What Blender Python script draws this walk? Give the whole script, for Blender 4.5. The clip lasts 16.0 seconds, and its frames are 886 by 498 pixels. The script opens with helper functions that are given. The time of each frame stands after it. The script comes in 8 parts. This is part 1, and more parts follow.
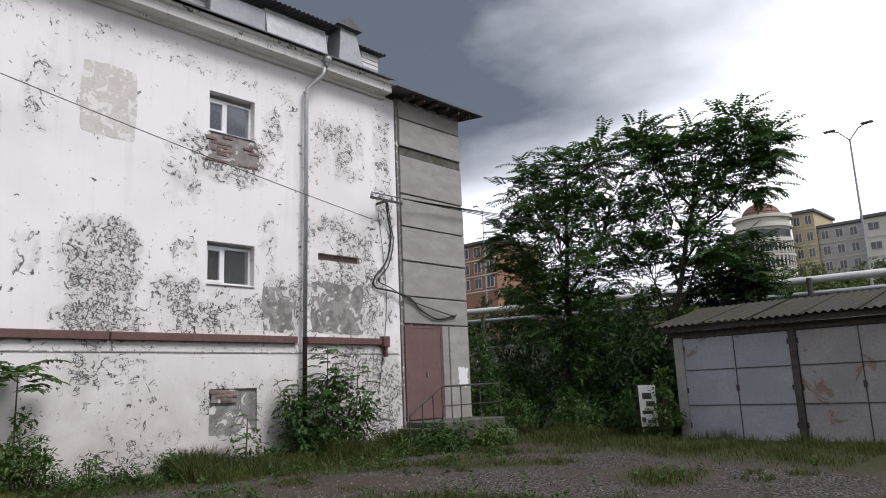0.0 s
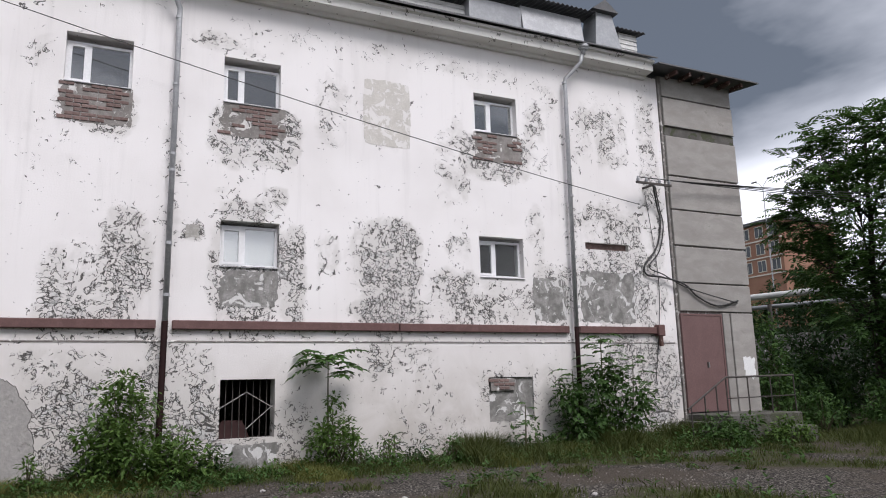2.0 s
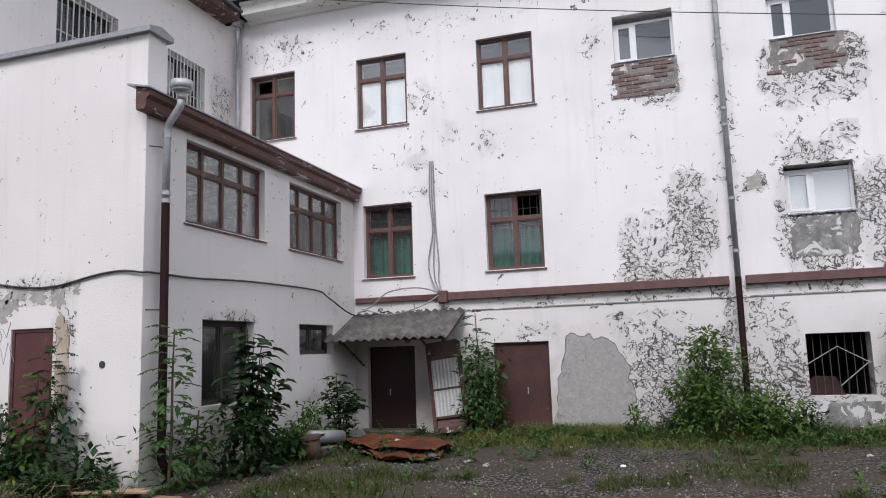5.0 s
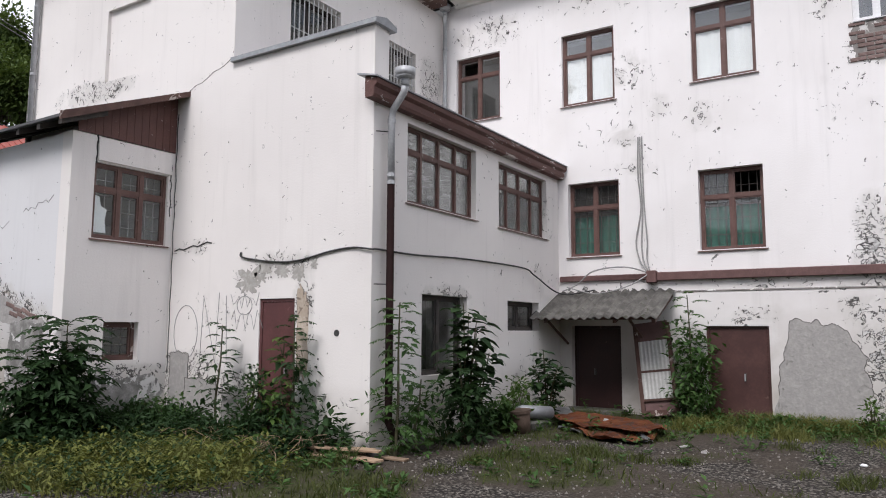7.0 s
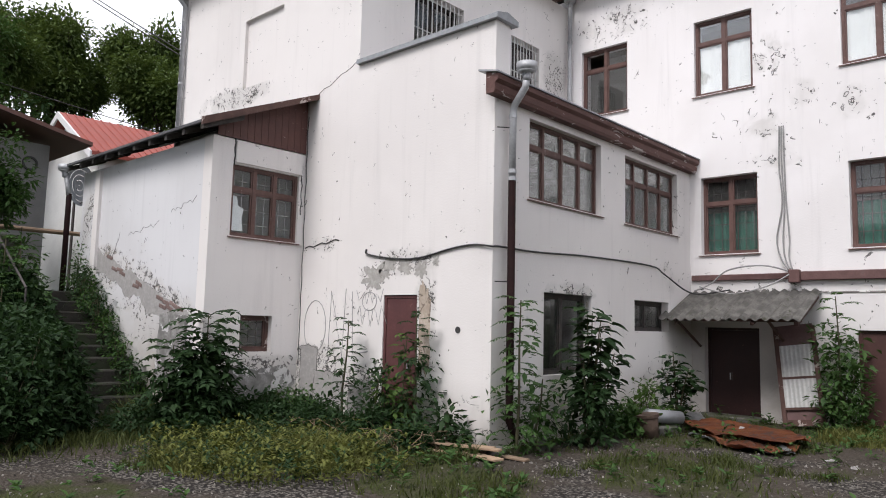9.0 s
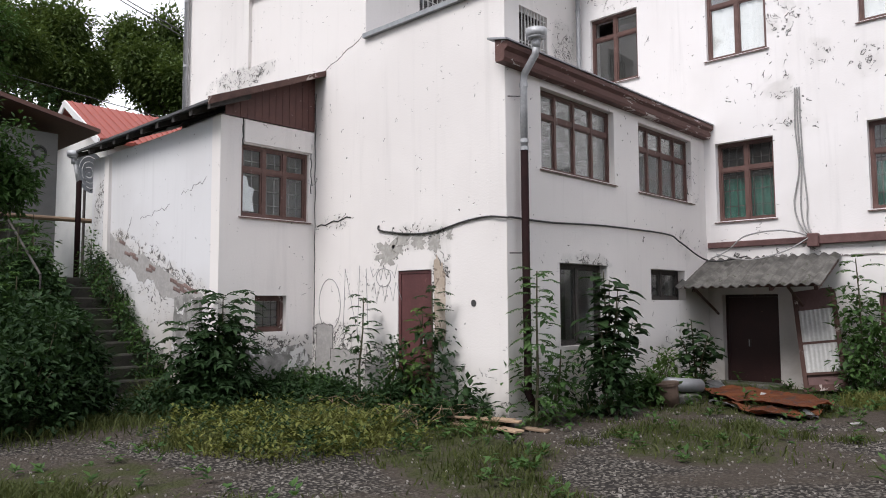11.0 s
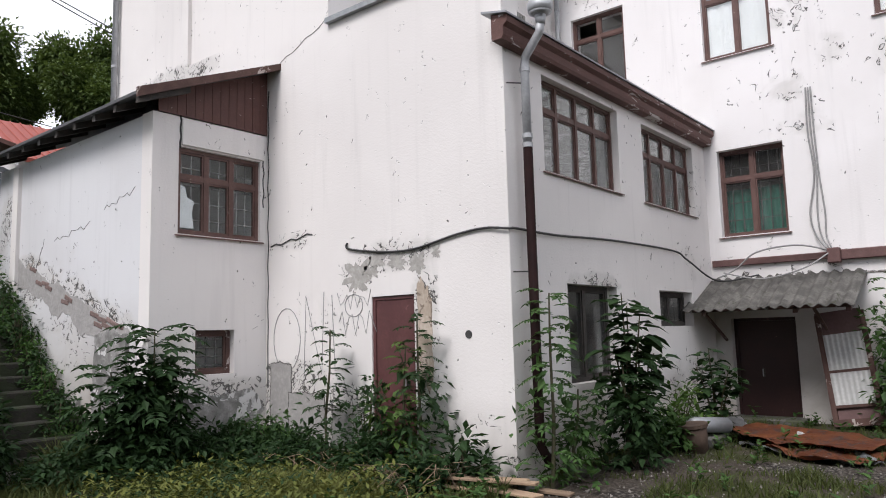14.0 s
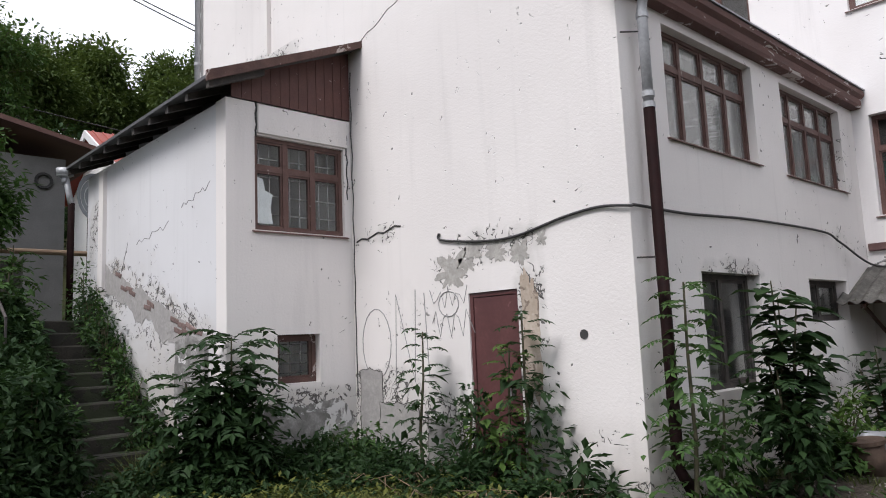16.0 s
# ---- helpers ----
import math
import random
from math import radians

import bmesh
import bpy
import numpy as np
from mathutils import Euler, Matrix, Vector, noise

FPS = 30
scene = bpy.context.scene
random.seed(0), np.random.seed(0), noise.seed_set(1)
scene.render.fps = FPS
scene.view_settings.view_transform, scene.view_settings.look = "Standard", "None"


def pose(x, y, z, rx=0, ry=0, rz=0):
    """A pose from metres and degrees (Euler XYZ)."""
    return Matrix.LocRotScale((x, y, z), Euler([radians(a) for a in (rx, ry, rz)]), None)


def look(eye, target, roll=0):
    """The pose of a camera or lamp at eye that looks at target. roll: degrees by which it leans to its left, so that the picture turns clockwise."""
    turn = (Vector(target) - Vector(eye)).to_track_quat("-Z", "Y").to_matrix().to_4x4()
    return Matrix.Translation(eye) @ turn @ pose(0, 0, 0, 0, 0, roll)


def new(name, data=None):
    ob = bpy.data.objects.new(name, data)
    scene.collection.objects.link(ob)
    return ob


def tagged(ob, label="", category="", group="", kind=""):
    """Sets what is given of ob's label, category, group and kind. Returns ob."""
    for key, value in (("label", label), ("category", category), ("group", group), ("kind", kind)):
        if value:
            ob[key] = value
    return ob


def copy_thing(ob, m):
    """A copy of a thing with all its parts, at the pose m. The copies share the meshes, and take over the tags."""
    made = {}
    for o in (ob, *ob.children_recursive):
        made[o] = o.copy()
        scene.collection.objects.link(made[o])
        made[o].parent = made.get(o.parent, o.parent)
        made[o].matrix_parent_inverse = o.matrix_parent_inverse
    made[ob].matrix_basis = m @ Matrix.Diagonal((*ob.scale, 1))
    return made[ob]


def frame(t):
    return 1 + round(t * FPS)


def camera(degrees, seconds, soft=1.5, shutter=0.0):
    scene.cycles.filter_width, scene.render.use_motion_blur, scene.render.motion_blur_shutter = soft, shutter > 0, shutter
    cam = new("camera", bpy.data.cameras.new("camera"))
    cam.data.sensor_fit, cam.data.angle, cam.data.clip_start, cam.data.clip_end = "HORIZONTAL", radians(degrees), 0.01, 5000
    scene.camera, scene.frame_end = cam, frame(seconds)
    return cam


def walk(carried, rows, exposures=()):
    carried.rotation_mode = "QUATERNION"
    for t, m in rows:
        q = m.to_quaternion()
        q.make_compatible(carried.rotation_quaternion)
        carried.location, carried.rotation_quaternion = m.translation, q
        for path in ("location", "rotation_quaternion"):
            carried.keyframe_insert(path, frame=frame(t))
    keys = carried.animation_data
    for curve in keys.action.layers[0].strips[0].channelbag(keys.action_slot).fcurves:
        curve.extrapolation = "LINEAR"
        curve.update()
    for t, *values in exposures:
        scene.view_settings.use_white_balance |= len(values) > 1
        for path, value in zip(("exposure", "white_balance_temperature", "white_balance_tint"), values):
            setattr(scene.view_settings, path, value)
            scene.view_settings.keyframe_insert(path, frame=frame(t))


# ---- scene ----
cam = camera(62.7, 16.0, soft=1.0)
PATH = [
    (0, (-0.495, 0.331, 1.439), (-1.842, 1.761, 1.817), -2.4),
    (0.5, (-0.489, 0.325, 1.435), (-1.956, 1.631, 1.814), -2.4),
    (1, (-0.487, 0.323, 1.434), (-2.064, 1.491, 1.821), -1.7),
    (1.5, (-0.488, 0.323, 1.434), (-2.171, 1.332, 1.821), -1.7),
    (2, (-0.488, 0.323, 1.434), (-2.261, 1.169, 1.809), -1.5),
    (2.5, (-0.482, 0.318, 1.431), (-2.327, 1.003, 1.785), -1.8),
    (3, (-0.499, 0.335, 1.441), (-2.403, 0.836, 1.791), -1.9),
    (3.5, (-0.53, 0.286, 1.447), (-2.484, 0.537, 1.792), -1.5),
    (4, (-0.464, 0.267, 1.484), (-2.438, 0.284, 1.81), -1.4),
    (4.5, (-0.416, 0.368, 1.587), (-2.373, 0.073, 1.875), -1.7),
    (5, (-0.414, 0.354, 1.599), (-2.3, -0.251, 1.874), -1.9),
    (5.2, (-0.424, 0.333, 1.601), (-2.284, -0.354, 1.857), -1.6),
    (7.3, (-0.172, 0.057, 1.613), (-1.792, -1.093, 1.846), 0.6),
    (7.5, (-0.193, 0.07, 1.606), (-1.767, -1.14, 1.848), 0.8),
    (8, (-0.291, 0.073, 1.561), (-1.786, -1.233, 1.802), 0.9),
    (8.5, (-0.237, 0.075, 1.617), (-1.689, -1.285, 1.823), 1.1),
    (8.7, (-0.296, 0.077, 1.62), (-1.759, -1.271, 1.828), 1.5),
    (10.8, (-0.308, -0.023, 1.53), (-1.782, -1.361, 1.727), 0.2),
    (11, (-0.352, -0.031, 1.54), (-1.801, -1.4, 1.693), -0.3),
    (11.5, (-0.49, -0.274, 1.532), (-1.834, -1.749, 1.658), -1.6),
    (12, (-0.635, -0.467, 1.543), (-1.949, -1.967, 1.691), -2.3),
    (12.5, (-0.77, -0.721, 1.543), (-2.163, -2.136, 1.785), -1.9),
    (13, (-1.008, -1.043, 1.505), (-2.341, -2.504, 1.803), -2.8),
    (13.5, (-1.172, -1.295, 1.52), (-2.579, -2.691, 1.79), -2.2),
    (14, (-1.35, -1.566, 1.567), (-2.89, -2.821, 1.8), -1.5),
    (14.5, (-1.611, -1.777, 1.552), (-3.081, -3.113, 1.783), -3.1),
    (15, (-1.841, -2.012, 1.546), (-3.374, -3.278, 1.756), -1.8),
    (15.5, (-2.01, -2.186, 1.554), (-3.508, -3.492, 1.78), -2.5),
    (16, (-2.193, -2.355, 1.558), (-3.547, -3.806, 1.807), -2.4),
]
walk(cam, [(t, look(eye, target, roll)) for t, eye, target, roll in PATH], [(0, 0.88, 6300, 14), (1.5, 0.92, 6300, 14), (3.5, 1.0, 6120, 14), (5, 1.0, 6120, 14), (8, 1.1, 6330, 13), (13, 1.16, 6300, 13), (16, 1.08, 6250, 13)])

# ---- light ----
world = bpy.data.worlds.new("sky")
scene.world = world
world.use_nodes = True
wn, wl = world.node_tree.nodes, world.node_tree.links
wn.clear()
SUN_EL, SUN_AZ = 52, 84
sky = wn.new("ShaderNodeTexSky")
sky.sky_type, sky.sun_disc = "NISHITA", False
sky.sun_elevation, sky.sun_rotation = radians(SUN_EL), radians(SUN_AZ)
sky.dust_density, sky.air_density = 3.0, 1.0
coord = wn.new("ShaderNodeTexCoord")
stretch = wn.new("ShaderNodeMapping")
stretch.inputs["Scale"].default_value = (1.0, 1.0, 2.2)
stretch.inputs["Rotation"].default_value = (0, 0, radians(10))
stretch.inputs["Location"].default_value = (0.35, 0.1, 0.0)
clouds = wn.new("ShaderNodeTexNoise")
clouds.inputs["Scale"].default_value, clouds.inputs["Detail"].default_value = 1.15, 7
clouds.inputs["Roughness"].default_value, clouds.inputs["Distortion"].default_value = 0.5, 0.35
ramp = wn.new("ShaderNodeValToRGB")
ramp.color_ramp.elements[0].position, ramp.color_ramp.elements[0].color = 0.34, (0.075, 0.085, 0.098, 1)
mid_stop = ramp.color_ramp.elements.new(0.52)
mid_stop.color = (0.10, 0.111, 0.128, 1)
ramp.color_ramp.elements[1].position, ramp.color_ramp.elements[1].color = 0.64, (0.95, 0.96, 1.0, 1)
dim = wn.new("ShaderNodeMix")
dim.data_type = "RGBA"
dim.inputs["Factor"].default_value = 0.92
back = wn.new("ShaderNodeBackground")
wout = wn.new("ShaderNodeOutputWorld")
skys = wn.new("ShaderNodeVectorMath")
skys.operation = "SCALE"
skys.inputs["Scale"].default_value = 0.12
wl.new(coord.outputs["Generated"], stretch.inputs["Vector"])
wl.new(stretch.outputs["Vector"], clouds.inputs["Vector"])
# a darker bank of cloud over the roofs of the main building
bank_dot = wn.new("ShaderNodeVectorMath")
bank_dot.operation = "DOT_PRODUCT"
bank_dot.inputs[1].default_value = (-0.75, 0.35, 0.75)
bank = wn.new("ShaderNodeMapRange")
bank.interpolation_type = "SMOOTHSTEP"
bank.inputs["From Min"].default_value, bank.inputs["From Max"].default_value = 0.72, 1.10
heavy = wn.new("ShaderNodeMath")
heavy.operation = "MULTIPLY_ADD"
heavy.inputs[1].default_value = -0.085
wl.new(coord.outputs["Generated"], bank_dot.inputs[0])
wl.new(bank_dot.outputs["Value"], bank.inputs["Value"])
wl.new(bank.outputs["Result"], heavy.inputs[0])
wl.new(clouds.outputs["Fac"], heavy.inputs[2])
wl.new(heavy.outputs[0], ramp.inputs["Fac"])
wl.new(sky.outputs["Color"], skys.inputs[0])
wl.new(skys.outputs["Vector"], dim.inputs["A"])
wl.new(ramp.outputs["Color"], dim.inputs["B"])
wl.new(dim.outputs["Result"], back.inputs["Color"])
back.inputs["Strength"].default_value = 0.95
wl.new(back.outputs["Background"], wout.inputs["Surface"])

sun_data = bpy.data.lights.new("sun", "SUN")
sun_data.energy, sun_data.angle, sun_data.color = 1.5, radians(25), (1.0, 0.97, 0.94)
sun = new("sun", sun_data)
_az, _el = radians(SUN_AZ), radians(SUN_EL)
sun.matrix_world = look((0, 0, 30), (-math.sin(_az) * math.cos(_el), -math.cos(_az) * math.cos(_el), 30 - math.sin(_el)))


# ---- materials ----
def base_mat(name):
    m = bpy.data.materials.new(name)
    m.use_nodes = True
    n = m.node_tree.nodes
    n.clear()
    out, b = n.new("ShaderNodeOutputMaterial"), n.new("ShaderNodeBsdfPrincipled")
    m.node_tree.links.new(b.outputs["BSDF"], out.inputs["Surface"])
    return m, n, m.node_tree.links, b


def rgb(c):
    return (c[0], c[1], c[2], 1)


def noise_node(n, l, scale, detail=5, rough=0.55, dist=0.0, vec=None):
    t = n.new("ShaderNodeTexNoise")
    t.inputs["Scale"].default_value, t.inputs["Detail"].default_value = scale, detail
    t.inputs["Roughness"].default_value, t.inputs["Distortion"].default_value = rough, dist
    if vec is not None:
        l.new(vec, t.inputs["Vector"])
    return t.outputs["Fac"]


def math_node(n, l, op, a, b=0.0, c=0.0):
    t = n.new("ShaderNodeMath")
    t.operation = op
    for i, v in enumerate((a, b, c)):
        if isinstance(v, (int, float)):
            t.inputs[i].default_value = v
        else:
            l.new(v, t.inputs[i])
    return t.outputs[0]


def step_node(n, l, v, lo, hi):
    t = n.new("ShaderNodeMapRange")
    t.interpolation_type = "SMOOTHSTEP"
    t.inputs["From Min"].default_value, t.inputs["From Max"].default_value = lo, hi
    l.new(v, t.inputs["Value"])
    return t.outputs["Result"]


def mix_node(n, l, f, a, b):
    t = n.new("ShaderNodeMix")
    t.data_type = "RGBA"
    for k, v in (("Factor", f), ("A", a), ("B", b)):
        if isinstance(v, tuple):
            t.inputs[k].default_value = rgb(v)
        elif isinstance(v, (int, float)):
            t.inputs[k].default_value = v
        else:
            l.new(v, t.inputs[k])
    return t.outputs["Result"]


def bump_node(n, l, b, height, strength, distance):
    t = n.new("ShaderNodeBump")
    t.inputs["Strength"].default_value, t.inputs["Distance"].default_value = strength, distance
    l.new(height, t.inputs["Height"])
    l.new(t.outputs["Normal"], b.inputs["Normal"])


def surf(name, c1, c2, scale=6.0, rough=0.8, metal=0.0, bump=0.3, fine=40.0, wear=None, wear_at=0.62, wear_scale=3.0, vary=0.0, stretch=(1, 1, 1), spec=0.4):
    """Two tones of one surface, a fine grain, and where given a worn third tone."""
    m, n, l, b = base_mat(name)
    tc = n.new("ShaderNodeTexCoord")
    mp = n.new("ShaderNodeMapping")
    mp.inputs["Scale"].default_value = stretch
    l.new(tc.outputs["Object"], mp.inputs["Vector"])
    v = mp.outputs["Vector"]
    big = noise_node(n, l, scale, 6, 0.6, 0.3, v)
    small = noise_node(n, l, fine, 4, 0.6, 0.0, v)
    f = step_node(n, l, big, 0.35, 0.65)
    col = mix_node(n, l, f, c1, c2)
    dark = mix_node(n, l, step_node(n, l, small, 0.35, 0.7), tuple(x * 0.8 for x in c1), col)
    col = mix_node(n, l, 0.45, col, dark)
    h = small
    if wear:
        wn_ = noise_node(n, l, wear_scale, 9, 0.65, 0.8, v)
        wf = step_node(n, l, wn_, wear_at, wear_at + 0.02)
        col = mix_node(n, l, wf, col, wear)
        h = math_node(n, l, "SUBTRACT", small, wf)
    if vary:
        oi = n.new("ShaderNodeObjectInfo")
        hsv = n.new("ShaderNodeHueSaturation")
        l.new(col, hsv.inputs["Color"])
        l.new(math_node(n, l, "MULTIPLY_ADD", oi.outputs["Random"], vary, 1 - vary / 2), hsv.inputs["Value"])
        col = hsv.outputs["Color"]
    l.new(col, b.inputs["Base Color"])
    l.new(math_node(n, l, "MULTIPLY_ADD", big, 0.25, rough - 0.12), b.inputs["Roughness"])
    b.inputs["Metallic"].default_value = metal
    b.inputs["Specular IOR Level"].default_value = spec
    if bump:
        bump_node(n, l, b, h, bump, 0.01)
    return m


def plaster(name, paint, paint2, under, under2, flake=1.0, sound=0.055):
    """Whitewash over old render: comes off in curled flakes where the wear layer of the mesh is high, single chips elsewhere."""
    m, n, l, b = base_mat(name)
    tc = n.new("ShaderNodeTexCoord")
    v = tc.outputs["Object"]
    at = n.new("ShaderNodeAttribute")
    at.attribute_name = "wear"
    low = noise_node(n, l, 1.3, 4, 0.6, 0.6, v)
    wear = math_node(n, l, "MULTIPLY", at.outputs["Fac"], math_node(n, l, "MULTIPLY_ADD", step_node(n, l, low, 0.36, 0.64), 0.75, 0.55))
    n1 = noise_node(n, l, 1.9, 3, 0.55, 1.2, v)
    n2 = noise_node(n, l, 3.9, 2.2, 0.5, 2.2, v)
    n3 = noise_node(n, l, 34, 4, 0.6, 0.3, v)
    # flakes: warped cells, wider than high
    warp = n.new("ShaderNodeTexNoise")
    warp.inputs["Scale"].default_value, warp.inputs["Detail"].default_value = 6.0, 3
    l.new(v, warp.inputs["Vector"])
    shift = n.new("ShaderNodeVectorMath")
    shift.operation = "MULTIPLY_ADD"
    shift.inputs[1].default_value = (0.34, 0.34, 0.30)
    l.new(warp.outputs["Color"], shift.inputs[0])
    l.new(v, shift.inputs[2])
    flat = n.new("ShaderNodeMapping")
    flat.inputs["Scale"].default_value = (1.0, 0.8, 1.25)
    l.new(shift.outputs["Vector"], flat.inputs["Vector"])
    cell, rim = n.new("ShaderNodeTexVoronoi"), n.new("ShaderNodeTexVoronoi")
    rim.feature = "DISTANCE_TO_EDGE"
    for t in (cell, rim):
        t.inputs["Scale"].default_value = 6.2
        l.new(flat.outputs["Vector"], t.inputs["Vector"])
    one = n.new("ShaderNodeSeparateColor")
    l.new(cell.outputs["Color"], one.inputs["Color"])
    val = math_node(n, l, "ADD", math_node(n, l, "MULTIPLY", n1, 0.44), math_node(n, l, "MULTIPLY", n2, 0.46))
    val = math_node(n, l, "MULTIPLY_ADD", one.outputs[0], 0.11, val)
    pv = math_node(n, l, "SUBTRACT", math_node(n, l, "MULTIPLY_ADD", wear, 0.212 * flake, val), sound)
    peel = step_node(n, l, pv, 0.648, 0.654)
    left = step_node(n, l, math_node(n, l, "MULTIPLY_ADD", one.outputs[1], 0.30, noise_node(n, l, 7.0, 3, 0.5, 1.6, v)), 0.645, 0.655)
    peel = math_node(n, l, "MULTIPLY", peel, math_node(n, l, "SUBTRACT", 1.0, left))
    # dark rim painted along flake edges in place of shadow under the curls
    lip_shade = math_node(n, l, "SUBTRACT", step_node(n, l, pv, 0.630, 0.642), step_node(n, l, pv, 0.652, 0.668))
    gap = math_node(n, l, "SUBTRACT", 1.0, step_node(n, l, rim.outputs["Distance"], 0.022, 0.055))
    broken = step_node(n, l, math_node(n, l, "ADD", math_node(n, l, "MULTIPLY", wear, 0.40), math_node(n, l, "MULTIPLY_ADD", one.outputs[2], 0.22, n2)), 0.90, 0.94)
    crack = math_node(n, l, "MULTIPLY", gap, broken)
    # hairline level lines of a warped noise, near the wear only
    c1 = noise_node(n, l, 1.7, 2.5, 0.5, 1.8, v)
    line = math_node(n, l, "ABSOLUTE", math_node(n, l, "SUBTRACT", math_node(n, l, "FRACT", math_node(n, l, "MULTIPLY", c1, 9.0)), 0.5))
    thin = math_node(n, l, "SUBTRACT", 1.0, step_node(n, l, line, 0.02, 0.09))
    thin = math_node(n, l, "MULTIPLY", thin, step_node(n, l, math_node(n, l, "MULTIPLY_ADD", wear, 0.30, n2), 0.66, 0.70))
    crack = math_node(n, l, "MAXIMUM", crack, thin)
    streak = n.new("ShaderNodeMapping")
    streak.inputs["Scale"].default_value = (5.0, 5.0, 0.35)
    l.new(v, streak.inputs["Vector"])
    run = noise_node(n, l, 1.0, 5, 0.6, 0.2, streak.outputs["Vector"])
    soft = noise_node(n, l, 0.55, 4, 0.5, 0.2, v)
    col = mix_node(n, l, step_node(n, l, soft, 0.35, 0.68), paint, paint2)
    col = mix_node(n, l, math_node(n, l, "MULTIPLY", step_node(n, l, run, 0.52, 0.8), 0.30), col, tuple(x * 0.72 for x in paint2))
    # brown tint, strongest at the foot of the wall and thinning upwards
    foot_tint = n.new("ShaderNodeAttribute")
    foot_tint.attribute_name = "foot_tint"
    gf = math_node(n, l, "MULTIPLY", foot_tint.outputs["Fac"], math_node(n, l, "MULTIPLY_ADD", step_node(n, l, low, 0.3, 0.7), 0.45, 0.55))
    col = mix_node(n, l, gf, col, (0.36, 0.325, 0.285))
    # old lime shows through the thinned paint round the flakes
    col = mix_node(n, l, math_node(n, l, "MULTIPLY", step_node(n, l, math_node(n, l, "MULTIPLY_ADD", n1, 0.8, wear), 0.62, 1.05), 0.55), col, (0.53, 0.51, 0.485))
    und = mix_node(n, l, step_node(n, l, n2, 0.36, 0.62), under, under2)
    und = mix_node(n, l, step_node(n, l, n3, 0.55, 0.70), und, tuple(x * 0.62 for x in under))
    col = mix_node(n, l, peel, col, und)
    dark = math_node(n, l, "MAXIMUM", math_node(n, l, "MULTIPLY", lip_shade, 0.9), math_node(n, l, "MULTIPLY", crack, 0.92))
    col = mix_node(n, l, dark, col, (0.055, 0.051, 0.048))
    l.new(col, b.inputs["Base Color"])
    b.inputs["Roughness"].default_value = 0.88
    b.inputs["Specular IOR Level"].default_value = 0.25
    h = math_node(n, l, "SUBTRACT", math_node(n, l, "MULTIPLY", n3, 0.22), math_node(n, l, "ADD", peel, math_node(n, l, "MULTIPLY", crack, 0.7)))
    bump_node(n, l, b, h, 0.9, 0.016)
    return m


def glass(name, tint=(0.98, 1.0, 1.0), dusty=0.03, ior=2.0):
    m, n, l, b = base_mat(name)
    n.remove(b)
    out = n["Material Output"]
    tr, gl, df = n.new("ShaderNodeBsdfTransparent"), n.new("ShaderNodeBsdfGlossy"), n.new("ShaderNodeBsdfDiffuse")
    tr.inputs["Color"].default_value = rgb(tint)
    gl.inputs["Roughness"].default_value = 0.03
    df.inputs["Color"].default_value = (0.45, 0.45, 0.43, 1)
    tc = n.new("ShaderNodeTexCoord")
    dust = noise_node(n, l, 5.0, 5, 0.6, 0.3, tc.outputs["Object"])
    mx, mx2 = n.new("ShaderNodeMixShader"), n.new("ShaderNodeMixShader")
    fr = n.new("ShaderNodeLayerWeight")
    l.new(math_node(n, l, "MULTIPLY_ADD", math_node(n, l, "POWER", fr.outputs["Facing"], 3.0), 0.5, (ior - 1) ** 2 / (ior + 1) ** 2), mx.inputs[0])
    l.new(tr.outputs[0], mx.inputs[1])
    l.new(gl.outputs[0], mx.inputs[2])
    l.new(math_node(n, l, "MULTIPLY", dust, dusty * 2), mx2.inputs[0])
    l.new(mx.outputs[0], mx2.inputs[1])
    l.new(df.outputs[0], mx2.inputs[2])
    l.new(mx2.outputs[0], out.inputs["Surface"])
    wob = noise_node(n, l, 1.6, 2, 0.5, 0.2, tc.outputs["Object"])
    t = n.new("ShaderNodeBump")
    t.inputs["Strength"].default_value, t.inputs["Distance"].default_value = 0.12, 0.02
    l.new(wob, t.inputs["Height"])
    l.new(t.outputs["Normal"], gl.inputs["Normal"])
    return m


def leaf_mat(name, c1, c2, scale=1.2):
    m, n, l, b = base_mat(name)
    geo = n.new("ShaderNodeNewGeometry")
    tc = n.new("ShaderNodeTexCoord")
    big = noise_node(n, l, scale, 3, 0.5, 0.0, tc.outputs["Object"])
    f = math_node(n, l, "MULTIPLY_ADD", geo.outputs["Random Per Island"], 0.6, math_node(n, l, "MULTIPLY", big, 0.4))
    col = mix_node(n, l, f, c1, c2)
    l.new(col, b.inputs["Base Color"])
    b.inputs["Roughness"].default_value = 0.6
    b.inputs["Specular IOR Level"].default_value = 0.16
    out = n["Material Output"]
    trl = n.new("ShaderNodeBsdfTranslucent")
    l.new(mix_node(n, l, 0.35, col, tuple(x * y for x, y in zip(c2, (1.6, 1.6, 0.8)))), trl.inputs["Color"])
    mx = n.new("ShaderNodeMixShader")
    mx.inputs[0].default_value = 0.22
    l.new(b.outputs[0], mx.inputs[1])
    l.new(trl.outputs[0], mx.inputs[2])
    l.new(mx.outputs[0], out.inputs["Surface"])
    return m


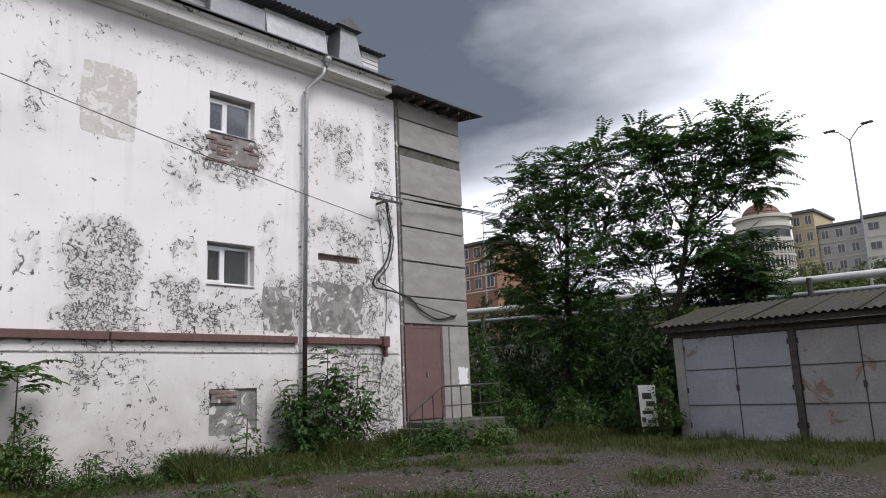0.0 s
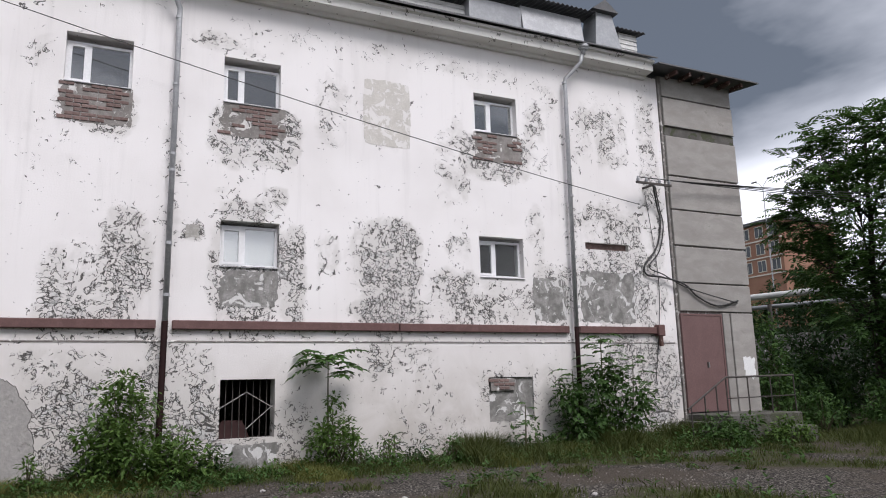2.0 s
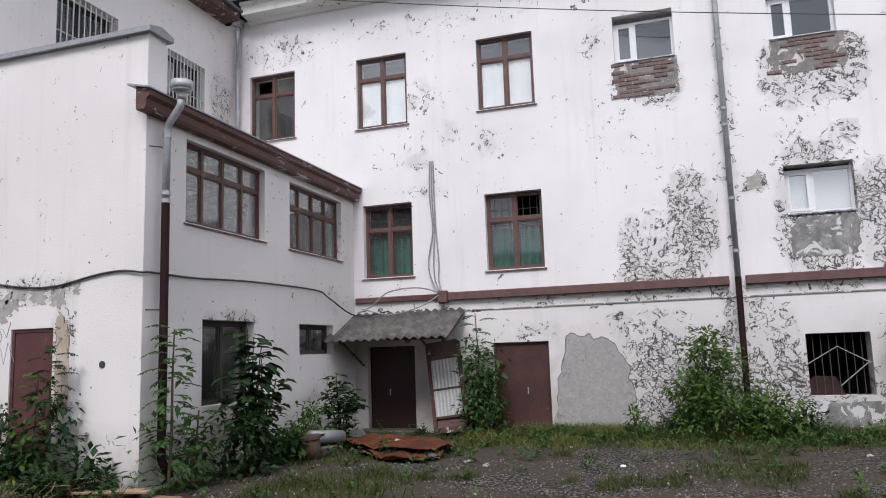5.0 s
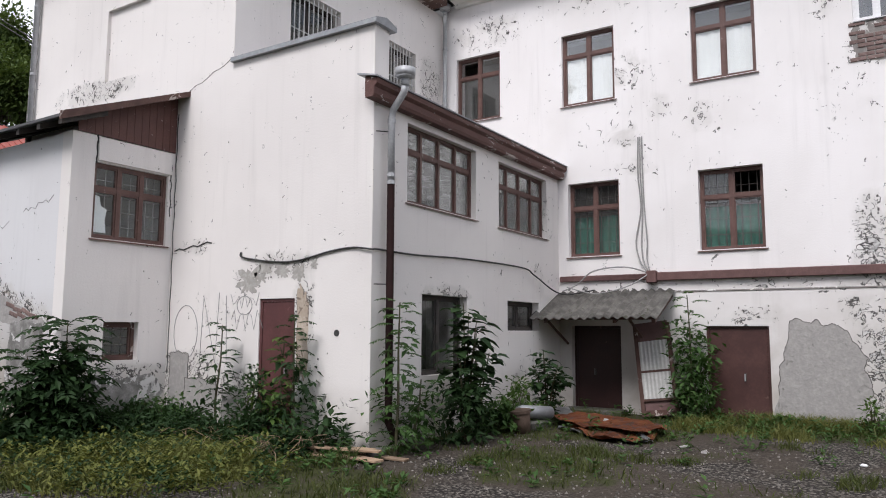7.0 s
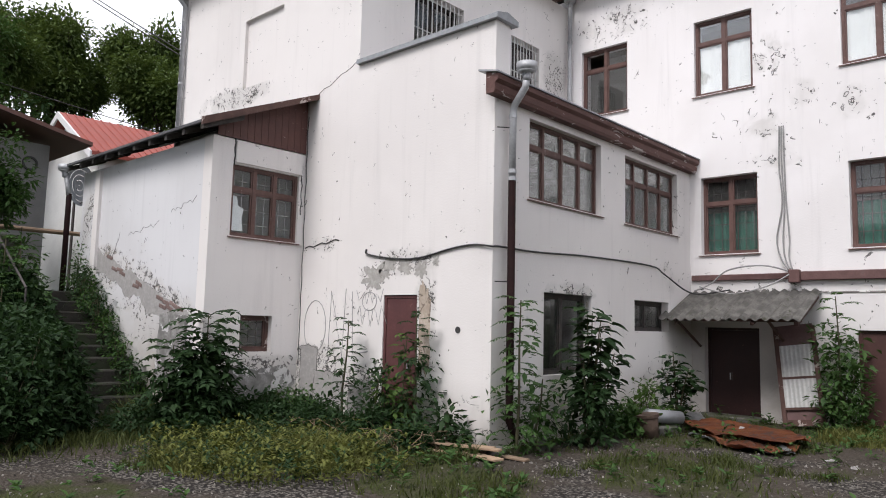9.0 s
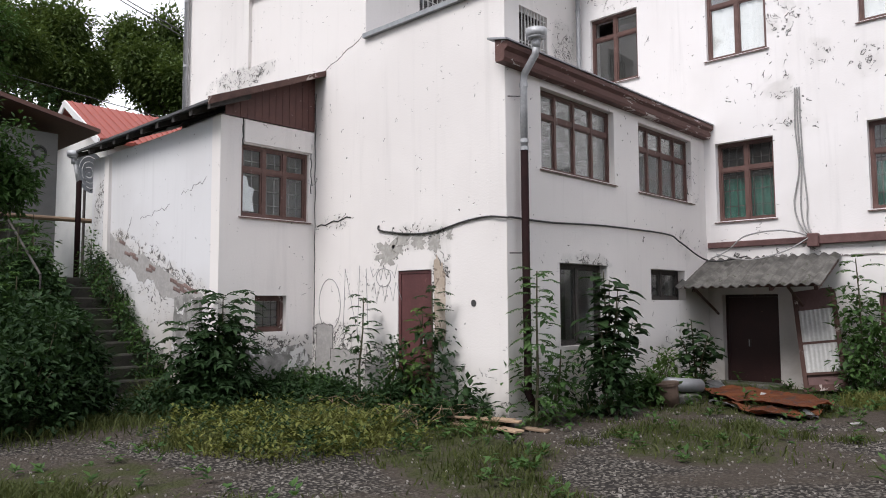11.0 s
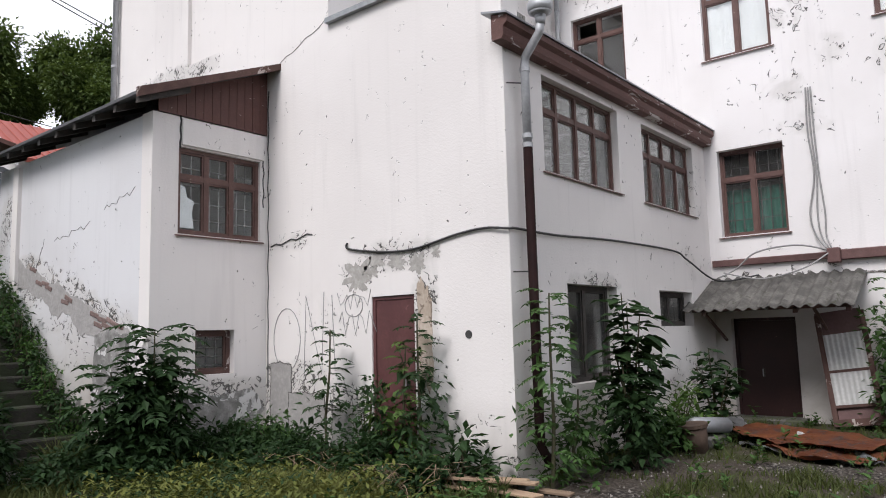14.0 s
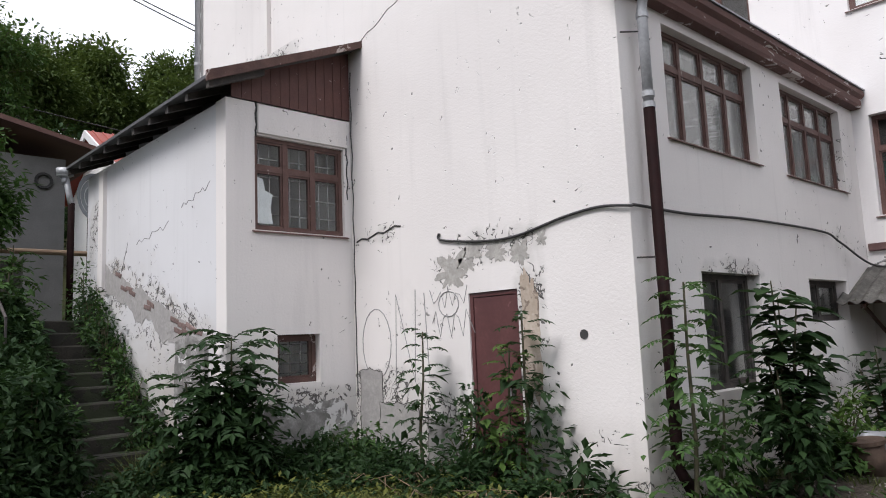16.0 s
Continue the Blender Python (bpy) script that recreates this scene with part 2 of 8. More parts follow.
M = {}
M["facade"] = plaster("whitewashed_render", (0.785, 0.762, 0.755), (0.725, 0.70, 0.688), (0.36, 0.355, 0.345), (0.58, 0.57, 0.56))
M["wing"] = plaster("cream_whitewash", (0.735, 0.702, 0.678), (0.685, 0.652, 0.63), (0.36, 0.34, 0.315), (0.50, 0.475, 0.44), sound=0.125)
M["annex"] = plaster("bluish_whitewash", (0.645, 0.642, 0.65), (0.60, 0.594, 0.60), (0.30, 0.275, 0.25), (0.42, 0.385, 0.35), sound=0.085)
M["cement"] = surf("old_cement_render", (0.17, 0.165, 0.155), (0.36, 0.35, 0.335), 5.0, 0.92, bump=0.8, fine=40, wear=(0.60, 0.59, 0.58), wear_at=0.545, wear_scale=3.2)
M["stucco"] = surf("bare_rough_stucco", (0.32, 0.308, 0.296), (0.384, 0.368, 0.352), 9.0, 0.95, bump=1.0, fine=22, wear=(0.30, 0.285, 0.27), wear_at=0.63, wear_scale=7)
M["flakebed"] = surf("bare_grey_lime", (0.34, 0.325, 0.30), (0.46, 0.44, 0.41), 9.0, 0.95, bump=0.8, fine=30)
M["panel"] = surf("weathered_concrete_panel", (0.2747, 0.2583, 0.2419), (0.3526, 0.3362, 0.3157), 1.4, 0.92, bump=0.4, fine=45, vary=0.18, wear=(0.25, 0.235, 0.22), wear_at=0.64, wear_scale=1.8, stretch=(1, 1, 2.5))
M["concrete"] = surf("stair_concrete", (0.0806, 0.07626, 0.0682), (0.1302, 0.124, 0.1147), 4, 0.93, bump=0.6, fine=40, wear=(0.06, 0.065, 0.04), wear_at=0.52)
# Mossy concrete, its base tone blackened to carry the shade of crowding plants.
M["mossy"] = surf("mossy_concrete_shaded", (0.018, 0.017, 0.013), (0.038, 0.034, 0.027), 4, 0.95, bump=0.6, fine=40, wear=(0.022, 0.027, 0.013), wear_at=0.50)
M["doormaroon"] = surf("maroon_gloss_on_steel", (0.088, 0.034, 0.034), (0.118, 0.047, 0.045), 2.5, 0.5, bump=0.15, fine=25, wear=(0.15, 0.075, 0.07), wear_at=0.67, wear_scale=5)
M["grasslight"] = leaf_mat("sunny_grass", (0.062, 0.080, 0.020), (0.165, 0.160, 0.050), 0.8)
M["brick"] = surf("old_red_brick", (0.155, 0.105, 0.095), (0.225, 0.160, 0.145), 14, 0.93, bump=0.8, fine=70, vary=0.35, wear=(0.52, 0.49, 0.47), wear_at=0.60, wear_scale=6)
M["mortar"] = surf("grey_mortar", (0.20, 0.185, 0.172), (0.30, 0.28, 0.265), 8, 0.95, bump=0.8, fine=60, wear=(0.62, 0.60, 0.58), wear_at=0.58, wear_scale=5)
M["brownpaint"] = surf("peeling_brown_paint", (0.08625, 0.036, 0.03), (0.1125, 0.0495, 0.0405), 5, 0.6, bump=0.4, fine=50, wear=(0.40, 0.34, 0.31), wear_at=0.66, wear_scale=9, stretch=(1, 1, 1))
M["oldwood"] = surf("weathered_brown_wood", (0.075, 0.039, 0.03225), (0.12, 0.066, 0.054), 4, 0.75, bump=0.5, fine=60, wear=(0.42, 0.36, 0.33), wear_at=0.60, wear_scale=6)
M["frame"] = surf("brown_window_paint", (0.09936, 0.05184, 0.0432), (0.1426, 0.07949, 0.06739), 7, 0.55, bump=0.3, fine=60, wear=(0.33, 0.27, 0.24), wear_at=0.66, wear_scale=12)
M["pvc"] = surf("white_plastic_frame", (0.74, 0.74, 0.75), (0.80, 0.80, 0.80), 3, 0.35, bump=0.03, fine=20)
# Maroon dimmed in the paint itself to stand in for the canopy's shade.
M["doorred_shaded"] = surf("maroon_steel_shaded", (0.03255, 0.01302, 0.01256), (0.04417, 0.01767, 0.01628), 2.5, 0.5, bump=0.15, fine=25, wear=(0.13, 0.07, 0.06), wear_at=0.68, wear_scale=5)
M["doorbrown"] = surf("brown_painted_steel", (0.058, 0.025, 0.022), (0.082, 0.037, 0.032), 2.5, 0.55, bump=0.15, fine=25, wear=(0.12, 0.07, 0.06), wear_at=0.66, wear_scale=5)
M["doorpink"] = surf("faded_pink_brown_paint", (0.144, 0.08496, 0.08136), (0.1728, 0.1044, 0.1008), 2.5, 0.65, bump=0.2, fine=25, wear=(0.20, 0.11, 0.10), wear_at=0.67, wear_scale=5)
M["zinc"] = surf("galvanised_sheet", (0.36, 0.365, 0.375), (0.46, 0.465, 0.475), 5, 0.5, metal=0.3, bump=0.15, fine=30)
M["tin"] = surf("dull_sheet_metal", (0.27, 0.2775, 0.2888), (0.345, 0.3525, 0.3638), 1.5, 0.5, metal=0.35, bump=0.2, fine=14)
M["darkmetal"] = surf("dark_iron", (0.055, 0.05, 0.048), (0.10, 0.085, 0.075), 9, 0.65, metal=0.3, bump=0.3, fine=50)
M["bars"] = surf("pale_iron_bars", (0.30, 0.29, 0.28), (0.40, 0.385, 0.37), 9, 0.6, bump=0.2, fine=50)
M["maroonpipe"] = surf("maroon_pipe_paint", (0.012, 0.0055, 0.0055), (0.019, 0.0085, 0.008), 5, 0.7, bump=0.15, fine=40, spec=0.08)
M["beltpipe"] = surf("red_brown_duct_paint", (0.1116, 0.0576, 0.05328), (0.1512, 0.0828, 0.0756), 5, 0.6, bump=0.3, fine=40, wear=(0.13, 0.075, 0.07), wear_at=0.62, wear_scale=5)
M["slate"] = surf("asbestos_cement_sheet", (0.056, 0.0532, 0.04928), (0.0952, 0.0896, 0.084), 3, 0.95, bump=0.5, fine=40, wear=(0.055, 0.055, 0.045), wear_at=0.56, wear_scale=4)
M["canopyslate"] = surf("wavy_grey_cement_sheet", (0.07, 0.066, 0.06), (0.15, 0.142, 0.13), 5, 0.95, bump=0.5, fine=40, wear=(0.06, 0.06, 0.045), wear_at=0.60, wear_scale=6)
M["garageroof"] = surf("mossy_dark_cement_sheet", (0.026, 0.024, 0.02), (0.055, 0.049, 0.041), 4, 0.95, bump=0.7, fine=30, wear=(0.03, 0.034, 0.014), wear_at=0.52, wear_scale=3)
M["siding"] = surf("grey_siding", (0.50, 0.50, 0.485), (0.58, 0.575, 0.56), 2, 0.6, bump=0.1, fine=20)
M["roofsheet"] = surf("grey_roof_sheet", (0.09, 0.09, 0.093), (0.126, 0.126, 0.129), 2, 0.6, metal=0.2, bump=0.2, fine=20)
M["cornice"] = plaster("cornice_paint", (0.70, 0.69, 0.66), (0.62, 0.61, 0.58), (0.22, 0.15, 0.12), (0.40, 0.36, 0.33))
M["cable"] = surf("black_rubber_cable", (0.035, 0.034, 0.034), (0.06, 0.058, 0.056), 12, 0.6, bump=0.1, fine=50)
M["greycable"] = surf("grey_sleeved_cable", (0.26, 0.255, 0.25), (0.34, 0.335, 0.33), 12, 0.7, bump=0.1, fine=50)
M["blindfill"] = surf("yellowed_lime_render", (0.56, 0.535, 0.495), (0.64, 0.615, 0.575), 3.0, 0.93, bump=0.6, fine=30, wear=(0.70, 0.68, 0.66), wear_at=0.54, wear_scale=4)
M["ochre"] = surf("ochre_bare_lime", (0.40, 0.33, 0.26), (0.54, 0.46, 0.39), 5, 0.93, bump=0.7, fine=25, wear=(0.24, 0.19, 0.15), wear_at=0.56, wear_scale=7)
M["clay"] = surf("brown_clay", (0.07, 0.045, 0.032), (0.11, 0.075, 0.055), 5, 0.85, bump=0.4, fine=30)
M["eaves"] = surf("flaking_red_brown_paint", (0.105, 0.05, 0.042), (0.15, 0.078, 0.066), 4, 0.7, bump=0.4, fine=50, wear=(0.52, 0.47, 0.45), wear_at=0.60, wear_scale=4, stretch=(0.6, 1, 2.5))
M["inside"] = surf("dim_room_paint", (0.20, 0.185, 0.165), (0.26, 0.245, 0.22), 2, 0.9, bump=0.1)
M["curtain"] = surf("white_curtain_cloth", (0.82, 0.81, 0.79), (0.87, 0.86, 0.85), 3, 0.9, bump=0.3, fine=20, stretch=(1, 6, 0.5))
M["greencloth"] = surf("green_curtain_cloth", (0.022, 0.105, 0.078), (0.034, 0.15, 0.108), 3, 0.9, bump=0.3, fine=20, stretch=(1, 6, 0.5))
M["glass"] = glass("window_glass", ior=2.7)
M["thinglass"] = glass("rippled_window_glass", ior=2.2)
M["skyglass"] = glass("coated_window_glass", ior=3.6)
M["clearglass"] = glass("thin_clear_glass", ior=1.4)
M["dustyglass"] = glass("dusty_window_glass", dusty=0.22)
M["garage"] = surf("grey_garage_paint", (0.3229, 0.339, 0.3713), (0.3982, 0.4145, 0.4414), 1.0, 0.6, metal=0.1, bump=0.15, fine=18, wear=(0.24, 0.20, 0.18), wear_at=0.64, wear_scale=1.6)
M["oldgarage"] = surf("worn_garage_paint", (0.2871, 0.2772, 0.2722), (0.3663, 0.3564, 0.3465), 1.0, 0.65, bump=0.2, fine=18, wear=(0.24, 0.17, 0.13), wear_at=0.57, wear_scale=1.4)
M["rust"] = surf("rusty_sheet_iron", (0.221, 0.07225, 0.0238), (0.1275, 0.0425, 0.0238), 3.5, 0.85, bump=0.5, fine=40, wear=(0.10, 0.055, 0.045), wear_at=0.58, wear_scale=4)
M["plank"] = surf("raw_weathered_plank", (0.34, 0.24, 0.155), (0.24, 0.165, 0.115), 3, 0.85, bump=0.5, fine=50, vary=0.5, stretch=(1, 8, 8))
M["bark"] = surf("tree_bark", (0.045, 0.0372, 0.03), (0.072, 0.06, 0.048), 8, 0.95, bump=1.0, fine=30)
M["stem"] = surf("green_brown_stem", (0.07, 0.0665, 0.035), (0.105, 0.091, 0.056), 8, 0.85, bump=0.3, fine=30)
M["leaf"] = leaf_mat("tree_of_heaven_leaf", (0.026, 0.062, 0.018), (0.076, 0.138, 0.038))
M["leafdark"] = leaf_mat("dark_shrub_leaf", (0.012, 0.030, 0.0115), (0.034, 0.066, 0.022))
M["leaflight"] = leaf_mat("bright_shrub_leaf", (0.042, 0.086, 0.020), (0.098, 0.160, 0.038))
M["leaffar"] = leaf_mat("hill_wood_leaf", (0.034, 0.062, 0.018), (0.112, 0.154, 0.043), 0.25)
M["grass"] = leaf_mat("yard_grass", (0.028, 0.044, 0.011), (0.088, 0.098, 0.032), 0.8)
M["herb"] = leaf_mat("yellow_green_herb", (0.060, 0.080, 0.018), (0.165, 0.170, 0.045), 0.9)
M["white"] = surf("white_board", (0.78, 0.78, 0.78), (0.84, 0.84, 0.84), 3, 0.6, bump=0.05)
M["redroof"] = surf("red_metal_tile", (0.27, 0.05625, 0.0375), (0.3225, 0.075, 0.0525), 2, 0.5, bump=0.1)
M["brownroof"] = surf("brown_roof_sheet", (0.144, 0.072, 0.057), (0.18, 0.096, 0.078), 2, 0.6, bump=0.2)
M["housegrey"] = surf("grey_house_render", (0.1728, 0.1701, 0.162), (0.216, 0.2106, 0.2025), 2, 0.9, bump=0.3)
M["housewhite"] = surf("white_house_siding", (0.66, 0.66, 0.64), (0.72, 0.72, 0.70), 2, 0.8, bump=0.1)


# ---- geometry helpers ----
def part(name, bm, material, parent=None, label="", smooth=False):
    me = bpy.data.meshes.new(name)
    bm.to_mesh(me)
    bm.free()
    me.materials.append(material)
    if smooth:
        for p in me.polygons:
            p.use_smooth = True
    ob = new(name, me)
    if parent is not None:
        ob.parent = parent
    if label:
        ob["label"] = label
    return ob


def thing(name, label, category, m=None, group="", kind=""):
    e = new(name)
    e.empty_display_size = 0.1
    if m is not None:
        e.matrix_basis = m
    return tagged(e, label, category, group, kind)


def box(bm, x0, x1, y0, y1, z0, z1, bevel=0.0):
    v = [bm.verts.new((x, y, z)) for x in (x0, x1) for y in (y0, y1) for z in (z0, z1)]
    f = [bm.faces.new([v[i] for i in q]) for q in ((0, 1, 3, 2), (4, 6, 7, 5), (0, 4, 5, 1), (2, 3, 7, 6), (0, 2, 6, 4), (1, 5, 7, 3))]
    if bevel:
        bmesh.ops.bevel(bm, geom=list({e for q in f for e in q.edges}), offset=bevel, segments=1, affect="EDGES")
    return v


def boxed(*a, bevel=0.0):
    bm = bmesh.new()
    box(bm, *a, bevel=bevel)
    return bm


def tube(bm, pts, r, n=8, r_end=None, caps=True):
    """A round rod along points; r may taper to r_end."""
    pts = [Vector(p) for p in pts]
    rings, prev = [], None
    for i, p in enumerate(pts):
        d = (pts[min(i + 1, len(pts) - 1)] - pts[max(i - 1, 0)]).normalized()
        a = Vector((0, 0, 1)) if abs(d.z) < 0.9 else Vector((1, 0, 0))
        if prev is not None:
            a = prev
        u = (a - d * a.dot(d)).normalized()
        prev = u
        w = d.cross(u)
        rr = r if r_end is None else r + (r_end - r) * i / (len(pts) - 1)
        rings.append([bm.verts.new(p + (u * math.cos(2 * math.pi * k / n) + w * math.sin(2 * math.pi * k / n)) * rr) for k in range(n)])
    for a, b in zip(rings, rings[1:]):
        for k in range(n):
            bm.faces.new((a[k], a[(k + 1) % n], b[(k + 1) % n], b[k]))
    if caps:
        bm.faces.new(rings[0][::-1])
        bm.faces.new(rings[-1])


def tubed(pts, r, n=8, r_end=None):
    bm = bmesh.new()
    tube(bm, pts, r, n, r_end)
    return bm


def prism(bm, outline, a, b, axis):
    """An outline of two coordinates drawn out from a to b along an axis."""
    def at(p, w):
        q = list(p)
        q.insert("xyz".index(axis), w)
        return q
    lo, hi = [bm.verts.new(at(p, a)) for p in outline], [bm.verts.new(at(p, b)) for p in outline]
    n = len(outline)
    bm.faces.new(lo[::-1])
    bm.faces.new(hi)
    for i in range(n):
        bm.faces.new((lo[i], lo[(i + 1) % n], hi[(i + 1) % n], hi[i]))
    bmesh.ops.recalc_face_normals(bm, faces=bm.faces)
    return bm


def wall(name, o, u, nrm, u0, u1, z0, z1, holes, mat, thick=0.35, cell=0.12, spots=(), foot_tint=None, label="", top=None):
    """A wall with openings right through it. o + u * s + z is a place on its face, nrm points outwards.
    spots: ellipses of wear (s, z, rs, rz, amount). top: height of the wall's head at s, where it is not level."""
    o, u, nrm = Vector(o), Vector(u), Vector(nrm)
    us = sorted({u0, u1, *(h[i] for h in holes for i in (0, 1))})
    zs = sorted({z0, z1, *(h[i] for h in holes for i in (2, 3))})

    def fill(vals):
        out = []
        for a, b in zip(vals, vals[1:]):
            k = max(1, round((b - a) / cell))
            out += [a + (b - a) * i / k for i in range(k)]
        return out + [vals[-1]]
    us, zs = fill(us), fill(zs)

    def inside(s, z):
        return any(h[0] < s < h[1] and h[2] < z < h[3] for h in holes)
    verts, index, faces, wear, foot_tints = [], {}, [], [], []

    def vert(i, j, k):
        key = (i, j, k)
        if key not in index:
            s, z = us[i], zs[j]
            if top:
                z = z0 + (z - z0) * (top(s) - z0) / (z1 - z0)
            p = o + u * s + Vector((0, 0, z)) - nrm * (thick * k)
            index[key] = len(verts)
            verts.append(p)
            wear.append(min(1.25, max([a * max(0.0, 1 - abs((s - cs) / rs) ** 3 - abs((z - cz) / rz) ** 3) ** 0.6 for cs, cz, rs, rz, a in spots] + [0.0])))
            foot_tints.append(foot_tint(s, z) if foot_tint else 0.0)
        return index[key]
    solid = {(i, j) for i in range(len(us) - 1) for j in range(len(zs) - 1) if not inside((us[i] + us[i + 1]) / 2, (zs[j] + zs[j + 1]) / 2)}
    for i, j in solid:
        faces.append((vert(i, j, 0), vert(i + 1, j, 0), vert(i + 1, j + 1, 0), vert(i, j + 1, 0)))
        faces.append((vert(i, j, 1), vert(i, j + 1, 1), vert(i + 1, j + 1, 1), vert(i + 1, j, 1)))
        for di, dj, a, b in ((-1, 0, (i, j + 1), (i, j)), (1, 0, (i + 1, j), (i + 1, j + 1)), (0, -1, (i, j), (i + 1, j)), (0, 1, (i + 1, j + 1), (i, j + 1))):
            if (i + di, j + dj) not in solid:
                faces.append((vert(*b, 0), vert(*a, 0), vert(*a, 1), vert(*b, 1)))
    me = bpy.data.meshes.new(name)
    me.from_pydata(verts, [], faces)
    for nm, vals in (("wear", wear), ("foot_tint", foot_tints)):
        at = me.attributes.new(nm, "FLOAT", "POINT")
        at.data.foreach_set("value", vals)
    me.materials.append(mat)
    bm = bmesh.new()
    bm.from_mesh(me)
    bmesh.ops.recalc_face_normals(bm, faces=bm.faces)
    bm.to_mesh(me)
    bm.free()
    return tagged(new(name, me), label, "wall", kind="structure")


# Amount of tint: full at base, falling to none over reach.
def low_tint(base, reach):
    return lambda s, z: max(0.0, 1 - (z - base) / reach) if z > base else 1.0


# ---- ground ----
def smooth(a, b, x):
    t = min(1.0, max(0.0, (x - a) / (b - a)))
    return t * t * (3 - 2 * t)


def ground_z(x, y):
    z = 0.07 * smooth(-3.0, -12.0, x)
    z += 0.025 * noise.noise(Vector((x * 0.5, y * 0.5, 3.1))) + 0.012 * noise.noise(Vector((x * 2.1, y * 2.1, 7.7)))
    z += 2.05 * smooth(-10.9, -14.6, y) * (1.0 if x < -4.0 else smooth(9.0, -2.0, x) * 0.55 + 0.45)
    z += max(0.0, -y - 27) * 0.36 * smooth(-26, -34, y) if y > -75 else 17.3 + 0.02 * (-75 - y)
    z += 0.135 * max(0.0, min(y, 190) - 27)
    return z


def axis_cells(near_lo, near_hi, step, far_lo, far_hi):
    vals, v = [], near_lo
    while v < near_hi:
        vals.append(v)
        v += step
    vals.append(near_hi)
    d, v = step * 1.4, near_hi
    while v < far_hi:
        v += d
        d *= 1.35
        vals.append(min(v, far_hi))
    d, v = step * 1.4, near_lo
    while v > far_lo:
        v -= d
        d *= 1.35
        vals.insert(0, max(v, far_lo))
    return vals


gx = axis_cells(-16, 6, 0.22, -900, 900)
gy = axis_cells(-18, 20, 0.22, -900, 900)
me = bpy.data.meshes.new("ground")
me.from_pydata([(x, y, ground_z(x, y)) for x in gx for y in gy], [],
               [(i * len(gy) + j, (i + 1) * len(gy) + j, (i + 1) * len(gy) + j + 1, i * len(gy) + j + 1) for i in range(len(gx) - 1) for j in range(len(gy) - 1)])


def ground_material():
    m, n, l, b = base_mat("yard_gravel_and_earth")
    tc = n.new("ShaderNodeTexCoord")
    v = tc.outputs["Object"]
    vor = n.new("ShaderNodeTexVoronoi")
    vor.inputs["Scale"].default_value = 26
    l.new(v, vor.inputs["Vector"])
    vor2 = n.new("ShaderNodeTexVoronoi")
    vor2.inputs["Scale"].default_value = 60
    l.new(v, vor2.inputs["Vector"])
    big = noise_node(n, l, 0.45, 6, 0.6, 0.4, v)
    mid = noise_node(n, l, 2.5, 6, 0.65, 0.4, v)
    fine = noise_node(n, l, 45, 4, 0.6, 0.0, v)
    sep = n.new("ShaderNodeSeparateColor")
    l.new(vor.outputs["Color"], sep.inputs["Color"])
    stone = mix_node(n, l, sep.outputs[0], (0.055, 0.048, 0.041), (0.205, 0.186, 0.162))
    earth = mix_node(n, l, fine, (0.034, 0.027, 0.021), (0.082, 0.066, 0.052))
    moss = mix_node(n, l, fine, (0.025, 0.030, 0.010), (0.055, 0.057, 0.022))
    gap = step_node(n, l, vor.outputs["Distance"], 0.30, 0.60)
    grav = mix_node(n, l, gap, stone, (0.022, 0.019, 0.017))
    att = n.new("ShaderNodeAttribute")
    att.attribute_name = "green"
    gr = step_node(n, l, math_node(n, l, "MULTIPLY_ADD", att.outputs["Fac"], 0.5, mid), 0.62, 0.85)
    ea = step_node(n, l, math_node(n, l, "MULTIPLY_ADD", att.outputs["Fac"], 0.35, big), 0.46, 0.60)
    col = mix_node(n, l, math_node(n, l, "MULTIPLY", ea, 0.85), grav, earth)
    col = mix_node(n, l, gr, col, moss)
    l.new(col, b.inputs["Base Color"])
    b.inputs["Roughness"].default_value = 0.95
    b.inputs["Specular IOR Level"].default_value = 0.2
    h = math_node(n, l, "SUBTRACT", math_node(n, l, "MULTIPLY", fine, 0.5), math_node(n, l, "ADD", vor.outputs["Distance"], math_node(n, l, "MULTIPLY", vor2.outputs["Distance"], 0.4)))
    bump_node(n, l, b, h, 0.8, 0.03)
    return m


def green_at(x, y):
    """How much grass grows: along the walls, in the strips of the yard, and everywhere beyond it."""
    if not (-14 < x < 6 and -14 < y < 17):
        return 1.0
    g = 0.0
    g = max(g, smooth(-11.3, -12.9, x) * 0.95 if y > -2.5 else 0)
    g = max(g, smooth(-10.3, -12.4, x) * 0.6 if -6 < y <= -2.5 else 0)
    g = max(g, smooth(-4.6, -6.6, x + 0.12 * (y + 8)) if y < -5.6 else 0)
    g = max(g, smooth(-8.9, -10.4, y))
    g = max(g, smooth(10.0, 12.5, y + 0.3 * x) * 0.7, smooth(-2.0, -0.6, x) * smooth(-5.0, -7.5, y))
    g = max(g, 0.62 * smooth(0.50, 0.68, 0.5 + 0.5 * noise.noise(Vector((x * 0.62, y * 0.62, 0.4)))))
    return g


at = me.attributes.new("green", "FLOAT", "POINT")
at.data.foreach_set("value", [green_at(x, y) for x in gx for y in gy])
me.materials.append(ground_material())
for p in me.polygons:
    p.use_smooth = True
ground = tagged(new("ground", me), "gravel yard with bare earth and patches of grass", "ground", kind="structure")

# ---- main building ----
XF = -13.7
UP = (0, 0, 1)
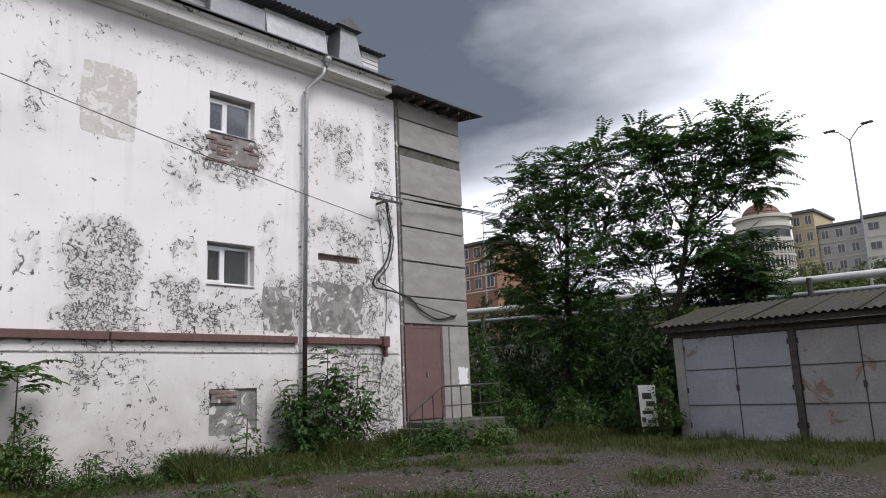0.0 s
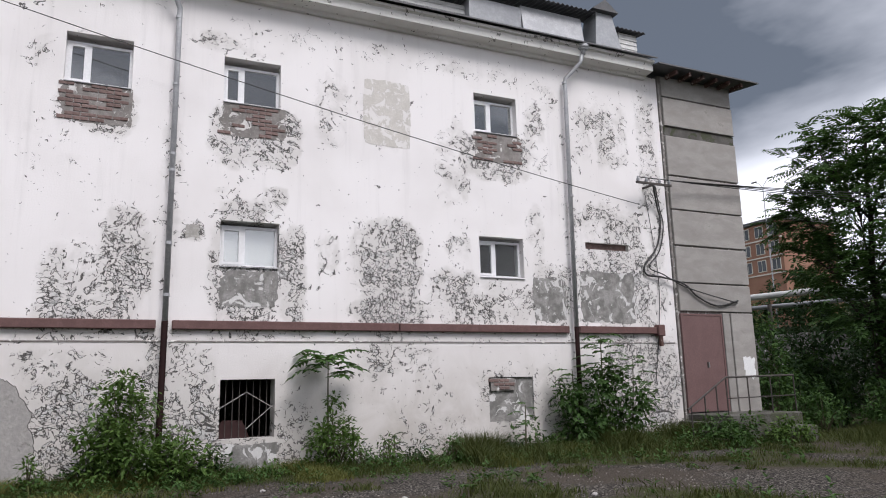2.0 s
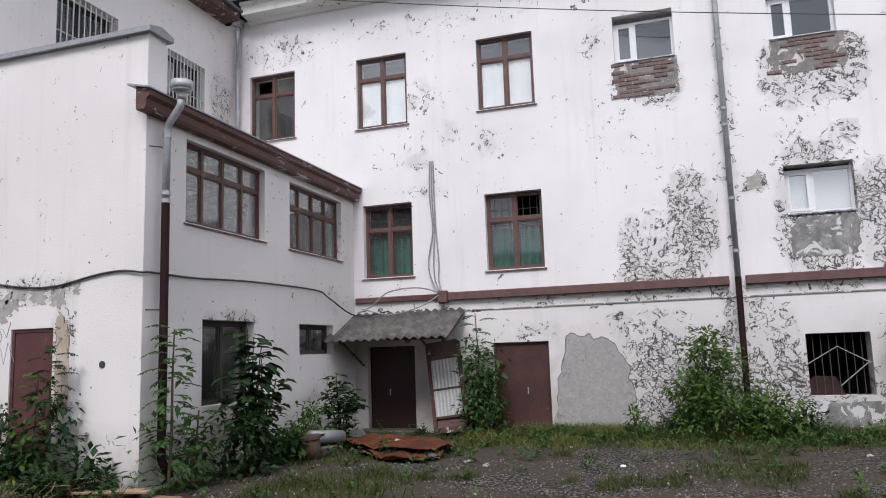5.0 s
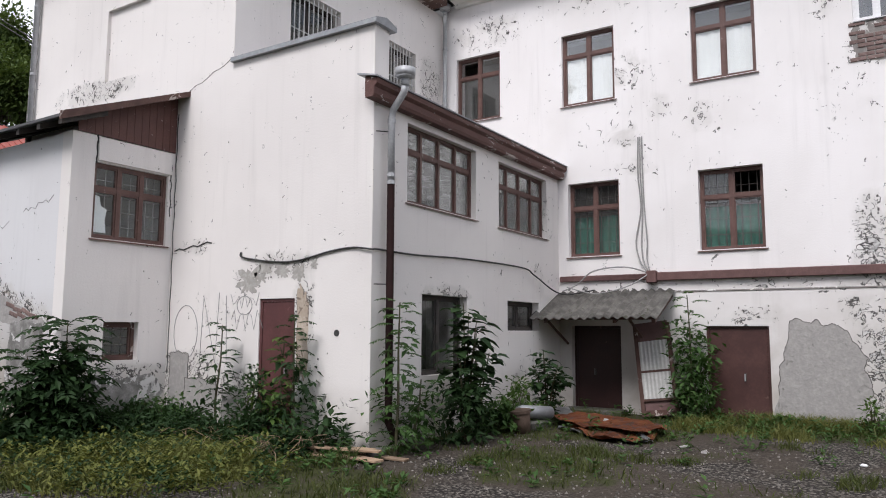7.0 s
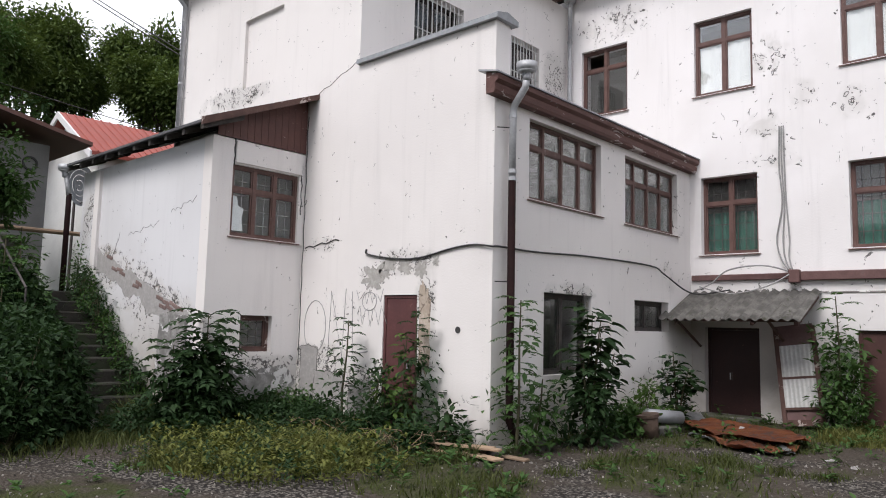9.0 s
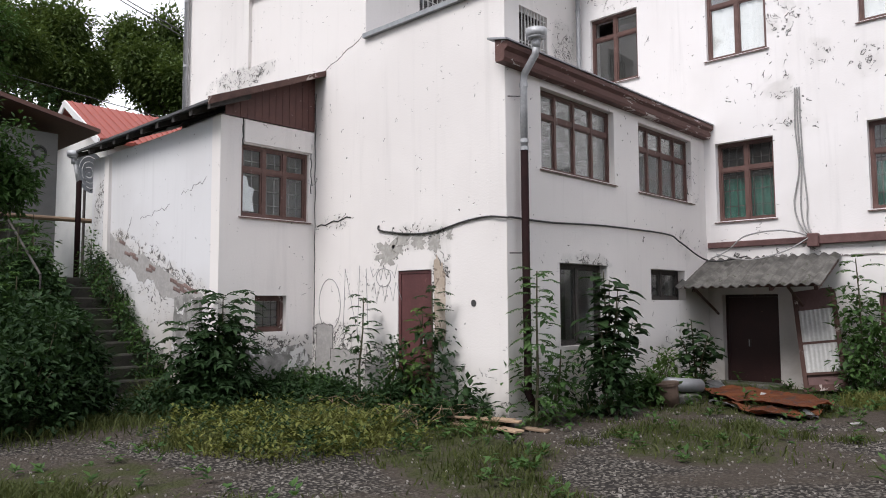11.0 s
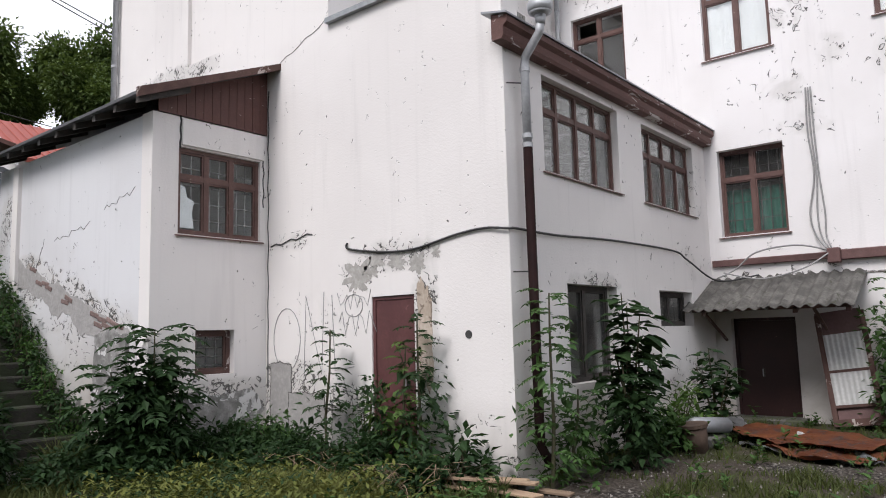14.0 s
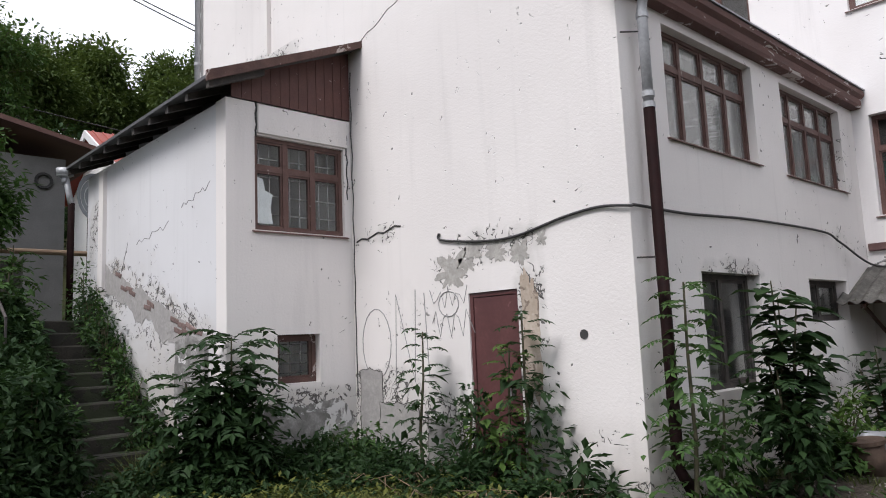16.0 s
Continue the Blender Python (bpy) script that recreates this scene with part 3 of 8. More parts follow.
# (y0, y1, z0, z1) of the openings of the main front
F3 = [(-8.22, -7.12, 6.18, 7.65), (-5.68, -4.57, 6.15, 7.65), (-3.09, -1.97, 6.21, 7.66)]
F3P = [(-0.45, 0.62, 6.77, 7.66), (2.19, 3.25, 6.78, 7.66), (7.46, 8.53, 6.90, 7.77)]
F2 = [(-5.58, -4.53, 3.06, 4.53), (-3.04, -1.94, 3.06, 4.53)]
F2P = [(2.21, 3.27, 3.68, 4.51), (7.47, 8.55, 3.70, 4.56)]
CELLAR = (2.29, 3.24, 0.66, 1.67)
BDOOR = (-2.99, -1.95, 0.05, 1.70)
EDOOR = (-5.54, -4.55, 0.06, 1.70)
SLOT = (10.2, 11.42, 4.44, 4.60)
NICHES = [(7.58, 8.64, 0.73, 1.62)]
spots = [
    # beside and under the windows of the middle storey
    (-0.15, 3.3, 0.55, 0.75, 0.62), (0.68, 3.65, 0.46, 1.10, 1.0), (0.2, 2.8, 0.95, 0.3, 0.9), (2.78, 3.6, 0.85, 1.15, 0.9), (3.55, 3.55, 0.28, 1.1, 1.0), (2.75, 4.72, 0.62, 0.24, 0.8),
    (5.5, 3.85, 0.75, 1.0, 1.2), (5.5, 2.85, 1.0, 0.38, 1.2), (6.85, 3.2, 0.75, 0.75, 0.9), (7.0, 4.3, 0.35, 0.35, 0.6), (8.1, 3.15, 0.85, 0.6, 0.95), (9.3, 3.3, 0.7, 0.8, 0.85), (11.1, 3.7, 1.5, 1.3, 0.9),
    (3.2, 5.02, 0.30, 0.25, 0.7), (2.3, 5.05, 0.3, 0.12, 0.6), (1.76, 4.27, 0.22, 0.24, 0.7), (4.2, 4.0, 0.3, 0.5, 0.5), (4.9, 4.0, 0.4, 0.8, 0.5),
    # round the brickwork of the upper storey
    (0.1, 6.3, 0.75, 0.55, 0.72), (2.8, 6.15, 0.95, 0.72, 1.3), (8.05, 6.35, 0.85, 0.65, 1.2), (5.4, 6.9, 0.65, 0.85, 0.5), (2.0, 7.95, 0.55, 0.22, 0.55), (2.7, 7.8, 0.35, 0.12, 0.5),
    (9.0, 7.1, 0.35, 1.2, 0.6), (9.3, 7.9, 0.4, 0.4, 0.6), (10.9, 7.3, 0.9, 1.0, 0.6), (12.2, 6.0, 0.4, 3.0, 0.65), (6.9, 6.0, 0.5, 1.2, 0.5), (7.2, 6.3, 0.2, 0.6, 0.6), (4.3, 6.9, 0.45, 1.0, 0.42),
    (-4.28, 6.75, 0.44, 0.48, 0.48), (-4.5, 5.35, 0.42, 0.35, 0.6), (-4.2, 4.75, 0.55, 0.22, 0.42), (-2.7, 5.55, 0.6, 0.4, 0.34), (-3.7, 5.9, 0.3, 0.35, 0.38), (-0.6, 5.6, 0.6, 0.5, 0.32), (-0.8, 7.2, 0.25, 0.5, 0.36),
    (1.35, 5.0, 0.22, 2.2, 0.45), (9.9, 5.2, 0.35, 2.2, 0.45), (10.9, 5.0, 1.1, 0.7, 0.65), (8.9, 4.5, 0.3, 1.0, 0.5),
    # the foot of the wall
    (0.45, 0.85, 1.3, 1.1, 1.35), (1.75, 1.15, 0.6, 1.25, 1.25), (2.75, 0.5, 0.95, 0.55, 0.85), (1.25, 2.05, 0.22, 0.4, 0.9), (-0.2, 1.95, 0.8, 0.35, 0.6), (-2.3, 1.9, 0.7, 0.22, 0.5), (3.6, 1.1, 0.35, 0.9, 0.7),
    (5.5, 1.95, 1.1, 0.4, 0.66), (5.9, 1.3, 0.9, 0.6, 0.42), (8.1, 1.2, 0.85, 0.8, 0.8), (11.6, 1.2, 1.3, 1.4, 1.2), (4.6, 0.3, 2.0, 0.3, 0.7), (6.5, 0.6, 0.8, 0.4, 0.5), (9.2, 1.0, 0.5, 1.0, 0.6),
    (-7.4, 8.1, 1.0, 0.4, 0.45), (5.6, 8.3, 4, 0.3, 0.34), (-3.5, 8.2, 4, 0.3, 0.28), (3.0, 2.42, 10, 0.16, 0.5),
]
wall("wall_front", (XF, 0, 0), (0, 1, 0), (1, 0, 0), -9.0, 12.68, -0.4, 8.95,
     F3 + F3P + F2 + F2P + [CELLAR, BDOOR, EDOOR, SLOT] + NICHES, M["facade"], 0.38, 0.11, spots, low_tint(0.0, 2.8),
     "white peeling front wall of a three-storey building")

# rooms behind the front, with floors, a spine wall and end walls
for i, z in enumerate((2.35, 5.55, 8.7)):
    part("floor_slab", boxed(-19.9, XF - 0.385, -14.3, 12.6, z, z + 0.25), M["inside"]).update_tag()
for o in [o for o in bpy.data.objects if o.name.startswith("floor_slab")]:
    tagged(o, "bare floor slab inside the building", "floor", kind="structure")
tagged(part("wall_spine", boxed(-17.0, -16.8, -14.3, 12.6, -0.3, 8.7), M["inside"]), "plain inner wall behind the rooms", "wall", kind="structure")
tagged(part("wall_rear", boxed(-20.2, -19.92, -14.6, 12.68, -0.3, 9.0), M["cement"]), "plain rear wall of the building", "wall", kind="structure")
tagged(part("wall_south", boxed(-19.9, -7.66, -14.62, -14.32, -0.3, 8.9), M["cement"]), "plain end wall of the building", "wall", kind="structure")


# ---- windows ----
def at_wall(p, rz):
    return pose(*p, 0, 0, rz)


counter = {"window": 0, "door": 0}


def wood_window(p, rz, w, h, cols, transom, label, set_back=0.13, cloth=None, bars=False, sill=True, frame_mat="frame", pane_mat="glass", missing=(), cloth_top=1.0, bar_mat="bars", slim=1.0):
    """A painted casement window in its opening: frame, mullions, a transom, one pane a light. p is the lower left corner on the wall's face."""
    counter["window"] += 1
    win = thing("window_%d" % counter["window"], label, "window", at_wall(p, rz), kind="structure")
    f, d = 0.055 * slim, 0.09
    mu = 0.035 * slim
    y0, y1 = set_back, set_back + d
    bm = bmesh.new()
    for a in ((0, f, y0, y1, 0, h), (w - f, w, y0, y1, 0, h), (f, w - f, y0, y1, 0, f), (f, w - f, y0, y1, h - f, h)):
        box(bm, *a)
    part("window_frame", bm, M[frame_mat], win)
    edges = [f + (w - 2 * f) * c for c in cols]
    tz = h * transom
    for e in edges[1:-1]:
        part("mullion", boxed(e - mu, e + mu, y0 + 0.004, y1 - 0.004, f, h - f), M[frame_mat], win)
    k = 0
    for a, b in zip(edges, edges[1:]):
        a2, b2 = (a + mu if a > f + 0.01 else a), (b - mu if b < w - f - 0.01 else b)
        if transom:
            part("transom", boxed(a2, b2, y0 + 0.008, y1 - 0.008, tz - 0.03, tz + 0.03), M[frame_mat], win)
        for z0, z1 in (((f, tz - 0.03), (tz + 0.03, h - f)) if transom else ((f, h - f),)):
            bm = bmesh.new()
            s = 0.028 * slim
            for q in ((a2, a2 + s, z0, z1), (b2 - s, b2, z0, z1), (a2 + s, b2 - s, z0, z0 + s), (a2 + s, b2 - s, z1 - s, z1)):
                box(bm, q[0], q[1], y0 + 0.02, y0 + 0.06, q[2], q[3])
            sash = part("sash", bm, M[frame_mat], win)
            if k not in missing:
                pane = part("pane", boxed(a2 + s, b2 - s, y0 + 0.036, y0 + 0.042, z0 + s, z1 - s), M[pane_mat], sash)
                pane.visible_shadow = False
            k += 1
    if bars:
        yb = y1 + 0.03
        n = max(4, round(w / 0.14))
        for i in range(1, n):
            part("bar", tubed([(w * i / n, yb, 0.02), (w * i / n, yb, h - 0.02)], 0.009, 6), M[bar_mat], win)
        for i in range(1, 5):
            part("bar", tubed([(0.02, yb + 0.012, h * i / 5), (w - 0.02, yb + 0.012, h * i / 5)], 0.008, 6), M[bar_mat], win)
    if sill:
        bm = bmesh.new()
        prism(bm, [(-0.035, -0.035), (set_back + 0.01, 0.0), (set_back + 0.01, 0.012), (-0.035, -0.02)], -0.04, w + 0.04, "x")
        part("window_sill", bm, M[frame_mat], win)
    if cloth:
        bm = bmesh.new()
        n = 72
        yc = y1 + 0.10 if bars else y0 + 0.064
        fold = [(w * i / n, yc + (0.022 if bars else 0.010) * math.sin(i * 0.5 + 0.6 * math.sin(i * 0.23))) for i in range(n + 1)]
        rings = [[[bm.verts.new((x, y + dy, z)) for x, y in fold] for z in (0.0, h * cloth_top)] for dy in (0.0, 0.004)]
        for i in range(n):
            bm.faces.new((rings[0][0][i], rings[0][0][i + 1], rings[0][1][i + 1], rings[0][1][i]))
            bm.faces.new((rings[1][0][i + 1], rings[1][0][i], rings[1][1][i], rings[1][1][i + 1]))
            bm.faces.new((rings[0][1][i], rings[0][1][i + 1], rings[1][1][i + 1], rings[1][1][i]))
        part("curtain", bm, M[cloth], win)
    return win


def pvc_window(p, rz, w, h, split, label, set_back=0.16, blind=None, pane="glass"):
    """A white plastic window with one narrow casement and one wide light."""
    counter["window"] += 1
    win = thing("window_%d" % counter["window"], label, "window", at_wall(p, rz), kind="structure")
    f, y0, y1 = 0.05, set_back, set_back + 0.07
    bm = bmesh.new()
    for a in ((0, f, y0, y1, 0, h), (w - f, w, y0, y1, 0, h), (f, w - f, y0, y1, 0, f), (f, w - f, y0, y1, h - f, h)):
        box(bm, *a)
    part("window_frame", bm, M["pvc"], win)
    e = f + (w - 2 * f) * split
    part("mullion", boxed(e - 0.035, e + 0.035, y0 + 0.003, y1 - 0.003, f, h - f), M["pvc"], win)
    bm = bmesh.new()
    s = 0.045
    for q in ((f, f + s, f, h - f), (e - 0.035 - s, e - 0.035, f, h - f), (f + s, e - 0.035 - s, f, f + s), (f + s, e - 0.035 - s, h - f - s, h - f)):
        box(bm, q[0], q[1], y0 - 0.012, y0 + 0.05, q[2], q[3])
    sash = part("sash", bm, M["pvc"], win)
    part("pane", boxed(f + s, e - 0.035 - s, y0 + 0.02, y0 + 0.028, f + s, h - f - s), M[pane], sash).visible_shadow = False
    part("pane", boxed(e + 0.035, w - f, y0 + 0.02, y0 + 0.028, f, h - f), M[pane], win).visible_shadow = False
    bm = bmesh.new()
    prism(bm, [(-0.03, -0.03), (set_back, 0.0), (set_back, 0.01), (-0.03, -0.018)], 0.0, w, "x")
    part("window_sill", bm, M["tin"], win)
    if blind:
        part("blind", boxed(0.03, w - 0.03, y1 + 0.06, y1 + 0.065, 0.0, h), M[blind], win)
    return win


for i, (a, b, c, d) in enumerate(F3):
    wood_window((XF, a, c), 90, b - a, d - c, (0, 0.5, 1), 0.70, "brown two-leaf casement window with white lower panes" if i else "brown casement window with one pane missing",
                cloth="curtain" if i else None, cloth_top=0.70, set_back=0.08, slim=0.85, pane_mat="thinglass", missing=(1,) if i == 0 else ())
for i, (a, b, c, d) in enumerate(F2):
    wood_window((XF, a, c), 90, b - a, d - c, (0, 0.5, 1), 0.66, "brown barred casement window with a green curtain", cloth="greencloth", cloth_top=0.56, bars=True, pane_mat="clearglass", missing=(3,) if i else (), bar_mat="darkmetal", slim=0.85)
for i, (a, b, c, d) in enumerate(F3P):
    pvc_window((XF, a, c), 90, b - a, d - c - 0.10, 0.33 if i < 2 else 0.42, "white plastic window set over exposed brickwork", pane="skyglass")
for i, (a, b, c, d) in enumerate(F2P):
    pvc_window((XF, a, c), 90, b - a, d - c - 0.06, 0.40, "white plastic window with a pale blind" if i == 0 else "white plastic window in a peeling wall", blind="siding" if i == 0 else None, pane="glass" if i == 0 else "clearglass")

# ---- the wing ----
XG, YS, YT = -7.65, -5.8, -8.58
GDOOR = (-7.84, -7.15, 0.12, 2.04)
gspots = [(-7.5, 2.52, 0.85, 0.22, 0.72), (-8.1, 2.35, 0.35, 0.2, 0.7), (-6.98, 1.75, 0.28, 0.6, 0.95), (-9.4, 0.75, 0.9, 0.6, 0.9), (-8.2, 0.6, 1.2, 0.5, 0.75), (-9.6, 2.86, 0.9, 0.08, 0.8),
          (-12.3, 5.9, 1.4, 0.28, 0.8), (-11.2, 6.6, 0.5, 0.5, 0.3), (-8.7, 1.9, 0.8, 0.5, 0.25), (-6.0, 0.3, 0.5, 0.5, 0.5)]
wall("wall_wing_gable", (XG, 0, 0), (0, 1, 0), (1, 0, 0), YT, YS, -0.3, 5.72, [GDOOR], M["wing"], 0.32, 0.11, gspots, low_tint(0.0, 0.9), "cream whitewashed gable wall of the wing with scratched graffiti")
wall("wall_wing_upper", (XG, 0, 0), (0, 1, 0), (1, 0, 0), -14.35, YT, -0.3, 8.75, [(-12.0, -10.75, 6.03, 7.38)], M["wing"], 0.32, 0.13, gspots, low_tint(0.0, 0.9), "tall whitewashed end wall with a blind window")
tagged(part("blind_niche", boxed(XG - 0.2, XG - 0.07, -12.02, -10.73, 6.0, 7.4), M["wing"]), "whitewashed back of a blind window niche", "wall", kind="structure")
S1, S2 = (8.43, 10.38, 3.40, 4.54), (11.16, 13.14, 3.38, 4.53)
SB1, SB2 = (8.82, 10.1, 0.95, 2.12), (11.47, 12.75, 1.60, 2.12)
sspots = [(12.6, 0.6, 1.0, 0.6, 0.7), (12.9, 2.6, 0.5, 0.4, 0.5), (9.5, 2.15, 0.8, 0.12, 0.9), (8.0, 0.4, 0.6, 0.5, 0.5), (13.2, 3.9, 0.4, 0.6, 0.3)]
wall("wall_wing_side", (0, YS, 0), (-1, 0, 0), (0, 1, 0), -XG + 0.32, 13.7, -0.3, 4.78, [S1, S2, SB1, SB2], M["wing"], 0.32, 0.11, sspots, low_tint(0.0, 1.0), "whitewashed side wall of the wing with two wide windows")
T1, T2 = (8.85, 10.15, 6.1, 7.5), (11.45, 12.6, 6.1, 7.5)
wall("wall_terrace", (0, YT, 0), (-1, 0, 0), (0, 1, 0), -XG + 0.32, 13.7, 4.6, 8.75, [T1, T2], M["wing"], 0.3, 0.13, [(13.2, 7.0, 0.5, 0.7, 0.7)], None, "whitewashed upper wall behind the flat roof")
part("terrace_floor", boxed(-13.69, -7.98, YT + 0.004, YS - 0.3, 4.5, 4.72), M["cement"])
tagged(bpy.data.objects["terrace_floor"], "flat cement roof of the wing", "roof", kind="structure")
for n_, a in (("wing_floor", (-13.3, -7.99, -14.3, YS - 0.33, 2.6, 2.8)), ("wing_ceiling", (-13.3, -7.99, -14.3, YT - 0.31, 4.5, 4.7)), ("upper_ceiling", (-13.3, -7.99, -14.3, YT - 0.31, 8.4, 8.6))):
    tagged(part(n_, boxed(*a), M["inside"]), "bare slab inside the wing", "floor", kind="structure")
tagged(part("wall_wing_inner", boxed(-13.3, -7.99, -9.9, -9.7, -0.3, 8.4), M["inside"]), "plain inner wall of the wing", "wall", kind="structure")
wood_window((-S1[0], YS, S1[2]), 180, S1[1] - S1[0], S1[3] - S1[2], (0, 0.24, 0.5, 0.76, 1), 0.68, "wide brown four-light window with dusty panes", pane_mat="dustyglass", set_back=0.1, slim=0.72)
wood_window((-S2[0], YS, S2[2]), 180, S2[1] - S2[0], S2[3] - S2[2], (0, 0.24, 0.5, 0.76, 1), 0.66, "wide brown four-light window with dusty panes", pane_mat="dustyglass", set_back=0.1, slim=0.72)
wood_window((-SB1[0], YS, SB1[2]), 180, SB1[1] - SB1[0], SB1[3] - SB1[2], (0, 0.5, 1), 0, "dark low window behind a shrub", pane_mat="clearglass", set_back=0.14, frame_mat="darkmetal", sill=False)
wood_window((-SB2[0], YS, SB2[2]), 180, SB2[1] - SB2[0], SB2[3] - SB2[2], (0, 0.5, 1), 0, "small dark barred cellar window", bars=True, set_back=0.14, frame_mat="darkmetal", sill=False)
for q in (T1, T2):
    wood_window((-q[0], YT, q[2]), 180, q[1] - q[0], q[3] - q[2], (0, 0.5, 1), 0, "upper window with white iron bars", set_back=0.2, sill=False, frame_mat="darkmetal")
    gr = thing("window_grille", "pale iron bars before an upper window", "grille", at_wall((-q[0], YT, q[2]), 180))
    for i in range(1, 11):
        part("bar", tubed([((q[1] - q[0]) * i / 11, 0.03, -0.02), ((q[1] - q[0]) * i / 11, 0.03, q[3] - q[2] + 0.02)], 0.012, 6), M["siding"], gr)
    for z in (0.15, (q[3] - q[2]) / 2, q[3] - q[2] - 0.1):
        part("bar", tubed([(-0.03, 0.045, z), (q[1] - q[0] + 0.03, 0.045, z)], 0.012, 6), M["siding"], gr)

# ---- the lean-to annex ----
XA, YA = -5.92, -9.9
AW, AB = (6.28, 7.54, 2.92, 4.05), (6.55, 7.13, 1.13, 1.70)
aspots = [(7.0, 0.75, 0.9, 0.35, 0.9)]
wall("wall_annex_front", (0, YA, 0), (-1, 0, 0), (0, 1, 0), -XA, 7.648, -0.3, 4.44, [AW, AB], M["wing"], 0.25, 0.11, aspots, low_tint(0.5, 0.6), "cream whitewashed front of the lean-to annex")
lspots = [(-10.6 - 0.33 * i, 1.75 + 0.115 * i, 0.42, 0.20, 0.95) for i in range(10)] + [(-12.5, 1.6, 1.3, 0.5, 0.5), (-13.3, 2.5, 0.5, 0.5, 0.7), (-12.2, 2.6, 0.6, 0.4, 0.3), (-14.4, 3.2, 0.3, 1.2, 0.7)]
wall("wall_annex_long", (XA, 0, 0), (0, 1, 0), (1, 0, 0), -14.75, YA - 0.25, -0.3, 4.42, [], M["annex"], 0.25, 0.11, lspots, low_tint(0.8, 1.4), "whitewashed long wall of the annex beside outdoor stairs")
tagged(part("pilaster", boxed(XA, XA + 0.06, -14.05, -13.85, 1.6, 4.36), M["wing"]), "shallow whitewashed pilaster", "pilaster", kind="structure")
tagged(part("wall_annex_back", boxed(-7.64, -6.18, -14.74, -14.5, -0.3, 4.4), M["wing"]), "plain back wall of the annex", "wall", kind="structure")
wood_window((-AW[0], YA, AW[2]), 180, AW[1] - AW[0], AW[3] - AW[2], (0, 0.33, 0.66, 1), 0.66, "brown three-light window with bent bars and torn paper", bars=True, pane_mat="clearglass", set_back=0.05, frame_mat="frame", slim=0.85)
wood_window((-AB[0], YA, AB[2]), 180, AB[1] - AB[0], AB[3] - AB[2], (0, 1), 0, "small dark cellar window with a wooden frame", set_back=0.1, sill=False, frame_mat="oldwood", pane_mat="clearglass", bars=True, bar_mat="darkmetal")

bm = bmesh.new()
prism(bm, [(0.06, 0.10), (0.30, 0.10), (0.27, 0.30), (0.30, 0.46), (0.20, 0.50), (0.17, 0.64), (0.07, 0.66)], 0.12, 0.125, "y")
paper = part("torn_paper", bm, M["white"])
paper.matrix_basis = at_wall((-AW[0], YA, AW[2]), 180)
tagged(paper, "torn white paper behind the annex window", "paper")

# ---- tower ----
XT = XF + 0.10
tower = tagged(part("wall_tower", boxed(-17.5, XT - 0.06, 12.70, 15.10, -0.3, 9.02), M["mortar"]), "grey concrete panel wall of the stair tower", "wall", kind="structure")
rng = random.Random(5)
for z0, z1 in ((3.08, 3.74), (3.77, 4.64), (4.68, 5.54), (5.57, 6.39), (6.43, 7.44), (7.70, 8.44), (8.48, 9.0)):
    d = rng.uniform(-0.012, 0.012)
    bm = boxed(XT - 0.058, XT + d, 12.76, 15.10, z0, z1, bevel=0.012)
    part("panel", bm, M["panel"], tower)
part("panel", boxed(XT - 0.058, XT - 0.035, 12.76, 15.10, 7.46, 7.68), M["concrete"], tower)
part("panel", boxed(XT - 0.058, XT + 0.004, 14.36, 15.10, 0.1, 3.05, bevel=0.012), M["panel"], tower)
part("panel", boxed(XT - 0.058, XT - 0.01, 14.10, 14.33, 0.5, 3.05, bevel=0.008), M["panel"], tower)
bm = bmesh.new()
prism(bm, [(-17.6, 9.62), (XF + 0.62, 9.04), (XF + 0.62, 9.075), (-17.6, 9.66)], 12.28, 15.62, "y")
tagged(part("tower_roof", bm, M["roofsheet"]), "thin dark sheet roof over the tower", "roof", kind="structure")
bm = bmesh.new()
for i in range(6):
    y = 12.9 + i * 0.44
    box(bm, XT + 0.0, XF + 0.50, y, y + 0.07, 8.93, 9.03)
tagged(part("rafter_ends", bm, M["oldwood"]), "old rafter ends under the tower roof", "rafter", kind="structure")

# ---- roof and cornice ----
bm = bmesh.new()
prof = [(XF - 0.3, 8.84), (XF + 0.10, 8.84), (XF + 0.13, 8.90), (XF + 0.38, 8.93), (XF + 0.40, 9.10), (XF + 0.46, 9.13), (XF + 0.46, 9.19), (XF - 0.3, 9.19)]
n = 120
rings = [[bm.verts.new((x, -8.2 + (12.28 + 8.2) * i / n, z)) for x, z in prof] for i in range(n + 1)]
for a, b in zip(rings, rings[1:]):
    for k in range(len(prof)):
        bm.faces.new((a[k], a[(k + 1) % len(prof)], b[(k + 1) % len(prof)], b[k]))
bm.faces.new(rings[0])
bm.faces.new(rings[-1][::-1])
bmesh.ops.recalc_face_normals(bm, faces=bm.faces)
wl_ = bm.verts.layers.float.new("wear")
for v in bm.verts:
    v[wl_] = 0.25 + 0.6 * max(0.0, noise.noise(Vector((0, v.co.y * 0.7, 2.0)))) if v.co.z > 9.0 else 0.15
tagged(part("cornice", bm, M["cornice"]), "white painted cornice with flaking fascia", "cornice", kind="structure")
bm = bmesh.new()
prism(bm, [(XF + 0.56, 9.195), (XF + 0.56, 9.225), (-17.0, 10.85), (-20.6, 9.0), (-20.6, 8.96), (-17.0, 10.80)], -14.6, 12.3, "y")
tagged(part("main_roof", bm, M["roofsheet"]), "grey sheet metal roof of the main building", "roof", kind="structure")


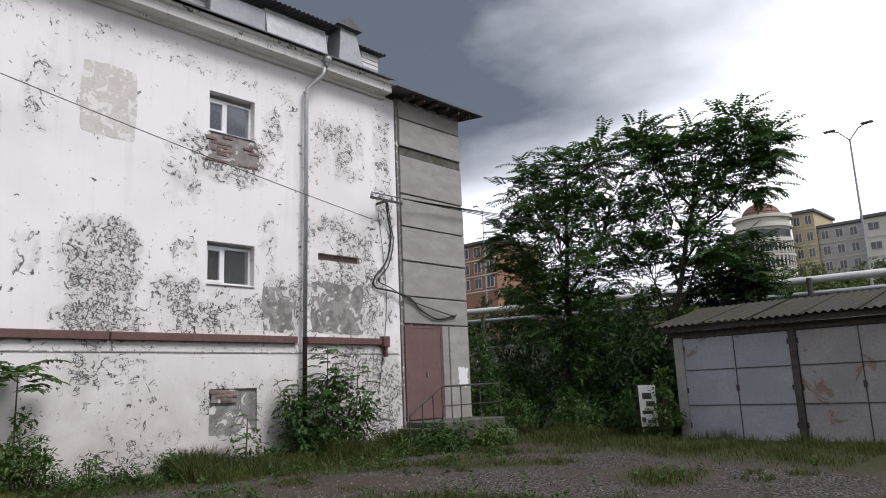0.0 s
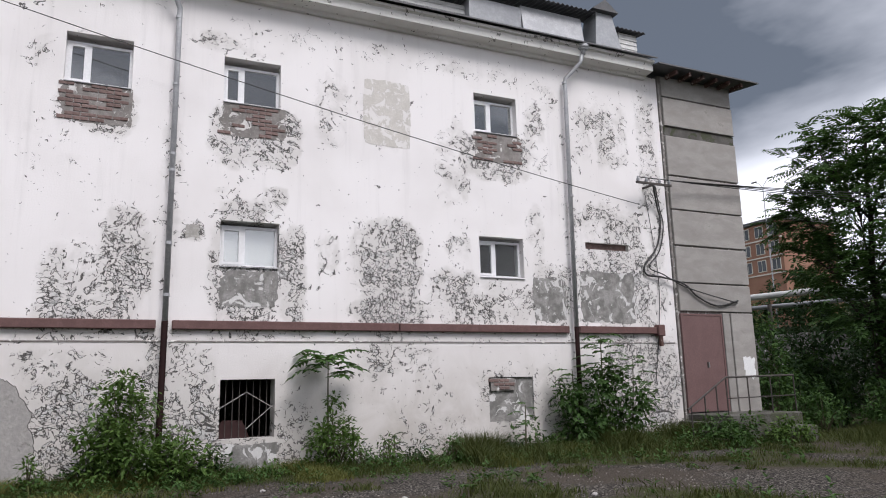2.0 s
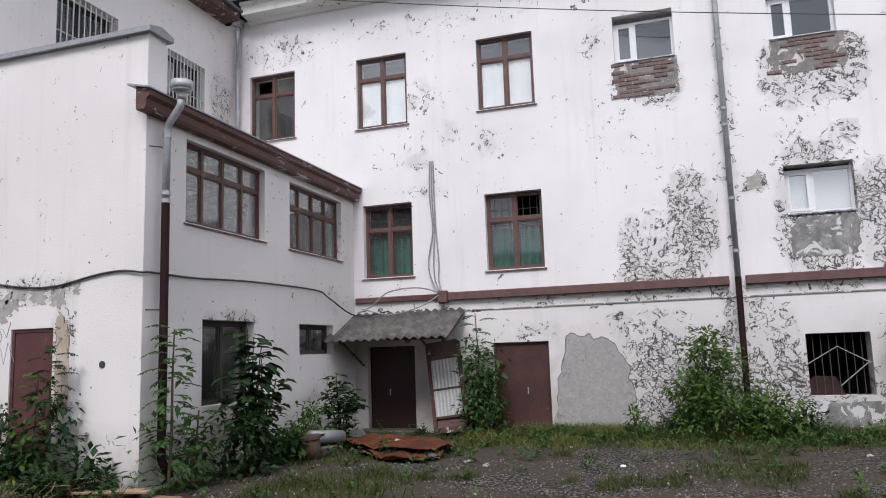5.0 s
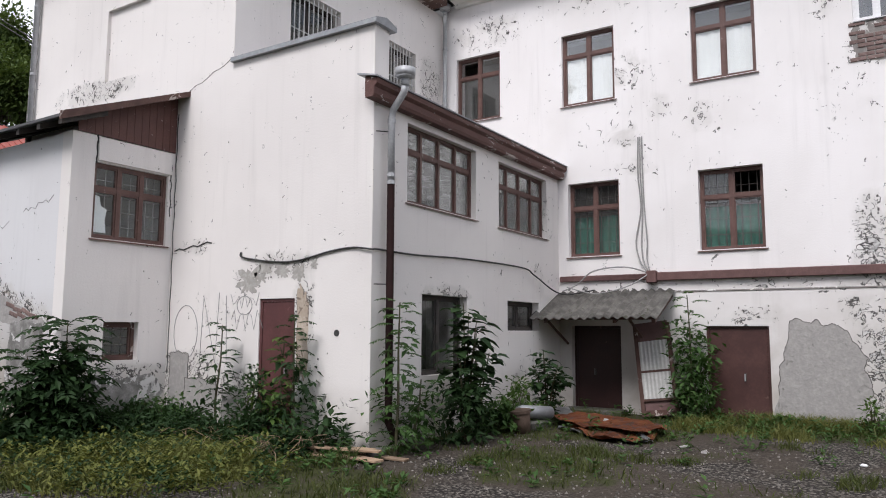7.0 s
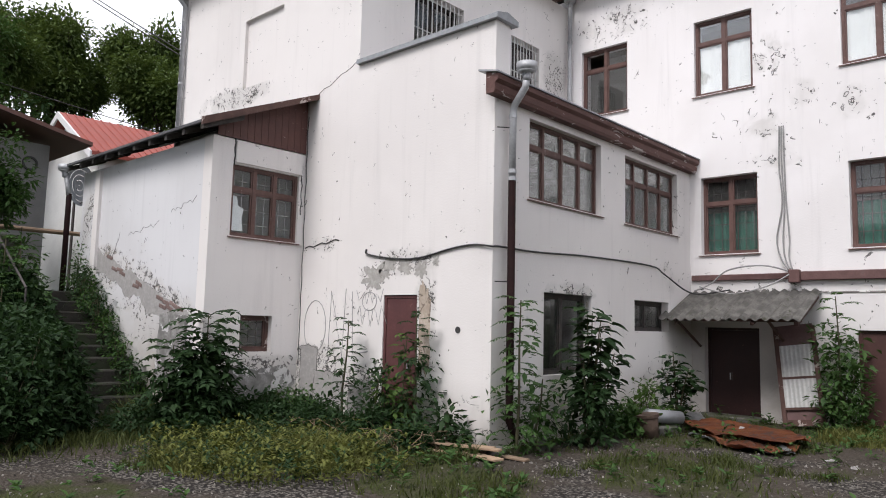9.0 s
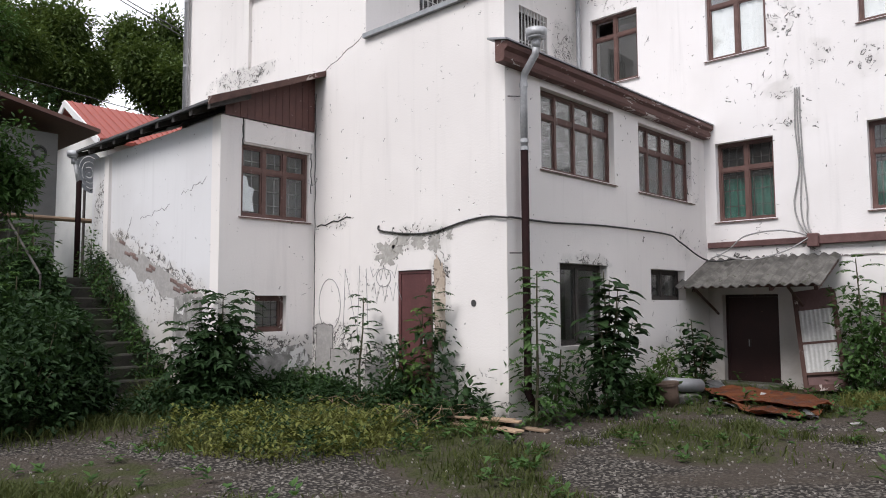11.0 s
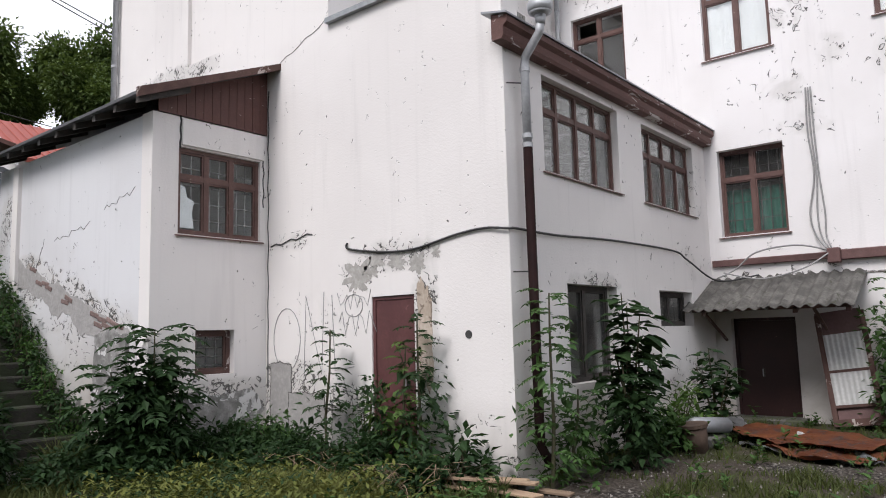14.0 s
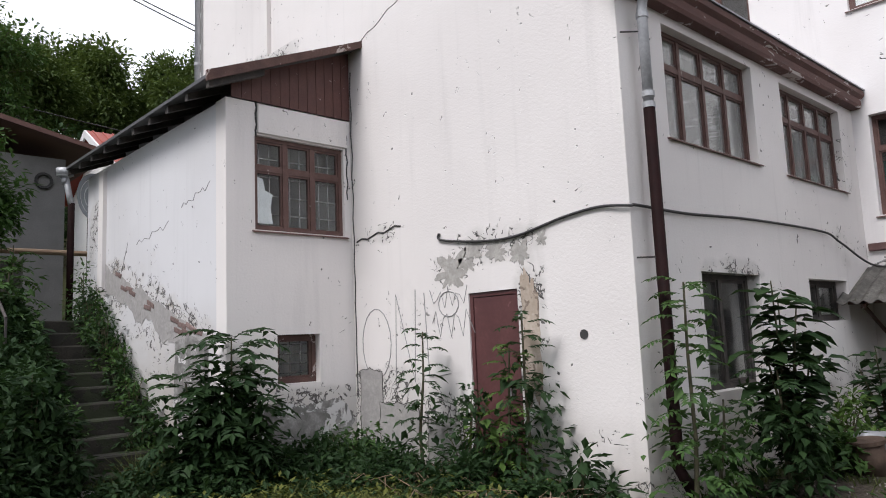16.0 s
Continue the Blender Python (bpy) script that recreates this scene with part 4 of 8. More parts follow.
def corrugated(bm, origin, along, down, length, drop_len, period, amp, thick, cols_per=6):
    """A wavy sheet: waves run across `along`, the sheet falls along `down`."""
    origin, along, down = Vector(origin), Vector(along).normalized(), Vector(down).normalized()
    nrm = along.cross(down).normalized()
    if nrm.z < 0:
        nrm = -nrm
    n = int(length / period * cols_per)
    vs = []
    for off in (0, -thick):
        rows = []
        for j in range(4):
            rows.append([bm.verts.new(origin + along * (length * i / n) + down * (drop_len * j / 3) + nrm * (amp * math.cos(2 * math.pi * i / cols_per) + off)) for i in range(n + 1)])
        vs.append(rows)
    for k, rows in enumerate(vs):
        for j in range(3):
            for i in range(n):
                q = (rows[j][i], rows[j][i + 1], rows[j + 1][i + 1], rows[j + 1][i])
                bm.faces.new(q if k == 0 else q[::-1])
    for j in (0, 3):
        for i in range(n):
            bm.faces.new((vs[0][j][i], vs[0][j][i + 1], vs[1][j][i + 1], vs[1][j][i]))
    for i in (0, n):
        for j in range(3):
            bm.faces.new((vs[0][j][i], vs[0][j + 1][i], vs[1][j + 1][i], vs[1][j][i]))
    bmesh.ops.recalc_face_normals(bm, faces=bm.faces)


def siding_face(bm, x, y0, y1, z0, z1):
    z = z0
    while z < z1:
        h = min(0.13, z1 - z)
        prism(bm, [(x - 0.05, z), (x + 0.018, z), (x, z + h), (x - 0.05, z + h)], y0, y1, "y")
        z += 0.13


loft = thing("attic_dormer", "long low attic dormer clad in pale siding", "dormer", pose(0, 0, 0))
bm = bmesh.new()
siding_face(bm, -15.0, 1.5, 8.0, 9.6, 10.62)
part("siding", bm, M["siding"], loft)
part("side_wall", boxed(-15.9, -15.02, 1.52, 7.98, 9.6, 10.6), M["siding"], loft)
bm = bmesh.new()
corrugated(bm, (-16.2, 1.3, 11.0), (0, 1, 0), (1.45, 0, -0.30), 7.0, 1.48, 0.16, 0.022, 0.008)
part("roof_sheet", bm, M["roofsheet"], loft)
dormer = thing("attic_dormer", "attic dormer faced with bare sheet metal under a wavy roof", "dormer", pose(0, 0, 0))
bm = bmesh.new()
prism(bm, [(-14.7, 9.85), (-14.62, 9.85), (-14.78, 10.84), (-14.86, 10.84)], 9.47, 11.3, "y")
part("front_sheet", bm, M["zinc"], dormer)
part("side_wall", boxed(-16.0, -14.75, 8.0, 9.46, 9.6, 10.75), M["tin"], dormer)
part("back_wall", boxed(-16.0, -14.9, 9.47, 11.25, 9.6, 10.82), M["tin"], dormer)
bm = bmesh.new()
corrugated(bm, (-16.0, 7.9, 11.25), (0, 1, 0), (1.5, 0, -0.28), 3.7, 1.53, 0.14, 0.02, 0.01)
part("roof_sheet", bm, M["roofsheet"], dormer)
vent = thing("roof_vent", "tapering sheet metal roof vent with a peaked cap", "vent", pose(-14.8, 11.95, 9.6))
bm = bmesh.new()
lo = [bm.verts.new((x, y, 0)) for x, y in ((-0.4, -0.48), (0.35, -0.48), (0.35, 0.52), (-0.4, 0.52))]
hi = [bm.verts.new((x, y, 1.42)) for x, y in ((-0.3, -0.28), (0.22, -0.28), (0.22, 0.22), (-0.3, 0.22))]
bm.faces.new(lo[::-1])
bm.faces.new(hi)
for i in range(4):
    bm.faces.new((lo[i], lo[(i + 1) % 4], hi[(i + 1) % 4], hi[i]))
part("shaft", bm, M["tin"], vent)
bm = bmesh.new()
prism(bm, [(-0.42, 1.44), (0.36, 1.44), (-0.03, 1.74), (-0.03, 1.74 + 0.03), (-0.48, 1.44)], -0.42, 0.35, "x")
part("cap", bm, M["roofsheet"], vent)
small = thing("attic_dormer", "small attic dormer with siding and a dark roof", "dormer", pose(0, 0, 0))
bm = bmesh.new()
siding_face(bm, -14.8, 12.55, 13.15, 9.5, 10.72)
part("siding", bm, M["siding"], small)
part("side_wall", boxed(-15.8, -14.82, 12.57, 13.13, 9.4, 10.7), M["siding"], small)
bm = bmesh.new()
corrugated(bm, (-15.9, 12.4, 10.98), (0, 1, 0), (1.3, 0, -0.22), 0.95, 1.3, 0.14, 0.02, 0.01)
part("roof_sheet", bm, M["roofsheet"], small)

# eaves of the tall block behind the flat roof
bm = bmesh.new()
box(bm, -13.2, -7.2, YT - 0.3, YT + 0.42, 8.74, 8.90)
box(bm, -7.66, -7.2, -14.75, YT - 0.3, 8.74, 8.90)
tagged(part("block_eaves", bm, M["oldwood"]), "brown boarded eaves of the upper block", "eaves", kind="structure")
tagged(part("block_roof", boxed(-13.2, -7.1, -14.9, YT + 0.5, 8.905, 8.96), M["roofsheet"]), "flat sheet roof of the upper block", "roof", kind="structure")
# coping of the parapet
bm = bmesh.new()
prism(bm, [(XG - 0.40, 5.72), (XG + 0.07, 5.72), (XG + 0.07, 5.79), (XG - 0.16, 5.85), (XG - 0.40, 5.79)], YT, YS + 0.07, "y")
tagged(part("coping", bm, M["tin"]), "grey sheet metal coping on the parapet", "coping", kind="structure")
# wooden box eaves of the wing side
bm = bmesh.new()
prism(bm, [(YS, 4.64), (YS + 0.13, 4.64), (YS + 0.15, 4.68), (YS + 0.15, 4.77), (YS + 0.20, 4.81), (YS + 0.20, 4.88), (YS, 4.93)], -13.69, -7.45, "x")
tagged(part("wing_eaves", bm, M["eaves"]), "brown box eaves with flaking paint", "eaves", kind="structure")
bm = bmesh.new()
prism(bm, [(YS - 0.1, 4.955), (YS + 0.22, 4.885), (YS + 0.22, 4.905), (YS - 0.1, 4.98)], -13.69, -7.41, "x")
tagged(part("eaves_flashing", bm, M["tin"]), "grey flashing along the eaves", "flashing", kind="structure")

# lean-to roof of the annex, with rafters and a boarded gable
bm = bmesh.new()
prism(bm, [(-5.58, 4.52), (-5.58, 4.56), (-7.65, 5.42), (-7.65, 5.37)], -14.95, -9.62, "y")
tagged(part("annex_roof", bm, M["roofsheet"]), "dark lean-to sheet roof of the annex", "roof", kind="structure")
for i in range(10):
    y = -14.8 + i * 0.56
    bm = bmesh.new()
    prism(bm, [(-5.62, 4.43), (-5.62, 4.515), (-6.3, 4.80), (-6.3, 4.71)], y, y + 0.08, "y")
    tagged(part("rafter", bm, M["darkmetal"]), "dark rafter end under the annex eaves", "rafter", kind="structure")
gable = thing("annex_gable", "red-brown boarded gable under the lean-to roof", "gable", pose(0, 0, 0), kind="structure")
n = 13
for i in range(n):
    xa, xb = -5.98 - i * 0.128, -5.98 - (i + 1) * 0.128 + 0.006
    bm = bmesh.new()
    za, zb = 4.70 + (-5.98 - xa) * 0.415, 4.70 + (-5.98 - xb) * 0.415
    prism(bm, [(xa, 4.45), (xb, 4.45), (xb, max(zb, 4.47)), (xa, max(za, 4.46))], YA + 0.005, YA + 0.025, "y")
    part("board", bm, M["brownpaint"], gable)
bm = bmesh.new()
prism(bm, [(-5.55, 4.46), (-5.55, 4.58), (-7.66, 5.45), (-7.66, 5.36)], -9.62, -9.58, "y")
part("barge_board", bm, M["oldwood"], gable)
tagged(part("lintel_band", boxed(-7.58, -6.31, YA, YA + 0.035, 4.07, 4.42, bevel=0.008), M["wing"]), "raised whitewashed band over the window", "lintel", kind="structure")


# ---- rainwater pipes ----
def drainpipe(name, label, pts_top, pts_low, funnel, collars, low_mat="maroonpipe", r=0.049, brackets=()):
    t = thing(name, label, "drainpipe", pose(0, 0, 0))
    part("pipe", tubed(pts_top, r, 10), M["zinc"], t, smooth=True)
    if pts_low:
        part("lower_pipe", tubed(pts_low, r * 1.08, 10), M[low_mat], t, "maroon painted lower pipe", smooth=True)
    if funnel:
        bm = bmesh.new()
        x, y, z = funnel
        for (za, ra), (zb, rb) in zip(((0, r), (0.10, 0.06), (0.13, 0.13)), ((0.10, 0.06), (0.13, 0.13), (0.24, 0.14))):
            tube(bm, [(x, y, z + za), (x, y, z + zb)], ra, 12, rb)
        part("funnel", bm, M["zinc"], t, smooth=True)
    for p in collars:
        part("collar", tubed([(p[0], p[1], p[2] - 0.025), (p[0], p[1], p[2] + 0.025)], r * 1.18, 10), M["zinc"], t)
    for p, q in brackets:
        part("bracket", tubed([p, q], 0.008, 6), M["darkmetal"], t)
    return t


drainpipe("drainpipe", "galvanised drainpipe with a maroon foot on the front wall", [(XF + 0.40, 1.12, 8.98), (XF + 0.36, 1.16, 8.75), (XF + 0.16, 1.35, 8.38), (XF + 0.15, 1.35, 8.2), (XF + 0.15, 1.335, 2.62)],
          [(XF + 0.15, 1.335, 2.66), (XF + 0.15, 1.32, 0.45), (XF + 0.26, 1.33, 0.25)], (XF + 0.42, 1.10, 8.96), [(XF + 0.15, 1.34, z) for z in (8.2, 6.9, 5.6, 5.3, 4.0, 3.1)],
          brackets=[((XF, 1.25, z), (XF + 0.15, 1.28, z)) for z in (6.8, 5.2, 3.2, 1.4)])
drainpipe("drainpipe", "galvanised drainpipe beside the climbing shrub", [(XF + 0.40, 10.15, 8.98), (XF + 0.36, 10.12, 8.78), (XF + 0.16, 9.82, 8.42), (XF + 0.15, 9.80, 8.3), (XF + 0.15, 9.72, 2.62)],
          [(XF + 0.15, 9.72, 2.66), (XF + 0.15, 9.70, 0.3)], (XF + 0.42, 10.17, 8.96), [(XF + 0.15, 9.78, z) for z in (8.3, 6.9, 5.6, 4.2, 3.1)])
drainpipe("drainpipe", "galvanised drainpipe in the corner over the flat roof", [(XF + 0.14, YT + 0.14, 8.72), (XF + 0.14, YT + 0.14, 4.75)], None, (XF + 0.14, YT + 0.14, 8.70), [(XF + 0.14, YT + 0.14, z) for z in (7.9, 6.6, 5.6)])
drainpipe("drainpipe", "drainpipe with a zinc funnel and maroon foot on the wing", [(-7.80, -5.40, 4.86), (-7.80, -5.42, 4.74), (-7.86, -5.64, 4.55), (-7.86, -5.66, 4.45), (-7.86, -5.66, 3.5)],
          [(-7.86, -5.66, 3.54), (-7.87, -5.66, 0.42), (-7.82, -5.50, 0.22)], (-7.80, -5.40, 4.82), [(-7.86, -5.66, z) for z in (4.4, 3.66, 3.56)], brackets=[((-7.70, -5.80, z), (-7.86, -5.66, z)) for z in (4.25, 2.2)])
drainpipe("drainpipe", "galvanised drainpipe on the far corner of the tall block", [(-7.25, -14.30, 8.7), (-7.35, -14.3, 8.5), (-7.56, -14.30, 8.3), (-7.56, -14.30, 4.9)], None, (-7.25, -14.3, 8.66), [(-7.56, -14.3, z) for z in (8.0, 6.6, 5.4)])
drainpipe("drainpipe", "maroon drainpipe with a zinc funnel at the annex end", [(-5.62, -14.88, 4.40), (-5.66, -14.86, 4.15), (-5.70, -14.86, 3.95)], [(-5.70, -14.86, 4.0), (-5.70, -14.86, 2.05)], (-5.60, -14.88, 4.32), [])

# ---- belt duct and ledge ----
duct = thing("wall_duct", "red-brown painted duct running along the front wall", "duct", pose(0, 0, 0))
for a, b in ((-3.82, 1.2), (1.46, 5.6), (5.62, 9.58), (9.86, 12.15)):
    part("length", boxed(XF + 0.002, XF + 0.095, a, b, 2.53, 2.685, bevel=0.012), M["beltpipe"], duct)
part("length", boxed(XF + 0.002, XF + 0.06, -5.76, -4.0, 2.56, 2.67, bevel=0.01), M["beltpipe"], duct)
part("junction_box", boxed(XF + 0.002, XF + 0.15, -4.0, -3.82, 2.49, 2.72, bevel=0.015), M["beltpipe"], duct)
part("junction_box", boxed(XF + 0.002, XF + 0.16, 12.0, 12.2, 2.48, 2.74, bevel=0.015), M["beltpipe"], duct)
part("stub", tubed([(XF + 0.1, 12.1, 2.5), (XF + 0.1, 12.1, 2.25)], 0.05, 10), M["oldwood"], duct)
bm = bmesh.new()
for i in range(60):
    y0, y1 = -3.5 + 16.1 * i / 60, -3.5 + 16.1 * (i + 1) / 60
    prism(bm, [(XF + 0.001, 2.315), (XF + 0.016, 2.32), (XF + 0.014, 2.336), (XF + 0.001, 2.345)], y0, y1, "y")
tagged(part("ledge", bm, M["mortar"]), "thin grey mortar ledge under the duct", "ledge", kind="structure")


# ---- doors ----
def steel_door(p, rz, w, h, mat, label, set_back, handle_x, ribs=0):
    counter["door"] += 1
    d = thing("door_%d" % counter["door"], label, "door", at_wall(p, rz), kind="structure")
    bm = bmesh.new()
    f = 0.045
    for a in ((0, f, set_back - 0.01, set_back + 0.06, 0, h), (w - f, w, set_back - 0.01, set_back + 0.06, 0, h), (f, w - f, set_back - 0.01, set_back + 0.06, h - f, h)):
        box(bm, *a)
    part("door_frame", bm, M[mat], d)
    leaf = part("door_leaf", boxed(f + 0.004, w - f - 0.004, set_back, set_back + 0.045, 0.01, h - f - 0.004, bevel=0.004), M[mat], d)
    for i in range(ribs):
        z = h * (i + 1) / (ribs + 1)
        part("rib", boxed(f + 0.03, w - f - 0.03, set_back - 0.012, set_back, z - 0.02, z + 0.02), M[mat], leaf)
    part("door_handle", tubed([(handle_x, set_back - 0.05, h * 0.50), (handle_x, set_back - 0.05, h * 0.50 - 0.12)], 0.01, 8), M["zinc"], d, "steel handle")
    part("lock_plate", boxed(handle_x - 0.02, handle_x + 0.02, set_back - 0.008, set_back, h * 0.50 - 0.13, h * 0.50 + 0.01), M["darkmetal"], d)
    return d


steel_door((XF, EDOOR[0], EDOOR[2]), 90, EDOOR[1] - EDOOR[0], EDOOR[3] - EDOOR[2], "doorred_shaded", "maroon steel door with the canopy's shade in its paint", 0.16, 0.42)
steel_door((XF, BDOOR[0], BDOOR[2]), 90, BDOOR[1] - BDOOR[0], BDOOR[3] - BDOOR[2], "doorbrown", "dark brown steel cellar door half hidden by shrubs", 0.06, 0.62)
steel_door((XG, GDOOR[0], GDOOR[2]), 90, GDOOR[1] - GDOOR[0], GDOOR[3] - GDOOR[2], "doormaroon", "plain maroon steel door in the gable wall", 0.03, 0.55)
steel_door((XT - 0.055, 12.76, 0.72), 90, 1.30, 2.30, "doorpink", "faded pink-brown tower door at the top of steps", -0.04, 0.72)

# backs of the blind windows and the bricked slot
tagged(part("niche_back", boxed(XF - 0.3, XF - 0.05, 7.53, 8.69, 0.68, 1.67), M["cement"]), "grey cement infill of a walled-up cellar window", "wall", kind="structure")
tagged(part("slot_back", boxed(XF - 0.3, XF - 0.10, 10.15, 11.47, 4.39, 4.65), M["brick"]), "exposed brick behind a slot in the wall", "wall", kind="structure")

# cellar window: bars fanned like sunrays over a dark hole
grille = thing("window_grille", "black iron grille of the cellar window", "grille", at_wall((XF, CELLAR[0], CELLAR[2]), 90))
w_, h_ = CELLAR[1] - CELLAR[0], CELLAR[3] - CELLAR[2]
for i in range(1, 8):
    part("bar", tubed([(w_ * i / 8, 0.14, 0.0), (w_ * i / 8, 0.14, h_)], 0.008, 6), M["darkmetal"], grille)
part("bar", tubed([(0.0, 0.125, h_ * 0.5), (w_ * 0.5, 0.125, h_ * 0.78), (w_, 0.125, h_ * 0.5)], 0.008, 6), M["bars"], grille)
part("bar", tubed([(w_ * 0.5, 0.125, h_ * 0.15), (w_, 0.125, h_ * 0.55)], 0.008, 6), M["bars"], grille)
bm = bmesh.new()
prism(bm, [(0.02, 0.0), (0.55, 0.0), (0.50, 0.16), (0.42, 0.30), (0.10, 0.31), (0.02, 0.22)], 0.22, 0.30, "y")
junk_board = part("board", bm, M["doorred_shaded"])
junk_board.matrix_basis = at_wall((XF, CELLAR[0], CELLAR[2]), 90)
tagged(junk_board, "broken red board standing in the cellar window", "board")

# ---- canopy over the entrance ----
canopy = thing("entrance_canopy", "grey wavy asbestos-cement canopy over the entrance", "canopy", pose(0, 0, 0))
dn = Vector((1.22, 0, -0.54))
for a, b, lift in ((-5.86, -4.62, 0.0), (-4.76, -3.5, 0.012)):
    bm = bmesh.new()
    corrugated(bm, (XF + 0.03, a, 2.36 + lift), (0, 1, 0), dn, b - a, dn.length, 0.165, 0.024, 0.008, 8)
    part("roof_sheet", bm, M["canopyslate"], canopy, smooth=True)
part("beam", boxed(-12.72, -12.64, -5.78, -3.55, 1.80, 1.88), M["oldwood"], canopy)
part("beam", boxed(XF + 0.02, XF + 0.10, -5.78, -3.55, 2.22, 2.30), M["oldwood"], canopy)
for y in (-5.6, -4.30, -3.62):
    bm = bmesh.new()
    prism(bm, [(XF + 0.02, 2.21), (XF + 0.02, 2.27), (-12.55, 1.80), (-12.55, 1.74)], y, y + 0.06, "y")
    part("rafter", bm, M["oldwood"], canopy)
for y in (-5.62, -4.05):
    part("strut", tubed([(XF, y, 1.35), (-12.70, y, 1.80)], 0.025, 6), M["oldwood"], canopy)
tagged(part("doorstep", boxed(XF - 0.1, XF + 0.42, -5.65, -4.45, -0.05, 0.14, bevel=0.015), M["concrete"]), "worn concrete doorstep of the entrance", "step", kind="structure")

# leaning boards beside the entrance
lean = thing("leaning_panel", "old door leaf with ribbed grey sheets leaning on the wall", "panel", pose(-13.18, -4.02, 0.09, -6, -7, 88))
bm = boxed(0, 0.62, 0.04, 0.07, 0, 1.66)
part("board", bm, M["doorpink"], lean)
for a in ((0, 0.07), (0.60, 0.67)):
    part("stile", boxed(a[0], a[1], 0.0, 0.04, 0, 1.62), M["oldwood"], lean)
for a in ((0.0, 0.10), (0.26, 0.30), (0.76, 0.80)):
    part("rail", boxed(0.07, 0.60, 0.0, 0.04, a[0], a[1]), M["oldwood"], lean)
for a, b in ((0.30, 0.76), (0.80, 1.32)):
    bm = bmesh.new()
    corrugated(bm, (0.07, 0.008, b), (1, 0, 0), (0, 0, -1), 0.53, b - a, 0.07, 0.006, 0.004, 6)
    part("ribbed_sheet", bm, M["siding"], lean)


# ---- cables ----
def sag(a, b, drop, n=14):
    a, b = Vector(a), Vector(b)
    return [a.lerp(b, i / n) - Vector((0, 0, drop * 4 * (i / n) * (1 - i / n))) for i in range(n + 1)]


def cable(pts, r, mat, label, name="cable"):
    q = [Vector(p) for p in pts]
    if len(q) < 15:
        out = []
        for i in range(len(q) - 1):
            a, b, c, d = q[max(i - 1, 0)], q[i], q[i + 1], q[min(i + 2, len(q) - 1)]
            for k in range(6):
                t = k / 6
                out.append(0.5 * (2 * b + (c - a) * t + (2 * a - 5 * b + 4 * c - d) * t * t + (3 * b - a - 3 * c + d) * t ** 3))
        q = out + [q[-1]]
    return tagged(part(name, tubed(q, r, 6), M[mat], smooth=True), label, "cable")


cable([(XG + 0.02, -8.24, 2.74), (XG + 0.02, -8.2, 2.66), (XG + 0.02, -7.6, 2.57), (XG + 0.02, -7.1, 2.56), (XG + 0.02, -6.5, 2.66), (XG + 0.02, -6.1, 2.69), (XG + 0.025, -5.78, 2.65), (XG - 0.1, -5.77, 2.66), (-8.6, -5.77, 2.66), (-10.0, -5.775, 2.72), (-12.0, -5.77, 2.73), (-12.4, -5.7, 2.60), (-13.1, -5.5, 2.30), (-13.55, -5.0, 2.38)], 0.014, "cable", "black cable looping along the wing wall")
for i, dy in enumerate((0.0, 0.035, 0.07)):
    cable([(XF + 0.03, -4.12 + dy, 5.30), (XF + 0.03, -4.14 + dy * 1.3, 4.6), (XF + 0.03, -4.10 + dy, 3.9), (XF + 0.04, -4.20 + dy * 3, 3.3), (XF + 0.05, -4.14 + dy * 2, 2.95), (XF + 0.12, -4.0 + dy, 2.72)], 0.013, "greycable", "grey sleeved cable coming down the front wall")
cable([(XF + 0.12, -3.95, 2.68), (XF + 0.2, -4.4, 2.80), (XF + 0.2, -5.0, 2.74), (XF + 0.15, -5.35, 2.5), (XF + 0.3, -5.6, 2.36)], 0.014, "greycable", "grey cable arching over the canopy")
cable([(XF + 0.12, -3.95, 2.66), (XF + 0.35, -4.3, 2.42), (XF + 0.4, -4.9, 2.30), (XF + 0.3, -5.5, 2.44)], 0.012, "greycable", "grey cable lying over the canopy")
# wire from across the yard to the bracket near the tower
cable(sag((XF + 0.4, -6.6, 9.0), (XF + 0.37, 11.52, 5.50), 0.22, 30), 0.009, "cable", "thin black overhead wire crossing the front")
bracket = thing("wire_bracket", "iron wall bracket with insulators and wires", "bracket", pose(0, 0, 0))
part("arm", boxed(XF + 0.34, XF + 0.39, 11.5, 12.55, 6.02, 6.07), M["darkmetal"], bracket)
part("arm", boxed(XF, XF + 0.36, 11.98, 12.02, 6.0, 6.05), M["darkmetal"], bracket)
for i, y in enumerate((11.55, 11.8, 12.2, 12.5)):
    bm = bmesh.new()
    tube(bm, [(XF + 0.365, y, 6.07), (XF + 0.365, y, 6.12)], 0.03, 8, 0.045)
    tube(bm, [(XF + 0.365, y, 6.12), (XF + 0.365, y, 6.19)], 0.03, 8, 0.02)
    part("insulator", bm, M["tin"], bracket)
cable([(XF + 0.36, 12.0, 6.0), (XF + 0.10, 12.30, 5.6), (XF + 0.04, 12.42, 5.2), (XF + 0.04, 12.25, 4.6), (XF + 0.04, 11.85, 4.15), (XF + 0.04, 11.88, 3.92), (XF + 0.10, 12.3, 3.86), (XF + 0.14, 12.9, 3.72), (XF + 0.15, 13.3, 3.42), (XF + 0.15, 13.9, 3.22), (XF + 0.15, 14.6, 3.36)], 0.022, "cable", "thick black service cable hanging down the wall")
